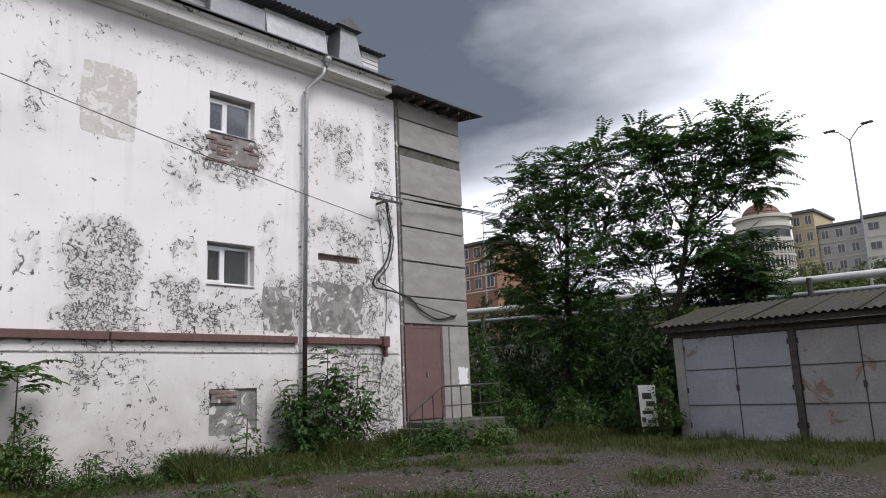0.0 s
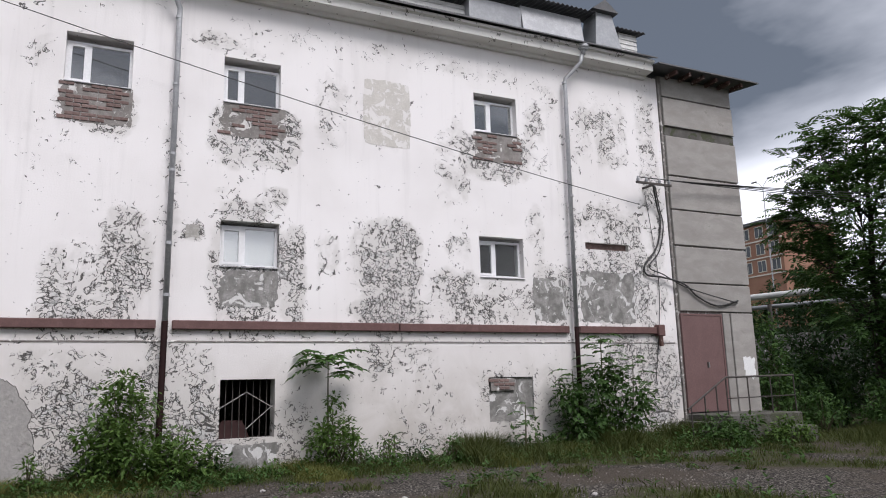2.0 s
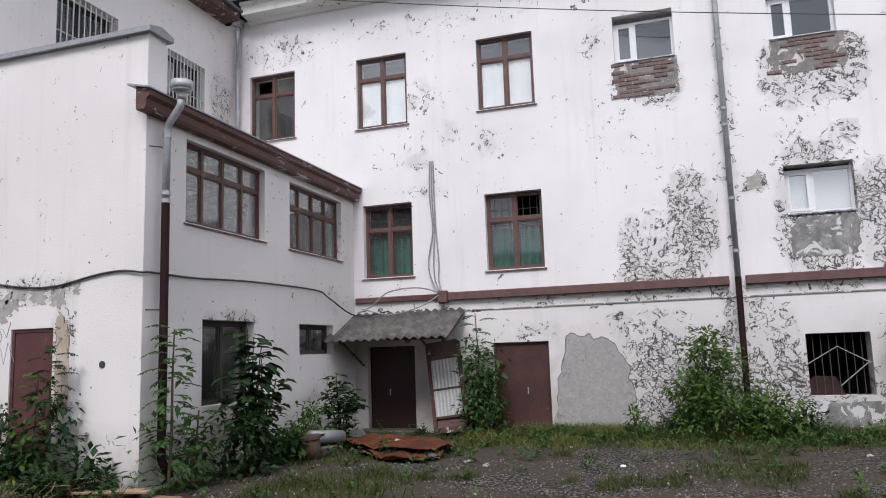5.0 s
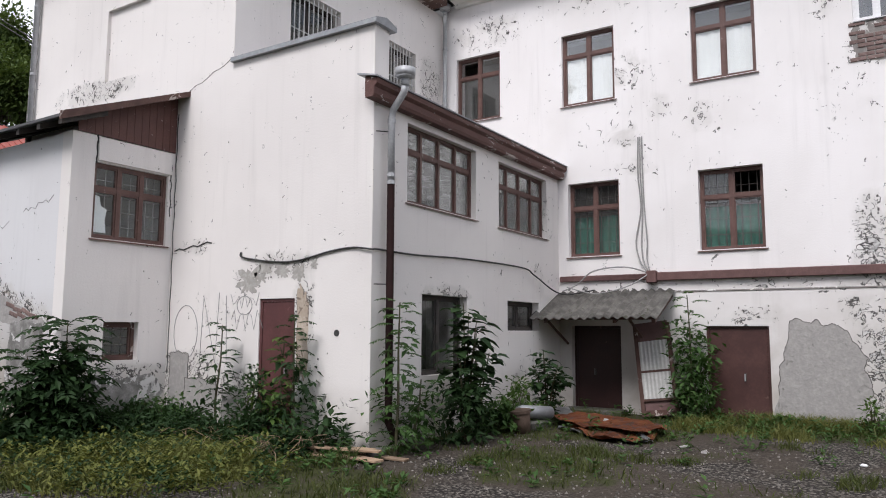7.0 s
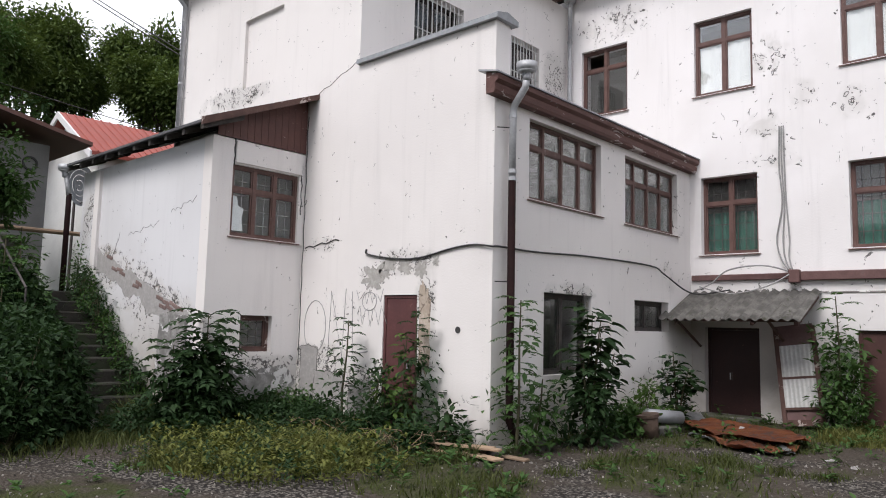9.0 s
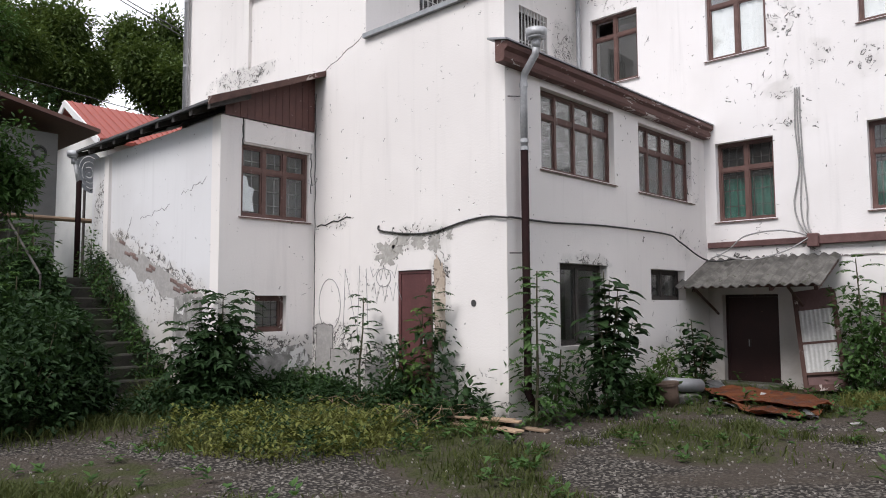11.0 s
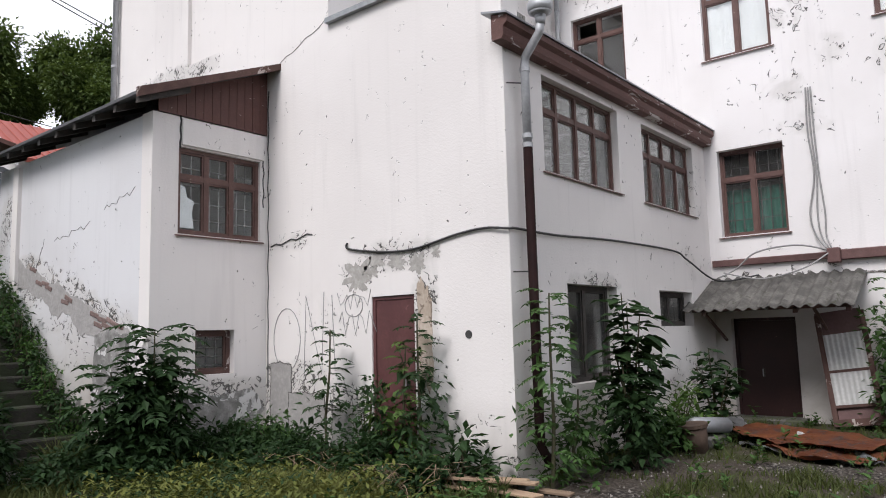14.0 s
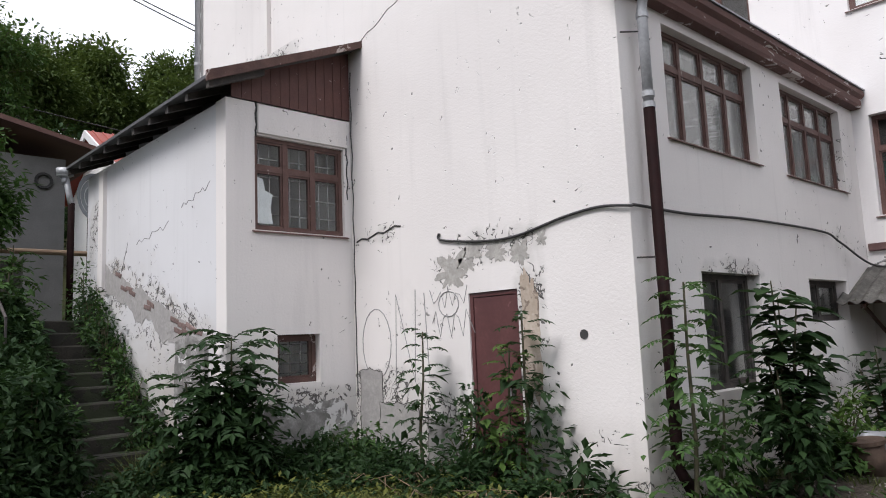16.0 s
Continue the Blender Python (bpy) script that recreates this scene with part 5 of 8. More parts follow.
cable([(XF + 0.36, 12.05, 6.0), (XF + 0.12, 12.35, 5.55), (XF + 0.07, 12.47, 5.1), (XF + 0.06, 12.30, 4.5), (XF + 0.06, 11.95, 4.1), (XF + 0.08, 12.35, 3.93), (XF + 0.17, 13.0, 3.62), (XF + 0.17, 14.55, 3.30)], 0.015, "cable", "black service cable hanging down the wall")
cable([(XF + 0.03, 12.02, 5.9), (XF + 0.03, 12.22, 4.0), (XF + 0.03, 12.15, 2.8), (XF + 0.03, 11.9, 1.4)], 0.008, "cable", "thin earth wire on the wall")
for i, (y, z) in enumerate(((11.55, 6.17), (11.8, 6.17), (12.2, 6.17), (12.5, 6.17))):
    cable(sag((XF + 0.37, y, z), (-15.0 + i * 0.4, 64.0, 11.5 + i * 0.5), 1.2, 24), 0.012, "cable", "overhead power wire leaving the bracket")

# ---- steps and railing of the tower ----
stoop = thing("tower_steps", "worn concrete steps and landing at the tower door", "steps", pose(0, 0, 0))
part("landing", boxed(XT, -12.35, 12.7, 14.95, -0.1, 0.70, bevel=0.02), M["concrete"], stoop)
for i in range(4):
    part("step", boxed(XT, -12.35, 12.7 - 0.29 * (i + 1), 12.7 - 0.29 * i, -0.1, 0.70 - 0.165 * (i + 1) + 0.02, bevel=0.015), M["concrete"], stoop)
part("block", boxed(-12.34, -11.95, 13.9, 14.9, -0.1, 0.42, bevel=0.03), M["concrete"], stoop)
rail = thing("stair_railing", "dark iron railing of the tower steps", "railing", pose(0, 0, 0))
part("handrail", tubed([(-12.42, 11.6, 0.85), (-12.42, 12.75, 1.50), (-12.42, 14.85, 1.52), (-13.45, 14.88, 1.52)], 0.022, 8), M["darkmetal"], rail)
for y, z0, z1 in ((11.7, 0.1, 0.90), (12.1, 0.3, 1.12), (12.45, 0.5, 1.32), (12.75, 0.7, 1.50), (13.4, 0.7, 1.5), (14.1, 0.7, 1.51), (14.85, 0.7, 1.52)):
    part("post", tubed([(-12.42, y, z0), (-12.42, y, z1)], 0.016, 6), M["darkmetal"], rail)
part("mid_rail", tubed([(-12.42, 12.75, 1.05), (-12.42, 14.85, 1.07)], 0.012, 6), M["darkmetal"], rail)


# ---- garages ----
YG = 17.2
garage = thing("garage", "row of grey steel-doored garages with a wavy roof", "garage", pose(0, 0, 0))
part("wall", boxed(-8.78, -8.55, YG, YG + 5.5, -0.1, 2.42), M["stucco"], garage)
part("back_wall", boxed(-8.55, 6.0, YG + 5.2, YG + 5.4, -0.1, 2.9), M["cement"], garage)
part("lintel", boxed(-8.8, 6.0, YG + 0.02, YG + 0.2, 2.40, 2.56), M["darkmetal"], garage)
for k in range(5):
    x0 = -8.55 + k * 2.62
    if k:
        part("post", boxed(x0 - 0.16, x0 - 0.01, YG - 0.02, YG + 0.15, -0.1, 2.40, bevel=0.01), M["darkmetal"], garage)
    mt = "garage" if k == 0 else "oldgarage"
    for s in (0, 1):
        a, b = x0 + s * 1.23, x0 + (s + 1) * 1.23 - 0.012
        lf = part("door_leaf", boxed(a, b, YG + 0.03, YG + 0.07, 0.02, 2.38, bevel=0.004), M[mt], garage)
        for z in (0.80, 1.62):
            part("seam", boxed(a + 0.01, b - 0.01, YG + 0.018, YG + 0.03, z, z + 0.022), M["darkmetal"], lf)
        for z in (0.3, 1.1, 2.1):
            xx = a + 0.02 if s == 0 else b - 0.02
            part("hinge", tubed([(xx, YG + 0.015, z), (xx, YG + 0.015, z + 0.12)], 0.018, 6), M["darkmetal"], lf)
    part("door_handle", boxed(x0 + 1.19, x0 + 1.26, YG + 0.0, YG + 0.03, 1.12, 1.26, bevel=0.008), M["darkmetal"], garage, "dark lock hasp")
    part("seam", boxed(x0 + 1.222, x0 + 1.238, YG + 0.012, YG + 0.03, 0.02, 2.38), M["darkmetal"], garage)
for k in range(13):
    bm = bmesh.new()
    corrugated(bm, (-9.1 + k * 1.13, YG + 2.6, 3.32 + 0.012 * (k % 2)), (1, 0, 0), (0, -2.95, -0.62), 1.2, 3.02, 0.17, 0.025, 0.01, 6)
    part("roof_sheet", bm, M["garageroof"], garage)
    bm = bmesh.new()
    corrugated(bm, (-9.1 + k * 1.13, YG + 2.6, 3.33 + 0.012 * (k % 2)), (1, 0, 0), (0, 2.95, -0.3), 1.2, 3.0, 0.17, 0.025, 0.01, 4)
    part("roof_sheet", bm, M["garageroof"], garage)
part("fascia", boxed(-9.0, 6.0, YG - 0.22, YG - 0.17, 2.56, 2.70), M["darkmetal"], garage)

# white board leaning in the bushes
sign = thing("sign_board", "white notice board with black shapes beside the garages", "sign", pose(-9.55, YG - 0.5, 0.05, 4, 0, 18))
part("board", boxed(0, 0.40, 0, 0.02, 0.30, 1.28), M["white"], sign)
for a in ((0.08, 0.30, 0.95, 1.10), (0.16, 0.36, 0.78, 0.90), (0.05, 0.30, 0.60, 0.68), (0.02, 0.12, 0.42, 0.52), (0.2, 0.34, 0.40, 0.46)):
    part("print", boxed(a[0], a[1], -0.004, 0, a[2], a[3], bevel=0.001), M["cable"], sign)
for x in (0.05, 0.35):
    part("leg", boxed(x - 0.02, x + 0.02, 0.022, 0.05, 0, 1.2), M["oldwood"], sign)

# insulated heating main on posts behind the yard
main_pipe = thing("heating_pipe", "pale insulated heating pipe on posts", "pipe", pose(0, 0, 0))
part("pipe", tubed([(-34, 24.6, 4.95), (-23.0, 25.2, 4.85), (-9.8, 26, 4.5), (14, 27, 4.2)], 0.13, 12), M["siding"], main_pipe, smooth=True)
part("pipe", tubed([(-34, 25.2, 4.55), (-23.0, 25.8, 4.45), (-9.8, 26.6, 4.1), (14, 27.6, 3.8)], 0.09, 12), M["tin"], main_pipe, smooth=True)
for x in (-30, -22, -15, -8, -1, 6):
    part("post", tubed([(x, 25.6, 0), (x, 25.6, 4.5)], 0.09, 8), M["darkmetal"], main_pipe)

# old wall behind the garages
tagged(part("wall_yard_end", boxed(-40, 16, 28.0, 28.35, -0.1, 3.4), M["mortar"]), "low old masonry wall behind the yard", "wall", kind="structure")

# Added out of view: keeps low eastern sky light off walls and ground.
tagged(part("wall_yard_east", boxed(9.0, 9.4, -10.5, 17.0, -0.3, 6.5), M["cement"]), "plain added wall, out of view, blocking low sky light", "wall", kind="structure")

M["farcream"] = surf("cream_facade", (0.507, 0.4875, 0.429), (0.5655, 0.546, 0.4875), 0.4, 0.9, bump=0)
M["farocher"] = surf("ochre_facade", (0.4025, 0.3325, 0.1925), (0.455, 0.3762, 0.2275), 0.4, 0.9, bump=0)
M["fargrey"] = surf("grey_facade", (0.3675, 0.35, 0.3325), (0.42, 0.4025, 0.385), 0.4, 0.9, bump=0)
M["farbrick"] = surf("orange_brick_facade", (0.24, 0.126, 0.084), (0.276, 0.156, 0.108), 0.4, 0.9, bump=0)
M["darkglass"] = surf("dark_far_panes", (0.055, 0.06, 0.07), (0.09, 0.10, 0.11), 0.5, 0.15, bump=0)


# ---- far buildings on the hill ----
def block(name, label, x0, x1, y, depth, z0, z1, storeys, bays, mat, win=(1.3, 1.7), roof="flat", group=""):
    b = thing(name, label, "building", pose(0, 0, 0), group)
    part("wall", boxed(x0, x1, y, y + depth, z0 - 8, z1), M[mat], b)
    part("roof", boxed(x0 - 0.4, x1 + 0.4, y - 0.4, y + depth + 0.4, z1 + 0.004, z1 + 0.6, bevel=0.1), M["roofsheet"], b)
    sh = (z1 - z0) / storeys
    bw = (x1 - x0) / bays
    for i in range(storeys):
        part("string_course", boxed(x0 - 0.08, x1 + 0.08, y - 0.12, y, z0 + sh * i, z0 + sh * i + 0.2), M["farcream"], b)
        for j in range(bays):
            cx, cz = x0 + bw * (j + 0.5), z0 + sh * (i + 0.55)
            w = part("window", boxed(cx - win[0] / 2, cx + win[0] / 2, y - 0.06, y + 0.1, cz - win[1] / 2, cz + win[1] / 2), M["farcream"], b)
            part("pane", boxed(cx - win[0] / 2 + 0.12, cx - 0.06, y - 0.09, y - 0.062, cz - win[1] / 2 + 0.12, cz + win[1] / 2 - 0.12), M["darkglass"], w)
            part("pane", boxed(cx + 0.06, cx + win[0] / 2 - 0.12, y - 0.09, y - 0.062, cz - win[1] / 2 + 0.12, cz + win[1] / 2 - 0.12), M["darkglass"], w)
    return b


block("apartment_building", "ochre wing of a far apartment building", -44.6, -40.6, 143, 12, 18.5, 30.8, 4, 2, "farocher", (1.2, 1.8))
block("apartment_building", "ochre wing of a far apartment building beside the round corner", -57.5, -53.9, 143, 10, 20.0, 28.6, 3, 1, "farocher", (1.2, 1.8))
block("apartment_building", "grey far apartment building with rows of windows", -40.5, -24.0, 144, 14, 16.0, 27.6, 4, 7, "fargrey", (1.3, 1.7))
block("apartment_building", "dark-trimmed far apartment building at the end of the row", -31.0, -12.0, 136, 10, 13.5, 26.6, 4, 7, "farcream", (1.8, 1.4))
block("brick_building", "unfinished orange brick building on the hill", -83.0, -75.0, 92, 12, 17.0, 25.0, 3, 3, "farbrick", (1.6, 1.8))

# round corner with a red dome
rotunda = thing("round_building", "round cream corner tower with a dark red dome", "building", pose(-49.2, 141.0, 0))


def drum(bm, r, z0, z1, n=40, a0=0.0, a1=2 * math.pi):
    tube(bm, [(0, 0, z0), (0, 0, z1)], r, n)


bm = bmesh.new()
drum(bm, 4.75, 10, 30.2)
part("wall", bm, M["farcream"], rotunda)
for z in (20.2, 22.9, 25.6, 28.4):
    bm = bmesh.new()
    drum(bm, 5.2, z, z + 0.45)
    part("balcony", bm, M["farcream"], rotunda)
    for i in range(20):
        a = math.pi + math.pi * (i + 0.5) / 20
        m_ = pose(0, 0, 0, 0, 0, math.degrees(a))
        if z < 28:
            wn_ = part("window", boxed(4.69, 4.76, -0.42, 0.42, z + 0.9, z + 2.3), M["darkglass"], rotunda)
            wn_.matrix_basis = m_
        if z < 25:
            c = part("column", boxed(4.9, 5.15, -0.13, 0.13, z + 0.45, z + 2.7), M["farcream"], rotunda)
            c.matrix_basis = pose(0, 0, 0, 0, 0, math.degrees(a) + 4.5)
bm = bmesh.new()
drum(bm, 5.3, 30.2, 30.8)
part("cornice", bm, M["farcream"], rotunda)
bm = bmesh.new()
for i in range(7):
    a0, a1 = i / 7 * math.pi / 2, (i + 1) / 7 * math.pi / 2
    tube(bm, [(0, 0, 30.8 + 3.0 * math.sin(a0)), (0, 0, 30.8 + 3.0 * math.sin(a1))], 3.6 * math.cos(a0), 28, max(0.02, 3.6 * math.cos(a1)))
part("dome", bm, M["brownroof"], rotunda, smooth=True)


# ---- street lamps ----
def street_lamp(p, h, label):
    t = thing("street_lamp", label, "street lamp", pose(*p))
    part("pole", tubed([(0, 0, 0), (0, 0, h)], 0.11, 8, 0.06), M["tin"], t)
    for s in (-1, 1):
        part("arm", tubed([(0, 0, h - 0.05), (s * 0.7, 0, h + 0.75), (s * 1.3, 0, h + 0.95)], 0.045, 6), M["tin"], t)
        part("lamp_head", boxed(s * 1.3 - 0.42, s * 1.3 + 0.42, -0.14, 0.14, h + 0.9, h + 1.06, bevel=0.05), M["roofsheet"], t)


street_lamp((-14.0, 60, 4.4), 14.3, "tall grey street lamp with two heads")
street_lamp((-67.3, 80, 7.0), 19.8, "far street lamp with two heads")

# ---- outdoor stairs beside the annex ----
stairs = thing("garden_stairs", "overgrown concrete stairs climbing beside the annex", "stairs", pose(0, 0, 0))
for i in range(11):
    y = -10.95 - 0.29 * i
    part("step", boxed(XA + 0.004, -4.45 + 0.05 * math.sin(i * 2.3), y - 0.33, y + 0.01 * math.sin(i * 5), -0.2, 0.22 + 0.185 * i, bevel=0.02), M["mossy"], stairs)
hand = thing("stair_handrail", "rusty iron handrail at the top of the garden stairs", "railing", pose(0, 0, 0))
part("handrail", tubed([(-4.35, -12.6, 2.05), (-4.35, -14.3, 3.05), (-4.35, -14.9, 3.05)], 0.02, 8), M["darkmetal"], hand)
for y, z0, z1 in ((-12.6, 1.0, 2.05), (-13.5, 1.6, 2.58), (-14.3, 2.0, 3.05)):
    part("post", tubed([(-4.35, y, z0), (-4.35, y, z1)], 0.016, 6), M["darkmetal"], hand)

# ---- upper terrace with houses ----
bm = boxed(-5.3, -4.35, -16.4, -16.0, 1.7, 3.2, bevel=0.04)
tagged(part("concrete_block", bm, M["concrete"]), "grey concrete block standing on the upper terrace", "block")
tagged(part("retaining_wall", boxed(-4.35, 9.0, -16.5, -16.2, 1.0, 2.75), M["concrete"]), "low concrete retaining wall of the upper terrace", "wall", kind="structure")
fence = thing("fence", "iron fence with maroon posts on the upper terrace", "fence", pose(0, 0, 0))
for i in range(9):
    part("post", tubed([(-4.8 + i * 1.3, -16.6, 1.9), (-4.8 + i * 1.3, -16.6, 4.3)], 0.035, 8), M["maroonpipe"], fence)
part("gas_pipe", tubed([(-6.9, -16.6, 3.42), (6, -16.6, 3.36)], 0.05, 8), M["plank"], fence, "yellowed gas pipe")
for z in (2.9, 3.9):
    part("rail", tubed([(-4.8, -16.6, z), (5.6, -16.6, z)], 0.02, 6), M["darkmetal"], fence)
for i in range(60):
    part("picket", tubed([(-4.6 + i * 0.17, -16.62, 2.7), (-4.6 + i * 0.17, -16.62, 3.3)], 0.009, 5), M["darkmetal"], fence)

house = thing("house", "grey rendered house with a brown low roof", "house", pose(0, 0, 0))
part("wall", boxed(-7.0, 4.0, -26, -20, 1.5, 6.0), M["housegrey"], house)
bm = bmesh.new()
prism(bm, [(-7.75, 6.02), (-7.75, 6.12), (-1.6, 7.5), (4.8, 6.12), (4.8, 6.02), (-1.6, 7.38)], -26.8, -19.2, "y")
part("roof", bm, M["brownroof"], house)
for x in (-5.6, -2.4):
    wf = part("window", boxed(x, x + 1.2, -20.0, -19.94, 4.0, 5.5), M["pvc"], house)
    part("pane", boxed(x + 0.08, x + 0.58, -19.94, -19.93, 4.08, 5.42), M["darkglass"], wf)
    part("pane", boxed(x + 0.64, x + 1.12, -19.94, -19.93, 4.08, 5.42), M["darkglass"], wf)
bm = bmesh.new()
for i in range(16):
    a, b = 2 * math.pi * i / 16, 2 * math.pi * (i + 1) / 16
    tube(bm, [(-6.55 + 0.16 * math.cos(a), -19.95, 5.45 + 0.16 * math.sin(a)), (-6.55 + 0.16 * math.cos(b), -19.95, 5.45 + 0.16 * math.sin(b))], 0.035, 6)
part("vent_ring", bm, M["cable"], house, "black round vent on the wall")
white_house = thing("house", "white brick house with a bright red metal roof", "house", pose(0, 0, 0))
bm = bmesh.new()
prism(bm, [(-28.6, 1.5), (-23.4, 1.5), (-23.4, 6.85), (-26, 8.4), (-28.6, 6.85)], -15.5, -9.6, "x")
part("wall", bm, M["housewhite"], white_house)
for s in (-1, 1):
    bm = bmesh.new()
    prism(bm, [(-26, 8.42), (-26, 8.54), (-26 + s * 3.0, 6.76), (-26 + s * 3.0, 6.64)], -15.8, -9.2, "x")
    roof = part("roof", bm, M["redroof"], white_house)
    for k in range(22):
        part("roof_rib", tubed([(-15.7 + k * 0.3, -26, 8.55), (-15.7 + k * 0.3, -26 + s * 3.0, 6.77)], 0.03, 5), M["redroof"], roof)
    bm = bmesh.new()
    prism(bm, [(-26, 8.54), (-26, 8.30), (-26 + s * 3.02, 6.50), (-26 + s * 3.02, 6.74)], -9.2, -9.14, "x")
    part("barge_board", bm, M["pvc"], white_house)
dish = thing("satellite_dish", "pale satellite dish on a pole", "satellite dish", pose(-6.75, -17.2, 4.6, 0, 0, 30))
bm = bmesh.new()
for i in range(4):
    r0, r1 = 0.12 * i + 0.01, 0.12 * (i + 1)
    tube(bm, [(0, 0.25 * r0 * r0, 0), (0, 0.25 * r1 * r1 + 0.001, 0)], r0, 18, r1, caps=False)
part("dish", bm, M["tin"], dish, smooth=True)
part("mast", tubed([(0, -0.1, -2.6), (0, -0.1, 0.1)], 0.03, 8), M["darkmetal"], dish)
part("feed_arm", tubed([(0, 0.0, -0.45), (0, 0.5, -0.2)], 0.012, 6), M["darkmetal"], dish)
for i, z in enumerate((8.9, 10.3)):
    cable(sag((14, -30, z + 3), (-30, -30, z - 1.5), 0.8, 20), 0.02, "cable", "overhead wire in front of the wooded hill")
cable(sag((XG + 0.1, -14.3, 7.2), (-1.0, -22, 14.0), 0.2, 10), 0.012, "cable", "pair of thin wires leaving the tall block")
cable(sag((XG + 0.1, -14.3, 7.3), (-1.3, -22, 14.1), 0.25, 10), 0.012, "cable", "pair of thin wires leaving the tall block")

# parked car behind the fence
car = thing("car", "dark blue parked car behind the terrace fence", "car", pose(-3.0, -18.4, 2.06))
M["carpaint"] = surf("dark_blue_car_paint", (0.02, 0.03, 0.05), (0.03, 0.042, 0.065), 2, 0.25, metal=0.3, bump=0)
bm = bmesh.new()
prism(bm, [(0, 0.30), (0.05, 0.72), (0.9, 0.86), (3.2, 0.90), (4.1, 0.84), (4.2, 0.35), (3.9, 0.24), (0.2, 0.24)], 0, 1.65, "y")
bmesh.ops.bevel(bm, geom=bm.edges[:], offset=0.05, segments=2, affect="EDGES")
part("body", bm, M["carpaint"], car, smooth=True)
bm = bmesh.new()
prism(bm, [(0.85, 0.84), (1.5, 1.36), (2.9, 1.40), (3.6, 0.88)], 0.10, 1.55, "y")
bmesh.ops.bevel(bm, geom=bm.edges[:], offset=0.06, segments=2, affect="EDGES")
part("cabin", bm, M["carpaint"], car, smooth=True)
for a, b in ((1.25, 2.1), (2.18, 3.1)):
    bm = bmesh.new()
    prism(bm, [(a, 0.94), (a + 0.22, 1.30), (b, 1.32), (b, 0.94)], 1.545, 1.562, "y")
    part("side_window", bm, M["darkglass"], car)
for x in (0.75, 3.4):
    for y in (0.02, 1.45):
        wh = part("wheel", tubed([(x, y, 0.30), (x, y + 0.19, 0.30)], 0.30, 18), M["cable"], car)
        part("rim", tubed([(x, y + 0.19, 0.30), (x, y + 0.20, 0.30)], 0.18, 14), M["tin"], wh)


# ---- plants ----
class Leaves:
    """Collects leaves, each a folded four-cornered blade, for one mesh."""

    def __init__(self, seed):
        self.v, self.f, self.r = [], [], random.Random(seed)

    def leaf(self, p, d, up, length, width):
        side = d.cross(up)
        if side.length < 1e-4:
            side = Vector((1, 0, 0))
        side.normalize()
        k = len(self.v)
        mid = p + d * (length * 0.42)
        sag_ = up * (-0.10 * length)
        self.v += [p, mid + side * (width * 0.5) + up * (0.06 * length), p + d * length + sag_, mid - side * (width * 0.5) + up * (0.06 * length)]
        self.f.append((k, k + 1, k + 2, k + 3))

    def pinnate(self, p, d, length, pairs, size, droop=0.5):
        """A long compound leaf: pairs of leaflets along a drooping midrib."""
        d = d.normalized()
        q = p.copy()
        for i in range(pairs):
            t = (i + 1) / pairs
            dd = (d + Vector((0, 0, -droop * t * t))).normalized()
            q = q + dd * (length / pairs)
            if i < 1:
                continue
            side = dd.cross(Vector((0, 0, 1)))
            if side.length < 1e-3:
                side = Vector((1, 0, 0))
            side.normalize()
            up = side.cross(dd).normalized()
            s = size * (1.0 - 0.35 * abs(t - 0.45)) * self.r.uniform(0.85, 1.15)
            for sg in (-1, 1):
                e = (side * sg + dd * 0.45 + Vector((0, 0, self.r.uniform(-0.35, 0.05)))).normalized()
                self.leaf(q, e, up, s, s * 0.42)
        self.leaf(q, dd, up, size, size * 0.34)
        return q

    def clump(self, c, rad, count, size, flat=0.75, ratio=0.5):
        for _ in range(count):
            o = Vector((self.r.gauss(0, 1), self.r.gauss(0, 1), self.r.gauss(0, flat)))
            o = o.normalized() * (rad * self.r.random() ** 0.4)
            d = (o.normalized() + Vector((self.r.uniform(-0.8, 0.8), self.r.uniform(-0.8, 0.8), self.r.uniform(-0.7, 0.3)))).normalized()
            up = Vector((self.r.uniform(-0.5, 0.5), self.r.uniform(-0.5, 0.5), 1)).normalized()
            s = size * self.r.uniform(0.6, 1.3)
            self.leaf(c + o, d, up, s, s * ratio)

    def broad(self, p, d, up, length, width):
        """A broad heart-shaped leaf, folded along its midrib."""
        side = d.cross(up)
        if side.length < 1e-4:
            side = Vector((1, 0, 0))
        side.normalize()
        k = len(self.v)
        lift, tip = up * (0.10 * length), p + d * length - up * (0.28 * length)
        a, c = p + d * (0.12 * length), p + d * (0.62 * length) - up * (0.06 * length)
        self.v += [p, a + side * (width * 0.44) + lift, c + side * (width * 0.40) + lift * 0.5, tip, c - side * (width * 0.40) + lift * 0.5, a - side * (width * 0.44) + lift, c]
        self.f += [(k, k + 1, k + 2, k + 6), (k + 6, k + 2, k + 3), (k, k + 6, k + 4, k + 5), (k + 6, k + 3, k + 4)]

    def make(self, name, mat, parent):
        me = bpy.data.meshes.new(name)
        me.from_pydata(self.v, [], self.f)
        me.materials.append(mat)
        ob = new(name, me)
        ob.parent = parent
        return ob


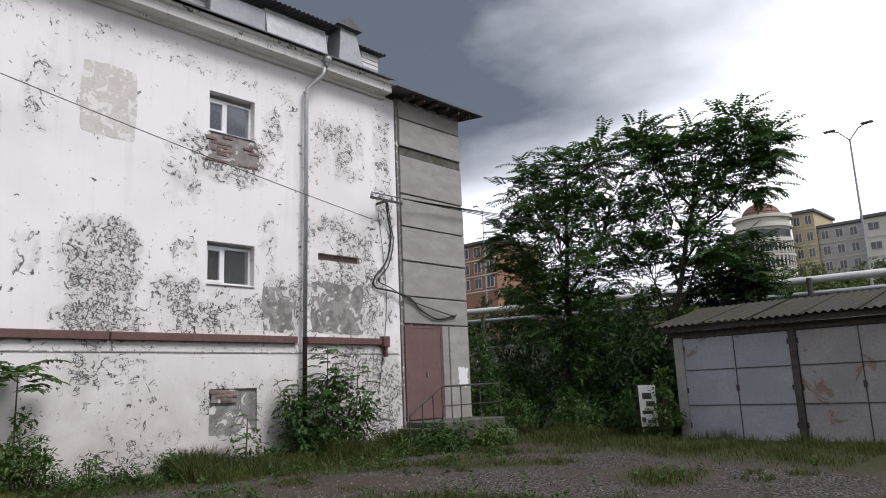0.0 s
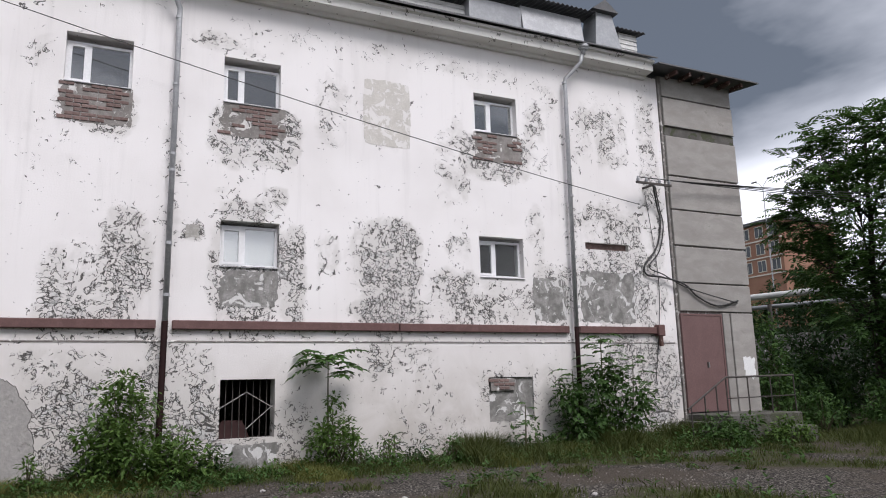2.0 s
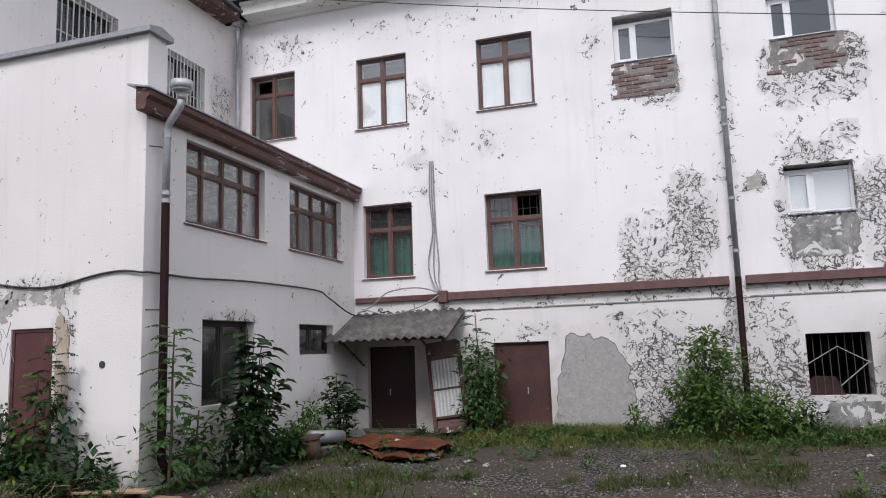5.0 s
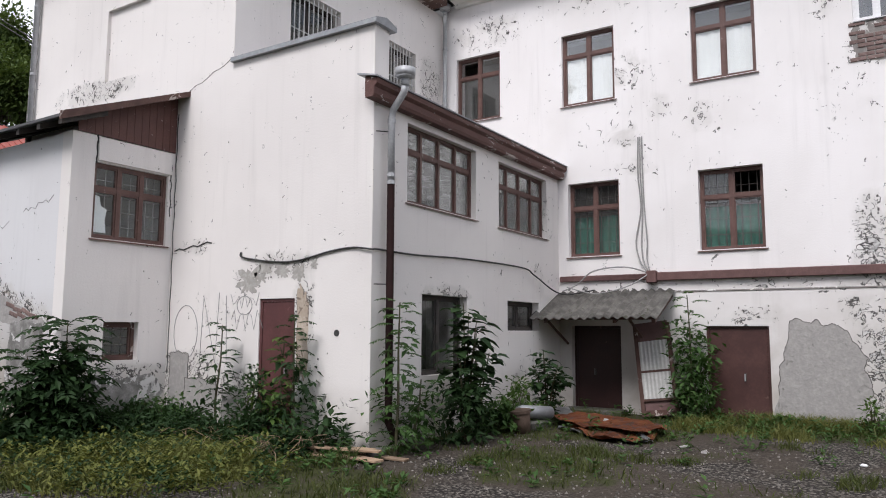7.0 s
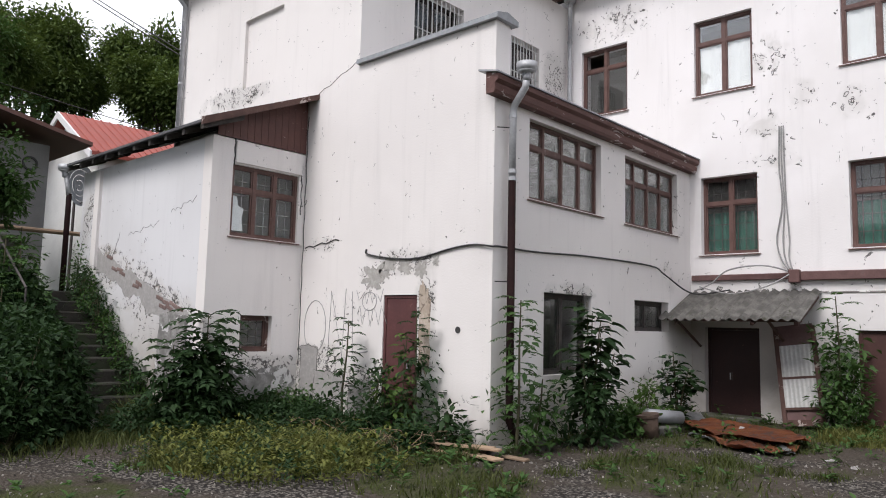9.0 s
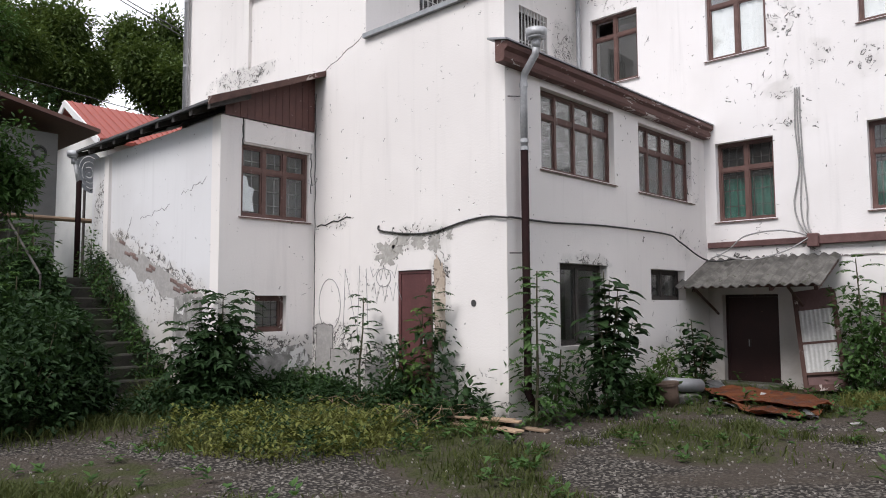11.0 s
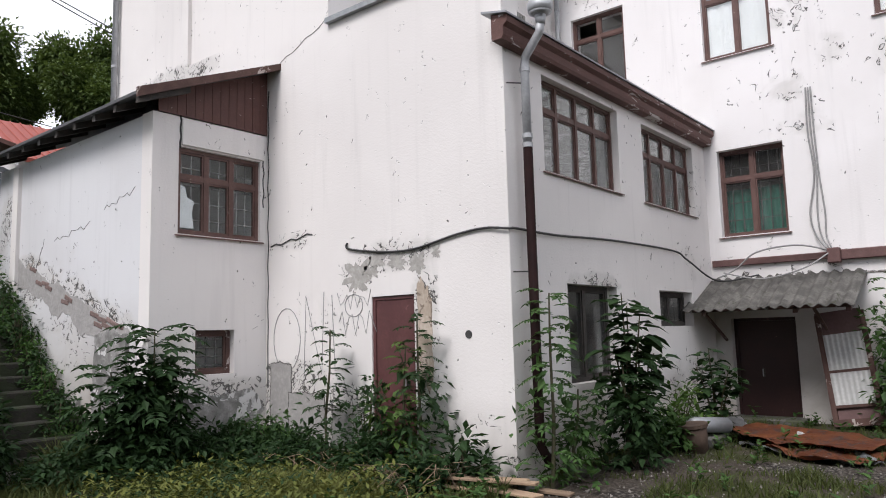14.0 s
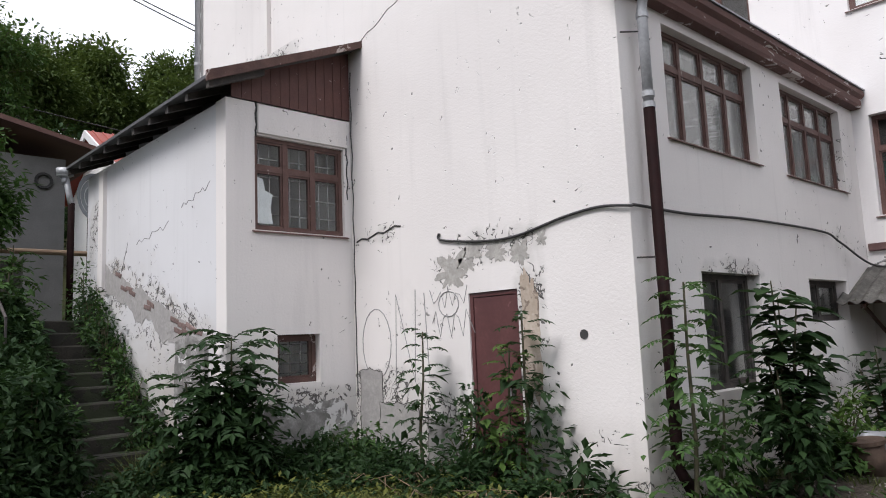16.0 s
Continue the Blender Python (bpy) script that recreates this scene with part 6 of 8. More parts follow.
def branching(bm, r, start, d, length, radius, depth, tips, spread=0.6, upward=0.25):
    """Limbs that fork; their ends are put into tips."""
    pts, p, dd = [start], start.copy(), d.normalized()
    for i in range(4):
        dd = (dd + Vector((r.uniform(-0.18, 0.18), r.uniform(-0.18, 0.18), upward * 0.25))).normalized()
        p = p + dd * (length / 4)
        pts.append(p.copy())
    tube(bm, pts, radius, 6 if radius > 0.03 else 4, radius * 0.62)
    if depth == 0:
        tips.append((p, dd))
        return
    tips.append((pts[3], dd))
    for k in range(r.choice((2, 3))):
        nd = (dd + Vector((r.uniform(-1, 1), r.uniform(-1, 1), r.uniform(-0.2, 0.7))) * spread).normalized()
        branching(bm, r, pts[-1 - (k % 2)], nd, length * r.uniform(0.62, 0.85), radius * 0.62, depth - 1, tips, spread, upward)


def big_tree(name, label, base, height, d0, radius, depth, seed, leaf, style, size, per_tip, spread=0.62, clear=0.3, group=""):
    """A tree with forking limbs, and compound leaves or leaf clumps on every twig."""
    r = random.Random(seed)
    t = thing(name, label, "tree", pose(*base), group)
    bm, tips = bmesh.new(), []
    branching(bm, r, Vector((0, 0, -0.1)), Vector(d0), height * clear, radius, depth, tips, spread)
    part("trunk", bm, M["bark"], t, smooth=True)
    lv = Leaves(seed + 1)
    for p, d in tips:
        if p.z < height * 0.12:
            continue
        if style == "pinnate":
            for k in range(per_tip):
                a = r.uniform(0, 2 * math.pi)
                e = Vector((math.cos(a), math.sin(a), r.uniform(0.0, 0.9))) + d * 0.5
                lv.pinnate(p - d * r.uniform(0, 0.5), e, size * r.uniform(0.7, 1.2), 9, size * 0.26, r.uniform(0.4, 1.1))
        else:
            lv.clump(p, size * 3.2 * r.uniform(0.7, 1.2), per_tip, size)
    lv.make("crown", M[leaf], t)
    return t


def sapling(label, base, height, seed, leaf="leaf", leaves=14, size=0.55, lean=(0, 0), low=0.25, bushy=0, group=""):
    """A young tree of heaven: a thin stem with long compound leaves, thickest at the head."""
    r = random.Random(seed)
    t = thing("sapling", label, "sapling", pose(base[0], base[1], ground_z(base[0], base[1]) - 0.03), group)
    top = Vector((lean[0], lean[1], height))
    pts = [Vector((0, 0, 0)), top * 0.35 + Vector((r.uniform(-0.04, 0.04), r.uniform(-0.04, 0.04), 0)), top * 0.7, top]
    part("stem", tubed(pts, 0.022, 6, 0.008), M["stem"], t)
    lv = Leaves(seed + 3)
    for i in range(leaves):
        f = low + (1 - low) * (i / max(1, leaves - 1)) ** 0.8
        p = top * f
        a = i * 2.4 + r.uniform(-0.3, 0.3)
        rise = 0.15 + 0.75 * max(0, f - 0.6)
        lv.pinnate(p, Vector((math.cos(a), math.sin(a), rise)), size * r.uniform(0.75, 1.15) * (1.1 - 0.3 * f), 9, size * 0.27, r.uniform(0.5, 1.0))
    if bushy:
        for _ in range(bushy):
            f = r.uniform(0.05, 0.75)
            lv.clump(top * f + Vector((r.uniform(-0.28, 0.28), r.uniform(-0.28, 0.28), 0)), 0.22, 16, 0.13)
    lv.make("foliage", M[leaf], t)
    return t


def broad_plant(label, base, height, spread, seed, leaf="leafdark", tiers=9, size=0.26, group=""):
    """A young mulberry-like tree: several stems with drooping broad leaves, the largest at the head."""
    r = random.Random(seed)
    t = thing("young_tree", label, "sapling", pose(base[0], base[1], ground_z(base[0], base[1]) - 0.03), group)
    bm, lv = bmesh.new(), Leaves(seed + 5)
    for k in range(5):
        a = k * 1.257 + r.uniform(-0.3, 0.3)
        reach = spread * (0.25 if k == 0 else r.uniform(0.5, 1.0))
        top = Vector((reach * math.cos(a), reach * math.sin(a), height * (1.0 if k == 0 else r.uniform(0.6, 0.95))))
        tube(bm, [Vector((0, 0, 0)), top * 0.5 + Vector((0, 0, 0.12 * height)), top], 0.018, 6, 0.006)
        for i in range(tiers):
            f = 0.18 + 0.82 * (i + r.random()) / tiers
            p = top * f + Vector((0, 0, 0.24 * height * f * (1 - f)))
            for _ in range(4):
                b = r.uniform(0, 2 * math.pi)
                d = Vector((math.cos(b), math.sin(b), r.uniform(-0.25, 0.35))).normalized()
                q = p + d * r.uniform(0.04, 0.16)
                sz = size * r.uniform(0.6, 1.25) * (0.65 + 0.45 * f)
                lv.broad(q, d, Vector((r.uniform(-0.2, 0.2), r.uniform(-0.2, 0.2), 1)).normalized(), sz, sz * 0.72)
    part("stem", bm, M["stem"], t)
    lv.make("foliage", M[leaf], t)
    return t


def shrub(label, base, rx, ry, h, seed, leaf="leafdark", count=60, size=0.11, per=18, name="shrub", group=""):
    """A leafy shrub: stems from one root, with leaf clumps towards their ends and an uneven outline."""
    r = random.Random(seed)
    t = thing(name, label, "shrub", pose(base[0], base[1], ground_z(base[0], base[1]) - 0.03), group)
    bm, lv = bmesh.new(), Leaves(seed + 9)
    for i in range(count):
        a, q = r.uniform(0, 2 * math.pi), r.random() ** 0.6
        z = h * (1 - 0.55 * q * q) * r.uniform(0.25, 1.0)
        e = Vector((rx * q * math.cos(a), ry * q * math.sin(a), z))
        if i < 22:
            tube(bm, [Vector((e.x * 0.1, e.y * 0.1, 0)), e * 0.55 + Vector((0, 0, 0.1 * h)), e], 0.012, 4, 0.004)
        lv.clump(e, 0.10 + 0.10 * min(rx, ry), per, size)
    part("stem", bm, M["stem"], t)
    lv.make("foliage", M[leaf], t)
    return t


def crown_tree(name, label, base, top, radius, blobs, seed, leaf, style, size, twigs, per, low=0.15, group=""):
    """A tree whose limbs reach out to the given boughs (x, y, z, reach), each filled with twigs and leaves. Boughs are in the world."""
    r = random.Random(seed)
    base = Vector(base)
    t = thing(name, label, "tree", pose(*base), group)
    bm, lv = bmesh.new(), Leaves(seed + 1)
    top = Vector(top) - base
    n = 10
    axis = [Vector((top.x * (i / n) ** 1.3 + 0.06 * math.sin(i * 1.9 + seed), top.y * i / n + 0.06 * math.cos(i * 1.3 + seed), top.z * i / n - (0.1 if i == 0 else 0))) for i in range(n + 1)]
    tube(bm, axis, radius, 9, radius * 0.25)
    for bx, by, bz, reach in blobs:
        c = Vector((bx, by, bz)) - base
        k = max(1, min(n - 1, int(n * (low + 0.75 * max(0.0, (c.z - reach - 0.5)) / max(top.z, 0.1)))))
        s0 = axis[k]
        mid = s0.lerp(c, 0.5) + Vector((0, 0, -0.12 * (c - s0).length))
        tube(bm, [s0, s0.lerp(mid, 0.6), mid, mid.lerp(c, 0.5), c], radius * 0.36, 6, radius * 0.10)
        for _ in range(twigs):
            d = Vector((r.gauss(0, 1), r.gauss(0, 1), r.gauss(0.15, 0.85))).normalized()
            e = c + d * (reach * r.uniform(0.35, 1.0))
            w = mid.lerp(c, r.uniform(0.3, 1.0))
            tube(bm, [w, w.lerp(e, 0.55) + Vector((0, 0, 0.05)), e], radius * 0.09, 4, radius * 0.03)
            if style == "pinnate":
                for _k in range(per):
                    a = r.uniform(0, 2 * math.pi)
                    g = Vector((math.cos(a), math.sin(a), r.uniform(-0.1, 0.8))) + d * 0.6
                    lv.pinnate(e - (e - w) * r.uniform(0, 0.35), g, size * r.uniform(0.7, 1.2), 9, size * 0.26, r.uniform(0.3, 1.0))
            else:
                lv.clump(e, reach * 0.34, per, size)
    part("trunk", bm, M["bark"], t, smooth=True)
    lv.make("crown", M[leaf], t)
    return t


# trees beside the garages
crown_tree("tree", "broad tree of heaven with dense feathery leaves", (-14.2, 20.6, 0), (-14.0, 21.0, 8.6), 0.15,
           [(-15.4, 21, 8.3, 1.2), (-13.2, 21, 8.7, 1.3), (-16.3, 21, 6.6, 1.1), (-14.2, 20.6, 6.6, 1.5), (-12.3, 20.8, 6.8, 1.2), (-15.4, 20.6, 4.8, 1.5), (-12.8, 20.4, 4.8, 1.5), (-14.1, 20.3, 3.4, 1.4)], 14, "leaf", "pinnate", 0.78, 34, 5)
crown_tree("tree", "slender tree of heaven with an open crown", (-11.2, 21.0, 0), (-9.3, 21.5, 8.2), 0.13,
           [(-10.9, 21.5, 8.2, 0.9), (-9.5, 21.4, 8.2, 1.0), (-8.2, 21.5, 8.8, 0.8), (-7.9, 21.5, 7.3, 0.7), (-8.9, 21.3, 6.9, 1.1), (-10.7, 21.2, 6.5, 1.2), (-9.5, 21.2, 5.4, 1.1), (-11.2, 21.0, 4.9, 1.3), (-9.4, 23.4, 4.4, 1.2), (-7.4, 21.5, 8.0, 0.5), (-11.2, 21.4, 9.1, 0.6)], 23, "leaf", "pinnate", 0.75, 26, 4)
crown_tree("tree", "small leafy tree behind the garage roof", (-9.8, 23.4, 0), (-9.4, 23.6, 4.6), 0.09, [(-9.2, 23.4, 5.0, 1.2), (-10.6, 23.2, 4.4, 1.2), (-9.0, 23.6, 4.0, 0.9)], 31, "leafdark", "pinnate", 0.75, 30, 5)
rr = random.Random(77)
for i in range(15):
    x, y = rr.uniform(-17.0, -9.3), rr.uniform(18.6, 21.5)
    shrub("dark overgrown shrub in the thicket", (x, y), 1.2, 1.0, rr.uniform(2.0, 4.6), 200 + i, "leafdark" if i % 3 else "leaf", 80, 0.17, 22, group="thicket beside the garages")
for i in range(8):
    x = -14.2 + i * 0.72
    shrub("low shrub at the edge of the thicket", (x, rr.uniform(17.0, 18.2)), 0.6, 0.5, rr.uniform(0.7, 1.5), 260 + i, "leaf", 46, 0.11, 16, group="thicket beside the garages")
shrub("ivy-like shrub at the tower corner", (-13.9, 15.9), 0.5, 0.5, 3.2, 290, "leaf", 90, 0.12, 18)
shrub("bright leafy shrub at the garage post", (-8.9, 16.7), 0.35, 0.3, 1.9, 291, "leaflight", 40, 0.10, 12)
for i in range(5):
    shrub("dark far thicket behind the garages", (-22 + i * 3.2, 25.0 + (i % 2)), 2.2, 1.5, 3.6 + (i % 3) * 0.7, 300 + i, "leafdark", 90, 0.26, 22, group="thicket behind the heating pipe")

for i in range(4):
    shrub("dark wood below the brick building", (-35 + i * 3.6, 37.0 + (i % 2) * 2), 2.8, 2.0, 6.4 + 0.5 * (i % 3), 310 + i, "leafdark", 120, 0.34, 24, group="wood below the brick building")

# saplings and shrubs along the front wall
sapling("dense young tree of heaven covering the drainpipe", (-13.05, 9.9), 2.35, 41, "leaf", 38, 0.55, (0, 0.05), 0.12, 80)
sapling("leafy young tree of heaven beside the drainpipe", (-13.2, 9.35), 1.7, 42, "leaf", 22, 0.5, (0.05, -0.1), 0.15, 50)
sapling("young tree of heaven beside the drainpipe foot", (-12.9, 10.5), 1.9, 43, "leaf", 22, 0.5, (0.0, 0.15), 0.15, 50)
sapling("palm-like sapling with a tuft of long leaves", (-13.15, 4.05), 2.0, 44, "leaf", 13, 0.80, (0, 0.0), 0.80, 0)
shrub("light green shrub round the sapling", (-13.05, 4.15), 0.46, 0.42, 1.3, 45, "leaflight", 80, 0.10, 16)
shrub("light green shrub at the drainpipe foot", (-13.05, 0.75), 0.6, 0.62, 1.75, 46, "leaflight", 120, 0.11, 20)
shrub("low light shrub against the wall", (-12.95, 1.55), 0.5, 0.55, 0.85, 47, "leaflight", 70, 0.10, 18)
sapling("tall climbing sapling beside the cellar door", (-13.2, -3.08), 2.2, 48, "leaf", 22, 0.38, (0, -0.1), 0.12, 44)
shrub("leafy shrub beside the leaning panel", (-13.1, -3.08), 0.30, 0.32, 1.25, 49, "leaf", 46, 0.10, 16)
sapling("thin sapling before the walled-up window", (-13.1, 8.05), 1.0, 50, "leaf", 10, 0.35, (0, 0), 0.2, 4)
sapling("small weed against the wall", (-13.3, 5.35), 0.55, 51, "leafdark", 7, 0.25, (0, 0), 0.4, 0)
shrub("shrub at the foot of the tower steps", (-12.3, 12.0), 0.4, 0.7, 0.7, 52, "leaf", 40, 0.09, 14)
rr = random.Random(515)
for i in range(22):
    y = -1.7 + 14.0 * (i + rr.random()) / 22
    shrub("small weeds sprouting at the foot of the wall", (-13.35 + 0.5 * rr.random(), y), 0.2 + 0.15 * rr.random(), 0.25, rr.uniform(0.22, 0.6), 540 + i, ("leaf", "leaflight", "leafdark")[i % 3], 22, 0.08, 12, group="weeds at the foot of the front wall")
shrub("rank weeds before the tower landing", (-12.05, 12.6), 0.4, 0.8, 0.75, 570, "leaf", 70, 0.10, 16)
shrub("rank weeds beside the tower steps", (-11.9, 13.9), 0.35, 0.6, 0.6, 571, "leaflight", 50, 0.10, 16)
# along the wing
sapling("sapling growing round the maroon drainpipe", (-7.72, -5.44), 1.95, 53, "leaf", 40, 0.34, (-0.03, 0.03), 0.08, 8)
sapling("slim sapling at the corner of the wing", (-8.1, -5.38), 0.95, 54, "leaf", 16, 0.3, (-0.1, 0.0), 0.15, 10)
broad_plant("dark broad-leaved young tree before the low window", (-9.1, -5.22), 1.95, 0.27, 55, "leafdark", 11, 0.22)
broad_plant("dark broad-leaved young tree beside the low window", (-9.45, -5.25), 1.35, 0.28, 56, "leafdark", 9, 0.18)
sapling("feathery sapling under the broad leaves", (-9.0, -5.2), 1.15, 561, "leafdark", 20, 0.42, (0.1, 0.0), 0.15, 30)
broad_plant("dark round broad-leaved shrub before the cellar window", (-11.75, -5.2), 1.25, 0.34, 57, "leafdark", 11, 0.18)
shrub("yellowing shrub beside the wing wall", (-10.75, -5.3), 0.5, 0.3, 0.8, 58, "leaflight", 40, 0.10, 14)
shrub("low shrub at the foot of the wing wall", (-10.2, -5.3), 0.4, 0.3, 0.5, 59, "leaf", 40, 0.11, 14)
sapling("upright weed beside the gable door", (-7.35, -6.85), 1.75, 60, "leafdark", 30, 0.30, (0.0, 0.0), 0.1, 16)
sapling("upright weed before the gable door", (-7.3, -7.08), 1.45, 61, "leaflight", 22, 0.28, (0.0, 0.1), 0.1, 10)
sapling("dark upright weed on the other side of the gable door", (-7.3, -8.25), 1.65, 62, "leafdark", 22, 0.30, (0.0, 0.05), 0.2, 8)
shrub("dark shrub before the gable door", (-7.25, -7.55), 0.35, 0.32, 1.05, 63, "leafdark", 46, 0.09, 16)
shrub("low weeds at the gable corner", (-7.35, -6.25), 0.25, 0.3, 0.55, 64, "leafdark", 26, 0.14, 10)
for i in range(7):
    shrub("low dark weeds along the gable wall", (-7.2 + 0.25 * (i % 2), -8.6 - 0.3 * i), 0.4, 0.35, 0.45 + 0.1 * (i % 3), 70 + i, "leafdark" if i % 2 else "leaf", 34, 0.09, 14, group="weeds along the gable wall")
for i, (x, y, rx, h) in enumerate(((-6.75, -8.5, 0.45, 0.75), (-6.6, -9.1, 0.5, 0.8), (-6.4, -9.6, 0.45, 0.7), (-7.2, -8.75, 0.3, 1.0), (-6.9, -7.9, 0.3, 0.6), (-7.35, -9.4, 0.25, 0.9))):
    shrub("dark weedy shrub at the foot of the gable", (x, y), rx, rx * 0.8, h * 0.65, 640 + i, "leafdark", 46, 0.085, 16, group="weeds along the gable wall")
sapling("feathery sapling before the annex window", (-5.75, -9.45), 1.70, 80, "leafdark", 40, 0.62, (0, 0), 0.2, 110)
sapling("feathery sapling leaning to the stairs", (-5.55, -9.75), 1.25, 81, "leafdark", 24, 0.55, (0.2, 0.1), 0.2, 50)
shrub("dark shrub at the annex corner", (-5.75, -9.7), 0.6, 0.5, 0.95, 82, "leafdark", 60, 0.12, 16)
shrub("dark shrub under the annex window", (-6.8, -9.45), 0.6, 0.35, 0.7, 83, "leafdark", 46, 0.10, 14)
for i, (x, y, rx, h) in enumerate(((-3.75, -11.0, 0.75, 1.75), (-2.9, -11.3, 0.9, 1.9), (-2.0, -11.0, 0.9, 1.75), (-1.0, -11.6, 1.0, 1.9), (-4.0, -12.2, 0.6, 1.2), (0.2, -11.5, 1.0, 1.7), (-3.2, -12.6, 0.9, 1.3), (-1.6, -13.0, 1.2, 1.3), (-4.15, -10.45, 0.45, 1.45), (-3.6, -10.2, 0.6, 1.6), (-4.3, -11.5, 0.4, 1.35), (-2.6, -10.2, 0.7, 1.5), (-1.3, -10.4, 0.8, 1.5), (0.8, -10.6, 0.9, 1.5), (-4.6, -12.4, 0.35, 1.0), (-3.3, -9.7, 0.5, 1.1), (-2.3, -9.5, 0.6, 1.1), (-4.5, -13.3, 0.4, 1.0))):
    shrub("big dark green shrub on the bank beside the stairs", (x, y), rx, rx * 0.8, h, 90 + i, "leafdark", 110, 0.12, 20, group="shrubs on the bank")
for i in range(6):
    sapling("feathery sapling on the bank", (-4.1 - 0.25 * (i % 2) - 0.1 * i, -12.9 - 0.35 * i), 0.9 + 0.15 * (i % 3), 110 + i, "leaf", 12, 0.42, (0, 0), 0.2, 6, group="saplings on the bank")
for i in range(9):
    shrub("weeds sprouting on the garden stairs", (-5.6 + 1.2 * rr.random() ** 2.2 if i % 2 else -4.6 + 0.3 * rr.random(), -11.3 - 0.21 * i), 0.22, 0.2, 0.45 + 0.3 * rr.random(), 700 + i, "leafdark" if i % 3 else "leaf", 22, 0.09, 12, group="weeds on the stairs")
for i in range(8):
    shrub("dark shrub overhanging the garden stairs", (-4.32 + 0.12 * math.sin(i * 2.1), -10.75 - 0.42 * i), 0.42, 0.36, 0.95 + 0.2 * math.sin(i * 1.7), 720 + i, "leafdark", 60, 0.10, 18, group="shrubs over the stairs")
for i in range(9):
    shrub("dark weeds at the annex wall on the stairs", (-5.72, -11.5 - 0.33 * i), 0.24, 0.28, 0.55 + 0.12 * (i % 3) + 0.02 * i, 740 + i, "leafdark" if i % 2 else "leaf", 34, 0.08, 14, group="weeds at the annex wall")
for i, (x, y, rx, h) in enumerate(((-6.3, -9.1, 0.5, 0.75), (-6.9, -8.35, 0.4, 0.65), (-5.1, -10.0, 0.55, 0.7), (-5.6, -9.2, 0.5, 0.6), (-6.95, -7.2, 0.35, 0.7), (-7.0, -6.5, 0.3, 0.5))):
    shrub("low dark undergrowth before the gable and the annex", (x, y), rx, rx * 0.8, h * 0.68, 760 + i, "leafdark", 60, 0.09, 18, group="weeds along the gable wall")
# leaning tree on the terrace
crown_tree("tree", "leaning fruit tree with a dense low crown", (-4.2, -14.95, 1.95), (-3.3, -15.2, 4.6), 0.15,
           [(-4.0, -15.0, 4.7, 0.75), (-3.5, -15.2, 5.4, 0.7), (-3.4, -15.0, 4.0, 0.7), (-4.5, -15.1, 4.1, 0.55), (-4.7, -15.1, 3.65, 0.45), (-3.9, -14.8, 3.6, 0.5), (-2.6, -15.2, 4.8, 0.8), (-2.4, -15.4, 3.9, 0.8)], 121, "leaf", "clump", 0.13, 34, 34)
crown_tree("tree", "tall dark tree behind the grey house", (-3.6, -30, 3), (-3.6, -30, 11.5), 0.3,
           [(-5.0, -28, 11.2, 1.7), (-3.2, -28.5, 12.8, 2.0), (-6.2, -28.5, 9.8, 1.3), (-7.5, -28, 11.4, 1.3), (-6.0, -28.3, 12.6, 1.4), (-7.3, -28, 9.4, 1.3), (-3.0, -28, 9.8, 1.9), (-1.0, -29, 12.0, 2.2), (0.8, -29, 10.4, 2.2), (-1.5, -28.5, 14.0, 1.6)], 141, "leaf", "clump", 0.20, 30, 46)
rr = random.Random(8)
proto = None
for i in range(4):
    big_tree("tree", "broadleaf tree on the wooded hill", (-22 + i * 4.6, -46 - (i % 2) * 4, ground_z(0, -46) - 0.5), 12.5, (rr.uniform(-0.1, 0.1), 0, 1), 0.25, 6, 151 + i, "leaffar", "clump", 0.32, 36, 0.68, 0.25, group="trees on the wooded hill")
protos = [o for o in bpy.data.objects if o.get("group") == "trees on the wooded hill" and o.parent is None]
for i in range(34):
    x, y = -62 + (i % 17) * 4.6 + rr.uniform(-1.5, 1.5), -53 - (i // 17) * 9 + rr.uniform(-2, 2)
    copy_thing(protos[i % len(protos)], pose(x, y, ground_z(x, y) - 0.5, 0, 0, rr.uniform(0, 360)) @ Matrix.Diagonal((1, 1, rr.uniform(0.7, 1.25), 1)))
for i in range(16):
    x, y = -44 + i * 3.6 + rr.uniform(-1, 1), -36 + rr.uniform(-2.5, 2)
    shrub("dark undergrowth at the foot of the hill", (x, y), 2.6, 1.8, rr.uniform(4.5, 6.5), 400 + i, "leafdark", 100, 0.33, 24, group="undergrowth at the foot of the hill")
# woods below the far buildings
for i in range(26):
    x, y = -100 + i * 4.2 + rr.uniform(-1.5, 1.5), rr.uniform(62, 120)
    if x < -95 or x > 6:
        continue
    shrub("green clump of trees on the far slope", (x, y), 3.6, 2.6, rr.uniform(3.0, 6.5), 430 + i, "leaffar", 80, 0.55, 18, group="woods on the far slope")

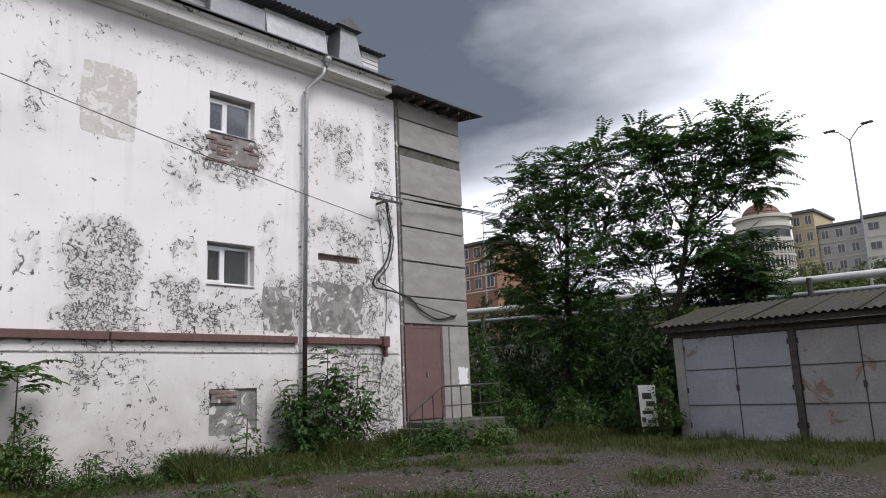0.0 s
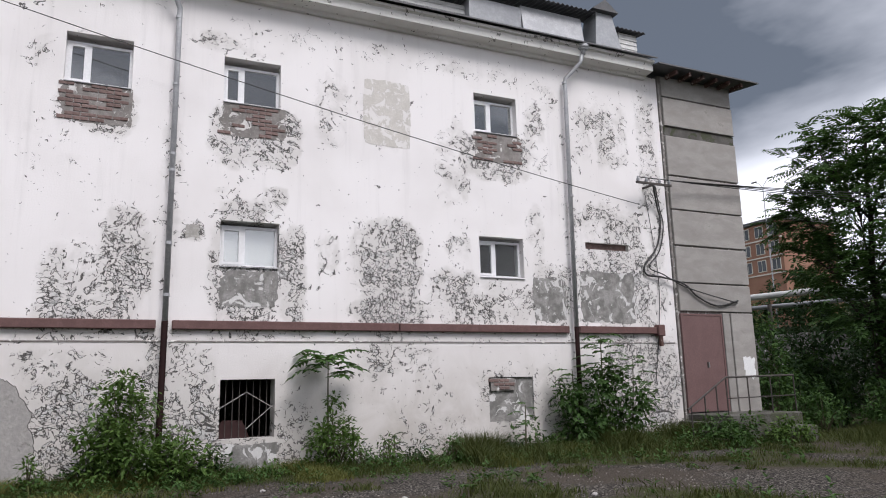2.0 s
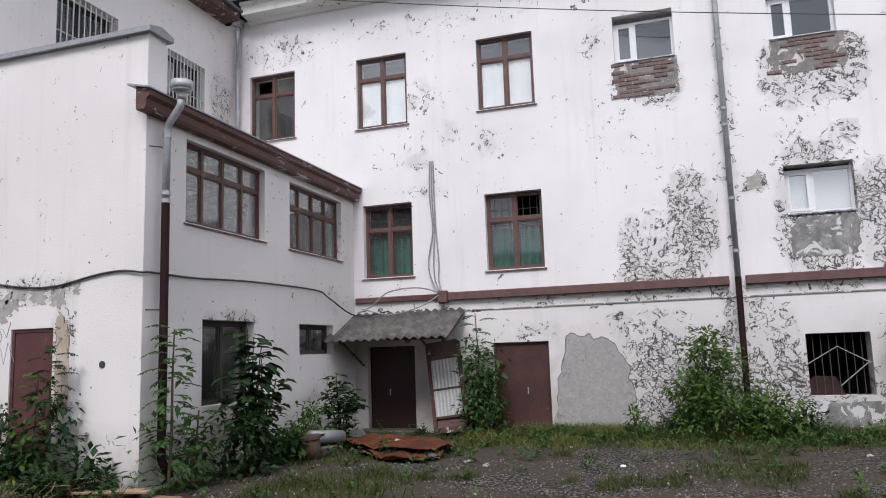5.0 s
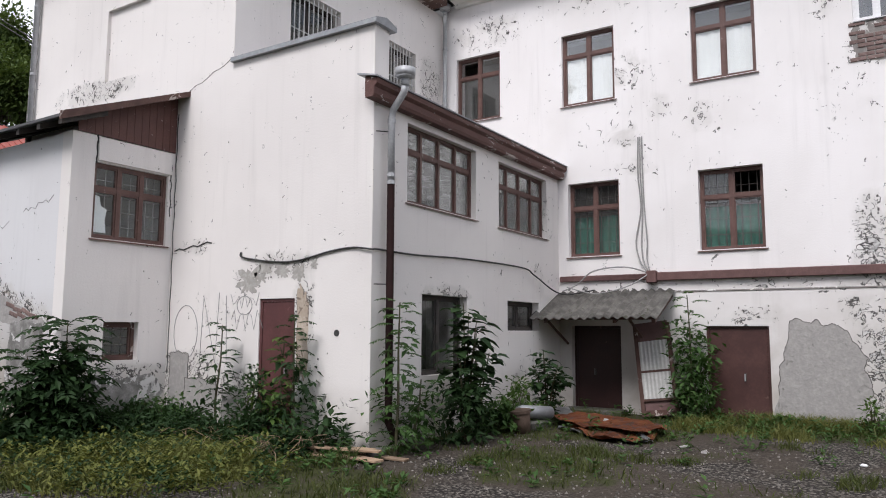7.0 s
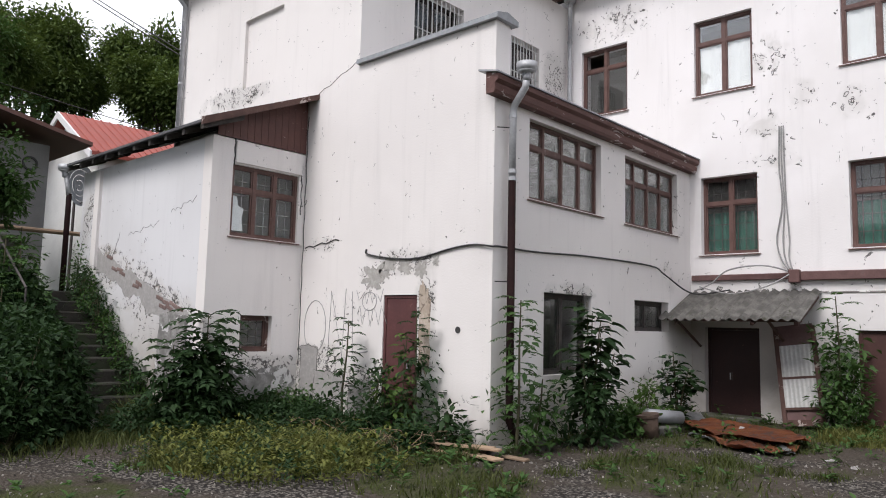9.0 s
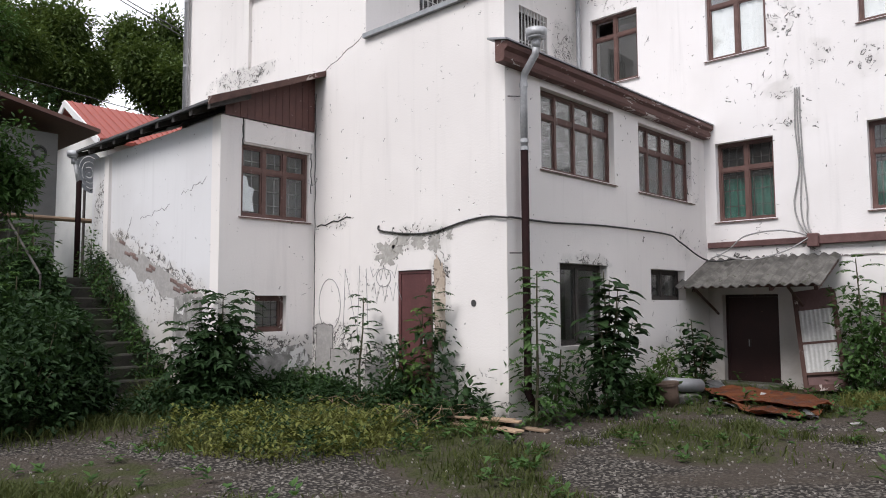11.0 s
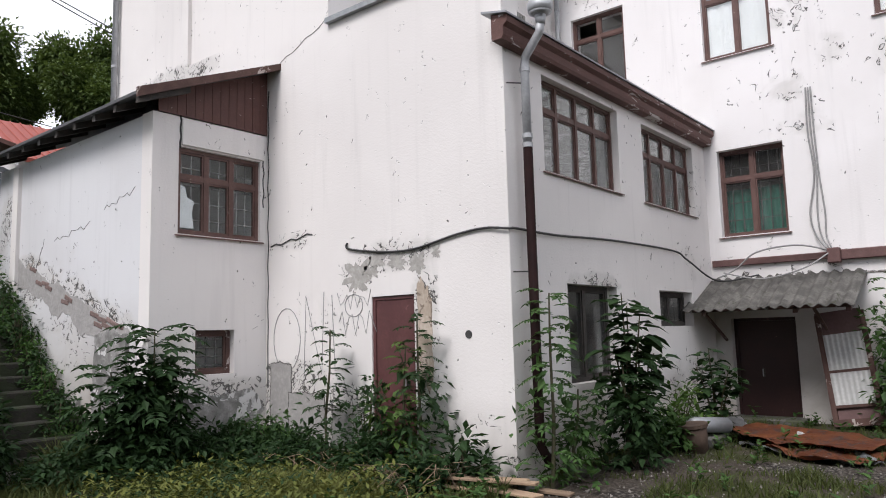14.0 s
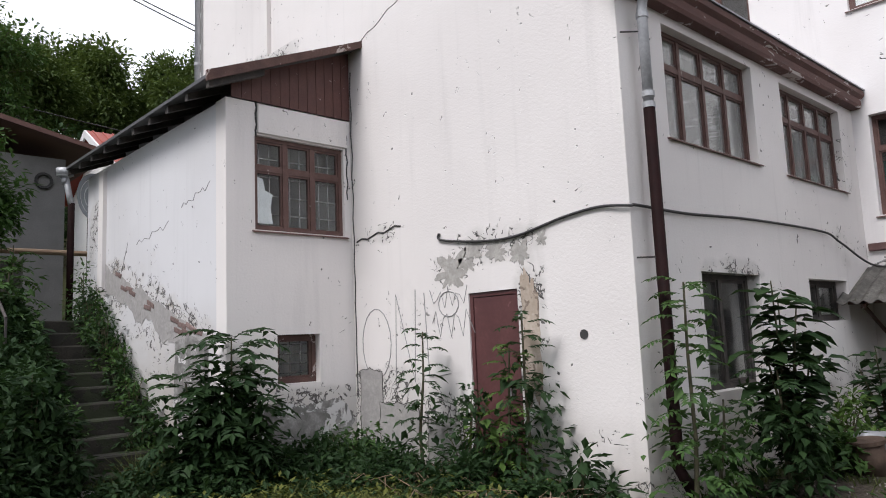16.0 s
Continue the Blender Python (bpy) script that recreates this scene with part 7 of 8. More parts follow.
# ---- grass ----
def grass_mesh(name, label, spots_, seed, mat, count, hmin, hmax, accept):
    r = random.Random(seed)
    v, f = [], []
    made = tries = 0
    while made < count and tries < count * 30:
        tries += 1
        x0, x1, y0, y1 = spots_
        x, y = r.uniform(x0, x1), r.uniform(y0, y1)
        a = accept(x, y)
        if r.random() > a:
            continue
        made += 1
        z = ground_z(x, y)
        h = r.uniform(hmin, hmax) * (0.5 + 0.7 * a)
        t = r.uniform(0, 2 * math.pi)
        w = r.uniform(0.004, 0.009)
        b = Vector((math.cos(t), math.sin(t), 0))
        lean_ = Vector((r.gauss(0, 0.35), r.gauss(0, 0.35), 1)) * h
        p = Vector((x, y, z - 0.01))
        k = len(v)
        v += [p - b * w, p + b * w, p + lean_ * 0.55 + b * w * 0.8, p + lean_ * 0.55 - b * w * 0.8, p + lean_ + Vector((lean_.x, lean_.y, -0.12 * h)) * 0.5]
        f += [(k, k + 1, k + 2, k + 3), (k + 3, k + 2, k + 4)]
    me = bpy.data.meshes.new(name)
    me.from_pydata(v, [], f)
    me.materials.append(M[mat])
    return tagged(new(name, me), label, "grass", kind="stuff")


def open_ground(x, y):
    if x < XF + 0.05 or (x < XG + 0.05 and y < YS + 0.05) or (x < XA + 0.05 and y < YA) or (x < -4.4 and y < -10.9):
        return False
    return True


def tuft(x, y, s):
    return smooth(0.50, 0.72, 0.5 + 0.6 * noise.noise(Vector((x * s, y * s, 5.5))))


grass_mesh("grass", "short grass and weeds along the walls", (-13.65, -4.0, -10.8, 16.5), 1, "grass", 40000, 0.05, 0.24, lambda x, y: (green_at(x, y) ** 1.5 * (0.25 + 0.75 * tuft(x, y, 1.1))) if open_ground(x, y) else 0)
grass_mesh("grass", "sparse grass tufts in the gravel yard", (-12.5, 3.0, -9.5, 12.0), 2, "grass", 20000, 0.04, 0.15, lambda x, y: (tuft(x, y, 0.8) ** 2 * 0.8 * tuft(x + 40, y, 2.2)) if open_ground(x, y) else 0)
grass_mesh("grass", "tall grass at the shrub beside the drainpipe", (-13.5, -11.6, 6.5, 15.0), 3, "grass", 16000, 0.2, 0.55, lambda x, y: (smooth(-11.4, -12.8, x) * (0.3 + 0.7 * tuft(x, y, 0.9))) if open_ground(x, y) else 0)
grass_mesh("grass", "tall grass under the annex and the bank", (-7.5, 2.0, -11.4, -7.4), 4, "grass", 22000, 0.12, 0.45, lambda x, y: ((0.3 if -5.2 < x < -2.5 else 1.0) * smooth(-7.6, -9.0, y + 0.25 * (x + 7)) * (0.25 + 0.75 * tuft(x, y, 0.9))) if open_ground(x, y) else 0)
grass_mesh("grass", "rough grass before the garages and the thicket", (-16.0, 4.0, 14.0, 18.0), 5, "grass", 16000, 0.08, 0.36, lambda x, y: (0.2 + 0.8 * tuft(x, y, 0.8)) * smooth(14.0, 16.5, y + 0.1 * noise.noise(Vector((x, y, 1)))) if y < YG - 0.1 or x < -8.9 else 0)

grass_mesh("grass", "tall rough grass clump at the edge of the yard", (-3.6, 0.8, -7.8, -4.6), 6, "grass", 9000, 0.12, 0.36, lambda x, y: max(0.0, 1 - ((x + 1.5) / 1.5) ** 2 - ((y + 6.2) / 1.3) ** 2) * (0.3 + 0.7 * tuft(x, y, 1.4)))
grass_mesh("grass", "bright green grass before the gable wall", (-7.2, -3.6, -9.2, -5.6), 7, "grasslight", 16000, 0.06, 0.26, lambda x, y: max(0.0, 1 - ((x + 5.6) / 1.5) ** 2 - ((y + 7.4) / 1.6) ** 2) * (0.15 + 0.85 * tuft(x, y, 1.3)))
grass_mesh("grass", "bright grass tufts along the front wall", (-13.5, -11.2, -3.2, 9.0), 8, "grasslight", 16000, 0.06, 0.24, lambda x, y: smooth(-11.3, -12.6, x) * tuft(x + 9, y, 1.0))
# weeds with broad leaves
lv = Leaves(900)
rr = random.Random(901)
n_ = 0
while n_ < 620:
    x, y = rr.uniform(-13.5, -1.0), rr.uniform(-10.6, 13)
    if not open_ground(x, y) or rr.random() > green_at(x, y) ** 2 * 0.9 + 0.02:
        continue
    n_ += 1
    p = Vector((x, y, ground_z(x, y)))
    hh = rr.uniform(0.05, 0.28)
    for k in range(9):
        a = rr.uniform(0, 6.28)
        lv.leaf(p + Vector((0, 0, hh * rr.random())), Vector((math.cos(a), math.sin(a), rr.uniform(0.1, 0.9))).normalized(), Vector((0, 0, 1)), rr.uniform(0.06, 0.15), 0.05)
weeds = lv.make("weeds", M["leaf"], None)
tagged(weeds, "broad-leaved weeds scattered through the yard", "weeds", kind="stuff")

# yellow-green herbs and dark clumps before the gable wall
for nm, lab, mt, cnt, sd in (("herbs", "yellow-green flowering herbs before the gable wall", "herb", 330, 911), ("herbs", "dark low herb clumps before the gable wall", "leafdark", 160, 912), ("herbs", "low green herbs in the gravel along the front", "leaf", 420, 913)):
    lv, rr = Leaves(sd), random.Random(sd)
    made = 0
    while made < cnt:
        if sd == 913:
            x, y = rr.uniform(-13.4, -9.5), rr.uniform(-3.4, 12.5)
            ok = rr.random() < 0.15 + 0.85 * smooth(-11.2, -12.8, x)
        else:
            x, y = rr.uniform(-7.3, -3.4), rr.uniform(-9.6, -5.4)
            ok = rr.random() < 1.2 * max(0.0, 1 - ((x + 5.6) / 1.7) ** 2 - ((y + 7.4) / 1.9) ** 2)
        if not ok or not open_ground(x, y):
            continue
        made += 1
        p = Vector((x, y, ground_z(x, y)))
        hh = rr.uniform(0.10, 0.34) * (1.0 if sd != 913 else 0.7)
        for k in range(16):
            a = rr.uniform(0, 6.28)
            o = Vector((rr.gauss(0, 0.05), rr.gauss(0, 0.05), hh * rr.random()))
            lv.leaf(p + o, Vector((math.cos(a), math.sin(a), rr.uniform(0.0, 1.0))).normalized(), Vector((0, 0, 1)), rr.uniform(0.04, 0.11), 0.035)
    tagged(lv.make(nm, M[mt], None), lab, "weeds", kind="stuff")

# loose gravel
def gravel():
    r = random.Random(71)
    v, f = [], []
    for _ in range(15000):
        x = r.uniform(-10.5, 1.5)
        y = r.uniform(-8.5, 9.0)
        if not open_ground(x, y) or r.random() < green_at(x, y) * 0.8:
            continue
        s = r.uniform(0.006, 0.022) * (1.6 if r.random() < 0.06 else 1)
        c = Vector((x, y, ground_z(x, y) + s * 0.2))
        q = Euler((r.uniform(0, 6), r.uniform(0, 6), r.uniform(0, 6))).to_matrix()
        k = len(v)
        for a, b, e in ((1, 0, 0), (-1, 0, 0), (0, 0.8, 0), (0, -0.8, 0), (0, 0, 0.6), (0, 0, -0.6)):
            v.append(c + q @ Vector((a * s, b * s, e * s)) * r.uniform(0.75, 1.2))
        f += [(k + i, k + j, k + m_) for i, j, m_ in ((0, 2, 4), (2, 1, 4), (1, 3, 4), (3, 0, 4), (2, 0, 5), (1, 2, 5), (3, 1, 5), (0, 3, 5))]
    me = bpy.data.meshes.new("gravel")
    me.from_pydata(v, [], f)
    me.materials.append(M["pebble"])
    return tagged(new("gravel", me), "loose grey gravel on the yard", "gravel", kind="stuff")


def pebble_material():
    m, n, l, b = base_mat("grey_pebble")
    geo = n.new("ShaderNodeNewGeometry")
    col = mix_node(n, l, geo.outputs["Random Per Island"], (0.06, 0.054, 0.047), (0.25, 0.23, 0.205))
    l.new(col, b.inputs["Base Color"])
    b.inputs["Roughness"].default_value = 0.9
    return m


M["pebble"] = pebble_material()
gravel()


# ---- debris ----
def stone(name, label, p, s, mat, seed, squash=0.6):
    r = random.Random(seed)
    bm = bmesh.new()
    bmesh.ops.create_icosphere(bm, subdivisions=2, radius=1.0)
    for v in bm.verts:
        v.co *= 0.8 + 0.35 * noise.noise(v.co * 1.3 + Vector((seed, 0, 0)))
        v.co = Vector((v.co.x * s[0], v.co.y * s[1], v.co.z * s[2]))
    ob = part(name, bm, M[mat])
    ob.matrix_basis = pose(p[0], p[1], ground_z(p[0], p[1]) + s[2] * 0.55, 0, 0, r.uniform(0, 360))
    return tagged(ob, label, "stone")


rr = random.Random(33)
for i in range(16):
    x, y = rr.uniform(-12.8, -4), rr.uniform(-5.0, 6.5)
    if open_ground(x, y):
        stone("stone", "pale rubble stone lying on the ground", (x, y), (rr.uniform(0.04, 0.09), rr.uniform(0.03, 0.07), rr.uniform(0.02, 0.04)), "white" if i % 4 == 0 else "stucco", i)
for i in range(14):
    stone("stone", "chunk of fallen white plaster at the wall foot", (-13.45 + rr.uniform(0, 0.35), -1.9 + rr.random() * 2.4), (rr.uniform(0.06, 0.16), rr.uniform(0.05, 0.12), 0.03), "facade" if i % 2 else "stucco", 50 + i)
stone("boulder", "tan boulder beside the rusty sheet", (-12.3, -5.15), (0.26, 0.22, 0.17), "stucco", 91)
stone("boulder", "grey stone beside the stairs", (-4.7, -10.6), (0.22, 0.12, 0.12), "stucco", 92)
stone("boulder", "mossy stone at the gable corner", (-7.45, -5.55), (0.16, 0.13, 0.1), "concrete", 93)
stone("boulder", "mossy stone at the gable corner", (-8.3, -5.5), (0.2, 0.16, 0.13), "concrete", 94)

pot = thing("broken_pot", "brown clay pipe stub standing in the rubble", "pot", pose(-10.3, -4.95, 0.06, 4, 6, 0))
bm = bmesh.new()
tube(bm, [(0, 0, 0), (0, 0, 0.34)], 0.13, 14, 0.16)
part("body", bm, M["clay"], pot, smooth=True)
part("rim", tubed([(0, 0, 0.31), (0, 0, 0.35)], 0.175, 14), M["clay"], pot)
pipe = thing("metal_pipe", "grey sheet metal pipe lying on rubble", "pipe", pose(0, 0, 0))
part("pipe", tubed([(-11.1, -4.85, 0.30), (-10.5, -5.1, 0.36)], 0.10, 14), M["tin"], pipe, smooth=True)
part("support", boxed(-11.2, -10.6, -5.15, -4.85, 0.0, 0.2, bevel=0.03), M["concrete"], pipe)

# rusty crumpled sheets
def sheet(label, p, rx, ry, seed, mat, lift):
    bm = bmesh.new()
    n1, n2 = 26, 14
    rows = []
    for i in range(n1):
        row = []
        for j in range(n2):
            u, w = 2 * i / (n1 - 1) - 1, 2 * j / (n2 - 1) - 1
            q = Vector((u * rx * (1 - 0.25 * w * w + 0.08 * noise.noise(Vector((w * 2, seed, 0)))), w * ry * (1 - 0.3 * u * u), 0))
            z = lift + 0.07 * noise.noise(Vector((u * 2.2 + seed, w * 2.6, 1.0))) + 0.035 * noise.noise(Vector((u * 7, w * 7, seed))) + 0.05 * max(0, abs(w) - 0.75)
            row.append(bm.verts.new((q.x, q.y, max(z, 0.01))))
        rows.append(row)
    for i in range(n1 - 1):
        for j in range(n2 - 1):
            bm.faces.new((rows[i][j], rows[i + 1][j], rows[i + 1][j + 1], rows[i][j + 1]))
    bmesh.ops.solidify(bm, geom=bm.faces[:], thickness=0.006)
    ob = part("rusty_sheet", bm, M[mat])
    ob.matrix_basis = pose(p[0], p[1], ground_z(p[0], p[1]) + 0.0, 0, 0, p[2])
    return tagged(ob, label, "metal sheet")


sheet("crumpled rust-orange iron sheet on the ground", (-11.3, -4.0, 62), 1.12, 0.62, 3, "rust", 0.14)
sheet("rusty iron sheet lying under another", (-10.95, -3.8, 40), 1.05, 0.55, 8, "rust", 0.06)
sheet("pale torn sheet edge under the rusty iron", (-10.75, -3.85, 60), 0.95, 0.40, 12, "tin", 0.03)
stone("stone", "pale rubble on the rusty sheet", (-11.5, -4.05), (0.10, 0.08, 0.11), "stucco", 95)

for i, (x0, y0, x1, y1, w, z) in enumerate(((-7.15, -7.3, -7.35, -5.5, 0.14, 0.05), (-7.0, -7.0, -7.3, -5.35, 0.10, 0.09), (-7.3, -6.6, -7.15, -5.25, 0.16, 0.03), (-6.9, -7.6, -7.1, -6.0, 0.06, 0.05), (-7.4, -6.0, -7.5, -5.1, 0.12, 0.04))):
    dx, dy = x1 - x0, y1 - y0
    ln = math.hypot(dx, dy)
    bm = boxed(0, ln, -w / 2, w / 2, 0, 0.028, bevel=0.005)
    ob = part("plank", bm, M["plank"])
    ob.matrix_basis = pose(x0, y0, ground_z(x0, y0) + z, 0, -1.2 + 0.8 * i, math.degrees(math.atan2(dy, dx)))
    tagged(ob, "split raw timber plank lying on the ground", "plank", "planks on the ground")
# dry twigs at the gable wall
bm = bmesh.new()
for i in range(150):
    x, y = rr.uniform(-7.4, -6.6), rr.uniform(-8.6, -6.2)
    a, t_ = rr.uniform(0, 6.28), rr.uniform(0.2, 0.6)
    z = ground_z(x, y)
    tube(bm, [(x, y, z + rr.uniform(0, 0.15)), (x + math.cos(a) * t_ * 0.5, y + math.sin(a) * t_ * 0.5, z + rr.uniform(0.03, 0.3)), (x + math.cos(a) * t_, y + math.sin(a) * t_, z + rr.uniform(0.0, 0.3))], 0.006, 4, 0.003)
tagged(part("dry_twigs", bm, M["plank"]), "heap of dry twigs along the gable wall", "twigs", kind="stuff")


# ---- patches on the walls ----
def patch(name, label, parent, axis, plane, out, s0, s1, z0, z1, mat, seed, rough_=0.12, proud=0.006, n=150, taper=0.0):
    """A repair or bare spot with a ragged outline, a few millimetres proud of the wall."""
    bm = bmesh.new()
    pts = []
    for i in range(n):
        a = 2 * math.pi * i / n
        c, s = math.cos(a), math.sin(a)
        k = 1 / max(abs(c), abs(s)) ** 0.85
        k *= 1 + rough_ * noise.noise(Vector((c * 2.2 + seed, s * 2.2, seed * 0.3))) + rough_ * 0.45 * noise.noise(Vector((c * 6, s * 6, seed))) + rough_ * 0.16 * noise.noise(Vector((c * 15, s * 15, seed)))
        pts.append(((s0 + s1) / 2 + c * k * (1 - taper * max(0.0, s * k)) * (s1 - s0) / 2, (z0 + z1) / 2 + s * k * (z1 - z0) / 2))
    if axis == "x":
        prism(bm, pts, plane - 0.02, plane + out * proud, "x")
    else:
        prism(bm, pts, plane - 0.02, plane + out * proud, "y")
    if mat == "stucco":
        # dark tube on the upper outline, standing in for the plaster edge's shadow
        rim = bmesh.new()
        upper = [p for p in pts if p[1] > z0 + 0.25 * (z1 - z0)]
        k = max(range(len(upper)), key=lambda i: abs(upper[i][0] - upper[i - 1][0]) + abs(upper[i][1] - upper[i - 1][1]))
        upper = upper[k:] + upper[:k]
        tube(rim, [(plane + out * proud, a, b) if axis == "x" else (a, plane + out * proud, b) for a, b in upper], 0.005, 5)
        part("broken_edge", rim, M["darkmetal"], parent)
    return part(name, bm, M[mat], parent, label)


wf = bpy.data.objects["wall_front"]
wg = bpy.data.objects["wall_wing_gable"]
wa = bpy.data.objects["wall_annex_long"]
wa2 = bpy.data.objects["wall_annex_front"]
patch("bare_patch", "bare rough render where plaster fell off", wf, "x", XF, 1, -1.86, -0.50, 0.10, 1.78, "stucco", 4, 0.20, taper=0.34)
patch("cement_patch", "grey cement repair", wf, "x", XF, 1, 10.0, 11.5, 2.78, 3.95, "cement", 5, 0.10)
patch("cement_patch", "grey cement repair", wf, "x", XF, 1, 8.75, 9.6, 2.78, 3.75, "cement", 6, 0.12)
patch("cement_patch", "grey cement under a window", wf, "x", XF, 1, 2.24, 3.26, 2.95, 3.60, "cement", 7, 0.14)
patch("cement_patch", "grey cement round the cellar window foot", wf, "x", XF, 1, 2.3, 3.3, 0.15, 0.58, "cement", 8, 0.2)
patch("blind_window", "yellowed infill of a blind window", wf, "x", XF, 1, 4.92, 5.95, 6.27, 7.70, "blindfill", 10, 0.05, proud=0.004)
patch("cement_patch", "small round cement repair", wf, "x", XF, 1, 1.62, 1.85, 4.15, 4.40, "flakebed", 9, 0.25)
patch("bare_patch", "bare render at the gable foot", wg, "x", XG, 1, -8.565, -8.0, 0.1, 0.72, "stucco", 11, 0.16)
patch("bare_patch", "pink-grey bare render at the wall foot", bpy.data.objects["wall_wing_upper"], "x", XG, 1, -9.80, -9.35, 0.1, 1.24, "stucco", 12, 0.08)
patch("bare_patch", "bare render at the wall foot", bpy.data.objects["wall_wing_upper"], "x", XG, 1, -9.42, -8.68, 0.1, 0.86, "stucco", 13, 0.12, proud=0.011)
patch("bare_patch", "damp bare render at the annex foot", wa2, "y", YA, 1, -7.6, -6.3, 0.2, 0.9, "cement", 14, 0.3)
patch("cement_patch", "grey cement slab set against the annex wall", wa, "x", XA, 1, -11.2, -10.35, 0.5, 1.72, "cement", 15, 0.12, proud=0.05)
patch("bare_patch", "ochre patch beside the gable door", wg, "x", XG, 1, -7.09, -6.88, 0.95, 2.16, "ochre", 16, 0.35)
tagged(part("vent_hole", tubed([(XG - 0.02, -6.37, 1.56), (XG + 0.008, -6.37, 1.56)], 0.045, 12), M["cable"]), "round black vent hole in the gable", "vent")

patch("lime_patch", "white lime patch on the concrete", bpy.data.objects["wall_tower"], "x", XT + 0.006, 1, 14.62, 14.98, 1.50, 1.98, "white", 18, 0.35, proud=0.004)
# scratched graffiti: thin pencil-like strokes
graf = thing("graffiti", "thin scratched graffiti letters on the gable", "graffiti", pose(0, 0, 0))


def stroke(pts, r=0.006):
    part("stroke", tubed([(XG + 0.003, y, z) for y, z in pts], r, 5), M["greycable"], graf)


stroke([(-9.45 + 0.28 * math.cos(a * 0.33), 1.55 + 0.42 * math.sin(a * 0.33)) for a in range(20)])
stroke([(-9.1, 1.05), (-9.05, 2.1), (-8.75, 1.1), (-8.7, 2.15)])
stroke([(-8.55, 2.1), (-8.5, 1.15), (-8.15, 1.2)])
stroke([(-8.15 + 0.16 * math.cos(a * 0.5), 1.95 + 0.14 * math.sin(a * 0.5)) for a in range(14)])
stroke([(-8.42 + 0.06 * i, 1.75 + 0.16 * math.sin(i * 2.2)) for i in range(12)], 0.004)
stroke([(-8.45 + 0.06 * i, 2.02 + 0.12 * math.sin(i * 2.6 + 1)) for i in range(11)], 0.004)

for i, (y0, y1, z0, z1) in enumerate(((-8.26, -7.92, 2.14, 2.46), (-7.84, -7.62, 2.40, 2.60), (-7.52, -7.30, 2.36, 2.54), (-7.20, -6.98, 2.30, 2.50), (-7.95, -7.72, 2.28, 2.42), (-6.86, -6.74, 2.44, 2.56))):
    patch("bare_patch", "bare grey render where the paint flaked off", wg, "x", XG, 1, y0, y1, z0, z1, "flakebed", 40 + i, 0.75, proud=0.004)

# thin open cracks
def crack(parent, pts, r=0.008):
    part("crack", tubed(pts, r, 5), M["cable"], parent, "open crack")


rr = random.Random(61)
for y0, y1, z0, z1 in ((-12.6, -11.5, 3.06, 3.20), (-11.1, -10.3, 3.34, 3.50), (-13.2, -12.95, 2.7, 3.1)):
    crack(bpy.data.objects["wall_annex_long"], [(XA + 0.001, y0 + (y1 - y0) * i / 12, z0 + (z1 - z0) * i / 12 + 0.03 * math.sin(i * 2.3) + 0.02 * math.sin(i * 1.1)) for i in range(13)], 0.0035)
crack(bpy.data.objects["wall_wing_upper"], [(XG + 0.001, -9.86 + 0.012 * math.sin(i * 3), 0.9 + i * 0.28) for i in range(16)], 0.011)
crack(bpy.data.objects["wall_wing_upper"], [(XG + 0.001, -9.8 + 0.11 * i, 2.84 + 0.02 * math.sin(i * 2.1) + 0.012 * i) for i in range(9)], 0.012)
crack(bpy.data.objects["wall_wing_upper"], [(XG + 0.001, -9.6 + 0.14 * i, 5.45 + 0.05 * i + 0.02 * math.sin(i * 2)) for i in range(8)], 0.005)
crack(wa2, [(-6.30 + 0.01 * math.sin(i * 2.2), YA + 0.002, 4.03 + 0.07 * i) for i in range(7)], 0.012)
crack(wa2, [(-7.59 + 0.012 * math.sin(i * 2.2), YA + 0.002, 3.4 + 0.1 * i) for i in range(11)], 0.009)

# ---- exposed bricks under the upper windows and in the annex wall ----
def brick_mesh(seed):
    bm = boxed(-0.03, 0.018, -0.118, 0.118, -0.031, 0.031, bevel=0.006)
    for v in bm.verts:
        v.co += Vector((0.6, 0.4, 0.4)) * 0.012 * noise.noise(v.co * 14 + Vector((seed, seed, 0)))
    me = bpy.data.meshes.new("brick")
    bm.to_mesh(me)
    bm.free()
    me.materials.append(M["brick"])
    return me


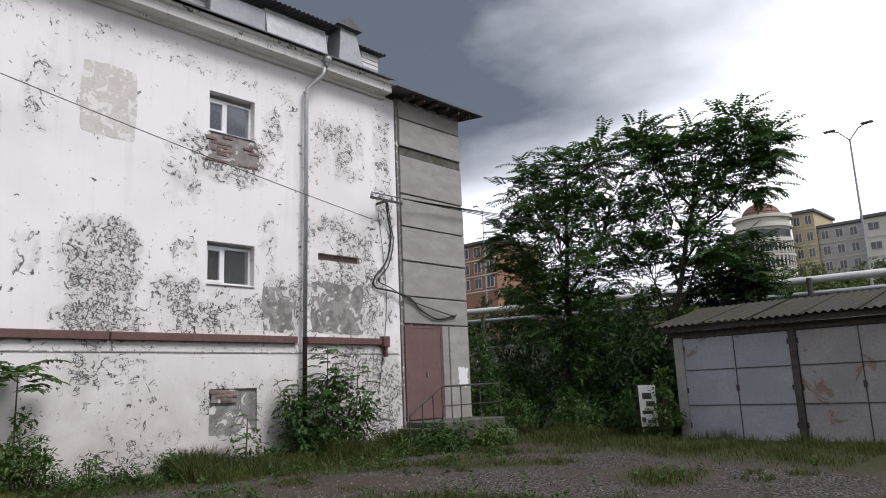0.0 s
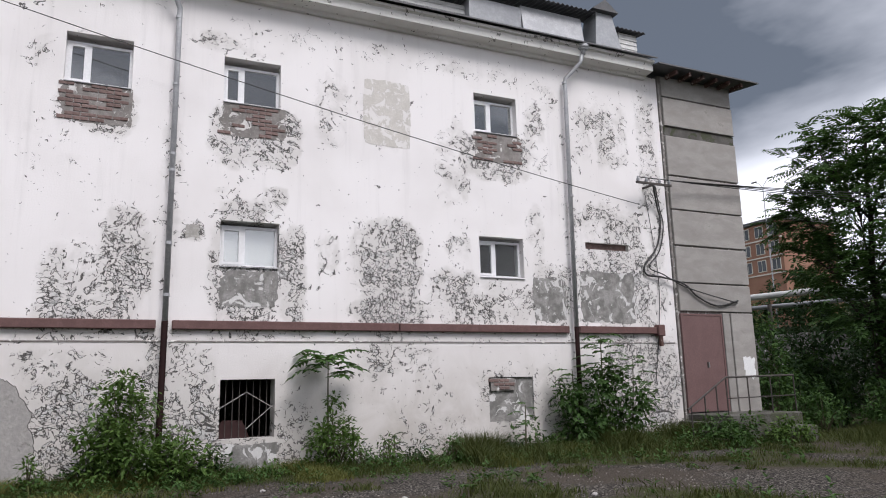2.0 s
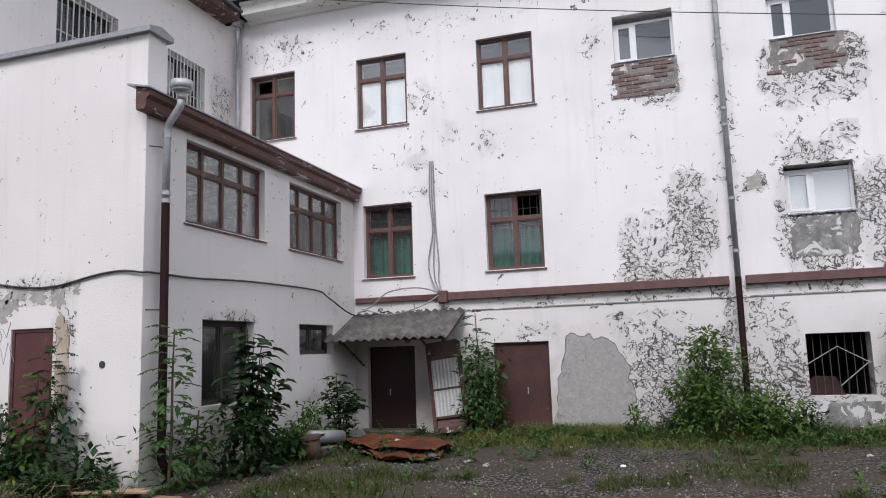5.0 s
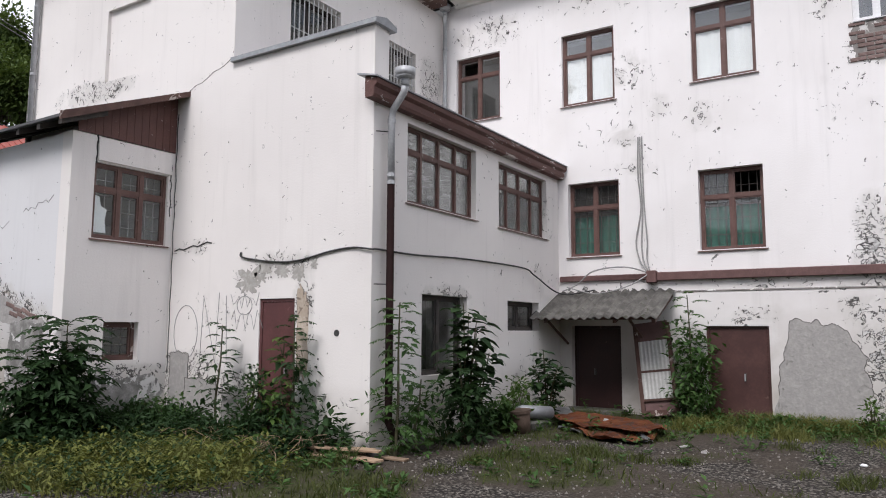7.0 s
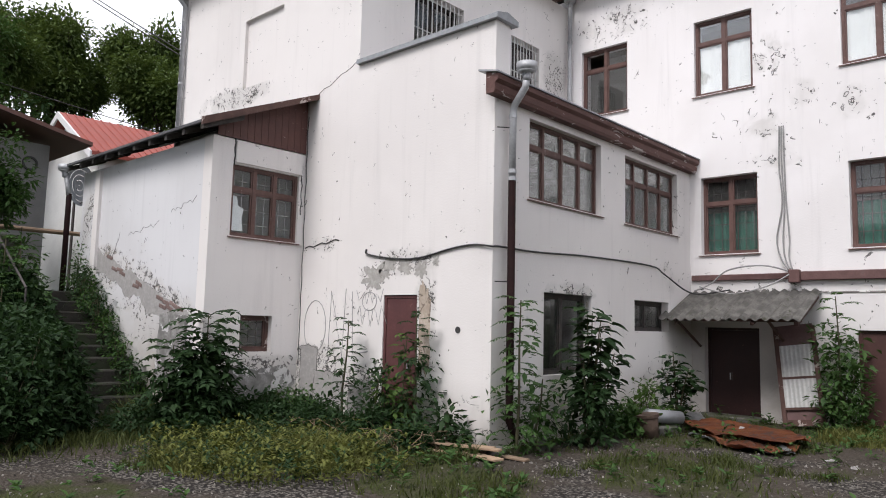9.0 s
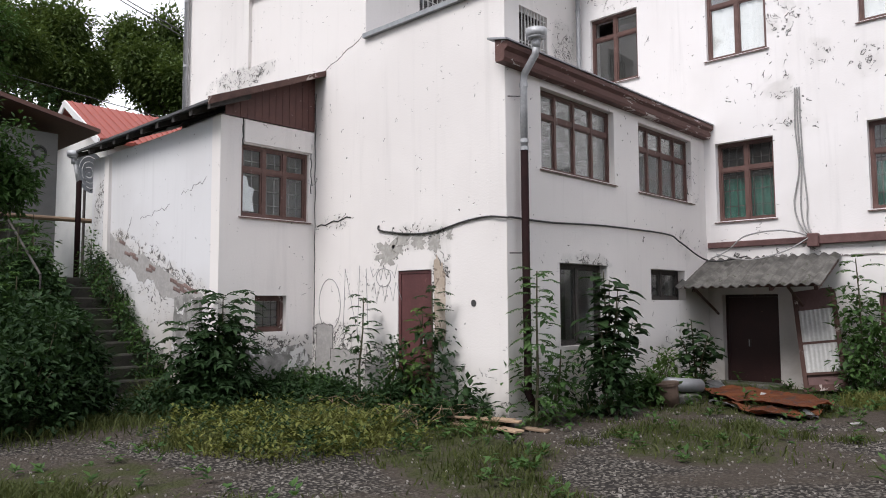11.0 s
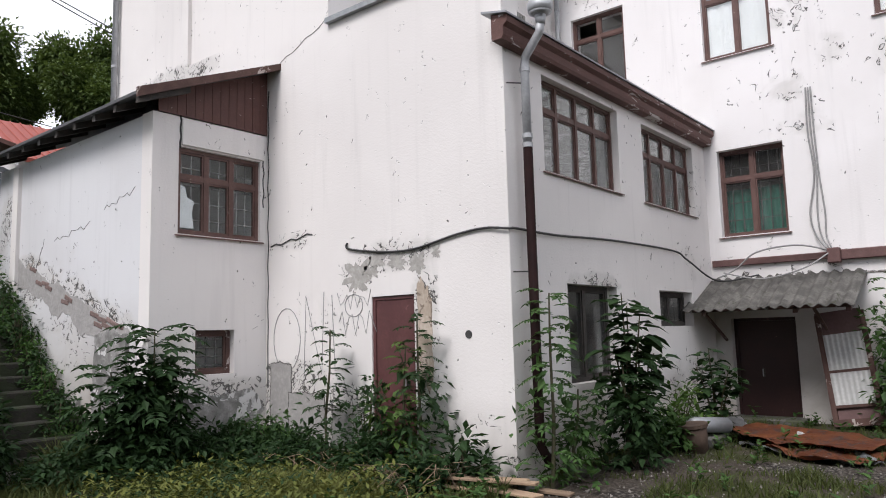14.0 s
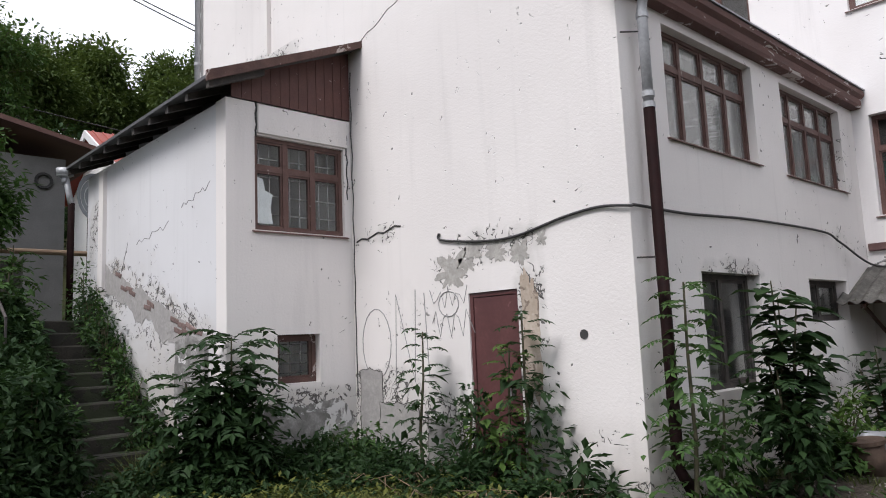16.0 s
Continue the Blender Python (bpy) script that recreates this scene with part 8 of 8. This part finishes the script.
bricks = [brick_mesh(i) for i in range(5)]
rr = random.Random(17)


def brickwork(parent, y0, y1, z0, z1, keep, mat="mortar", seed=0):
    bed = patch("mortar_bed", "bare mortar bed", parent, "x", XF, 1, y0, y1, z0, z1, mat, seed, 0.10, proud=0.004)
    z, row = z0 + 0.05, 0
    while z < z1 - 0.02:
        y = y0 + 0.13 + (0.06 if row % 2 else -0.06)
        while y < y1 - 0.08:
            d = keep + 0.5 * noise.noise(Vector((y * 2.2, z * 2.2, seed)))
            if rr.random() < d:
                b = new("brick", bricks[rr.randrange(5)])
                b.parent = parent
                b.matrix_basis = pose(XF + rr.uniform(-0.006, 0.004), y, z, 0, 0, rr.uniform(-2, 2))
            y += 0.25
        z += 0.076
        row += 1


brickwork(wf, -0.47, 0.66, 6.05, 6.74, 0.85, seed=21)
brickwork(wf, 2.15, 3.35, 6.12, 6.75, 0.5, seed=22)
brickwork(wf, 7.44, 8.62, 6.22, 6.88, 0.5, seed=23)
brickwork(wf, 7.62, 8.2, 1.35, 1.60, 0.8, seed=24)
# the bare band where a stair string was broken off the annex wall
bm = bmesh.new()
n = 70
head = [(-14.1 + 3.75 * i / n, 2.96 - 0.335 * 3.75 * i / n + 0.10 * noise.noise(Vector((i * 0.14, 1, 4))) + 0.05 * noise.noise(Vector((i * 0.5, 2, 4)))) for i in range(n + 1)]
foot = [(-14.1 + 3.75 * i / n, 2.58 - 0.335 * 3.75 * i / n + 0.12 * noise.noise(Vector((i * 0.12, 7, 4))) + 0.06 * noise.noise(Vector((i * 0.45, 9, 4)))) for i in range(n + 1)]
prism(bm, head + foot[::-1], XA - 0.02, XA + 0.006, "x")
part("bare_patch", bm, M["stucco"], wa, "bare grey-brown band along the stairs")
for i in range(26):
    if rr.random() < 0.45:
        continue
    y = -13.4 + 2.9 * i / 26
    b = new("brick", bricks[rr.randrange(5)])
    b.parent = wa
    b.matrix_basis = pose(XA - 0.002, y, 2.70 - 0.335 * (y + 13.5) + rr.uniform(-0.12, 0.08), rr.uniform(-22, -10), 0, 0)
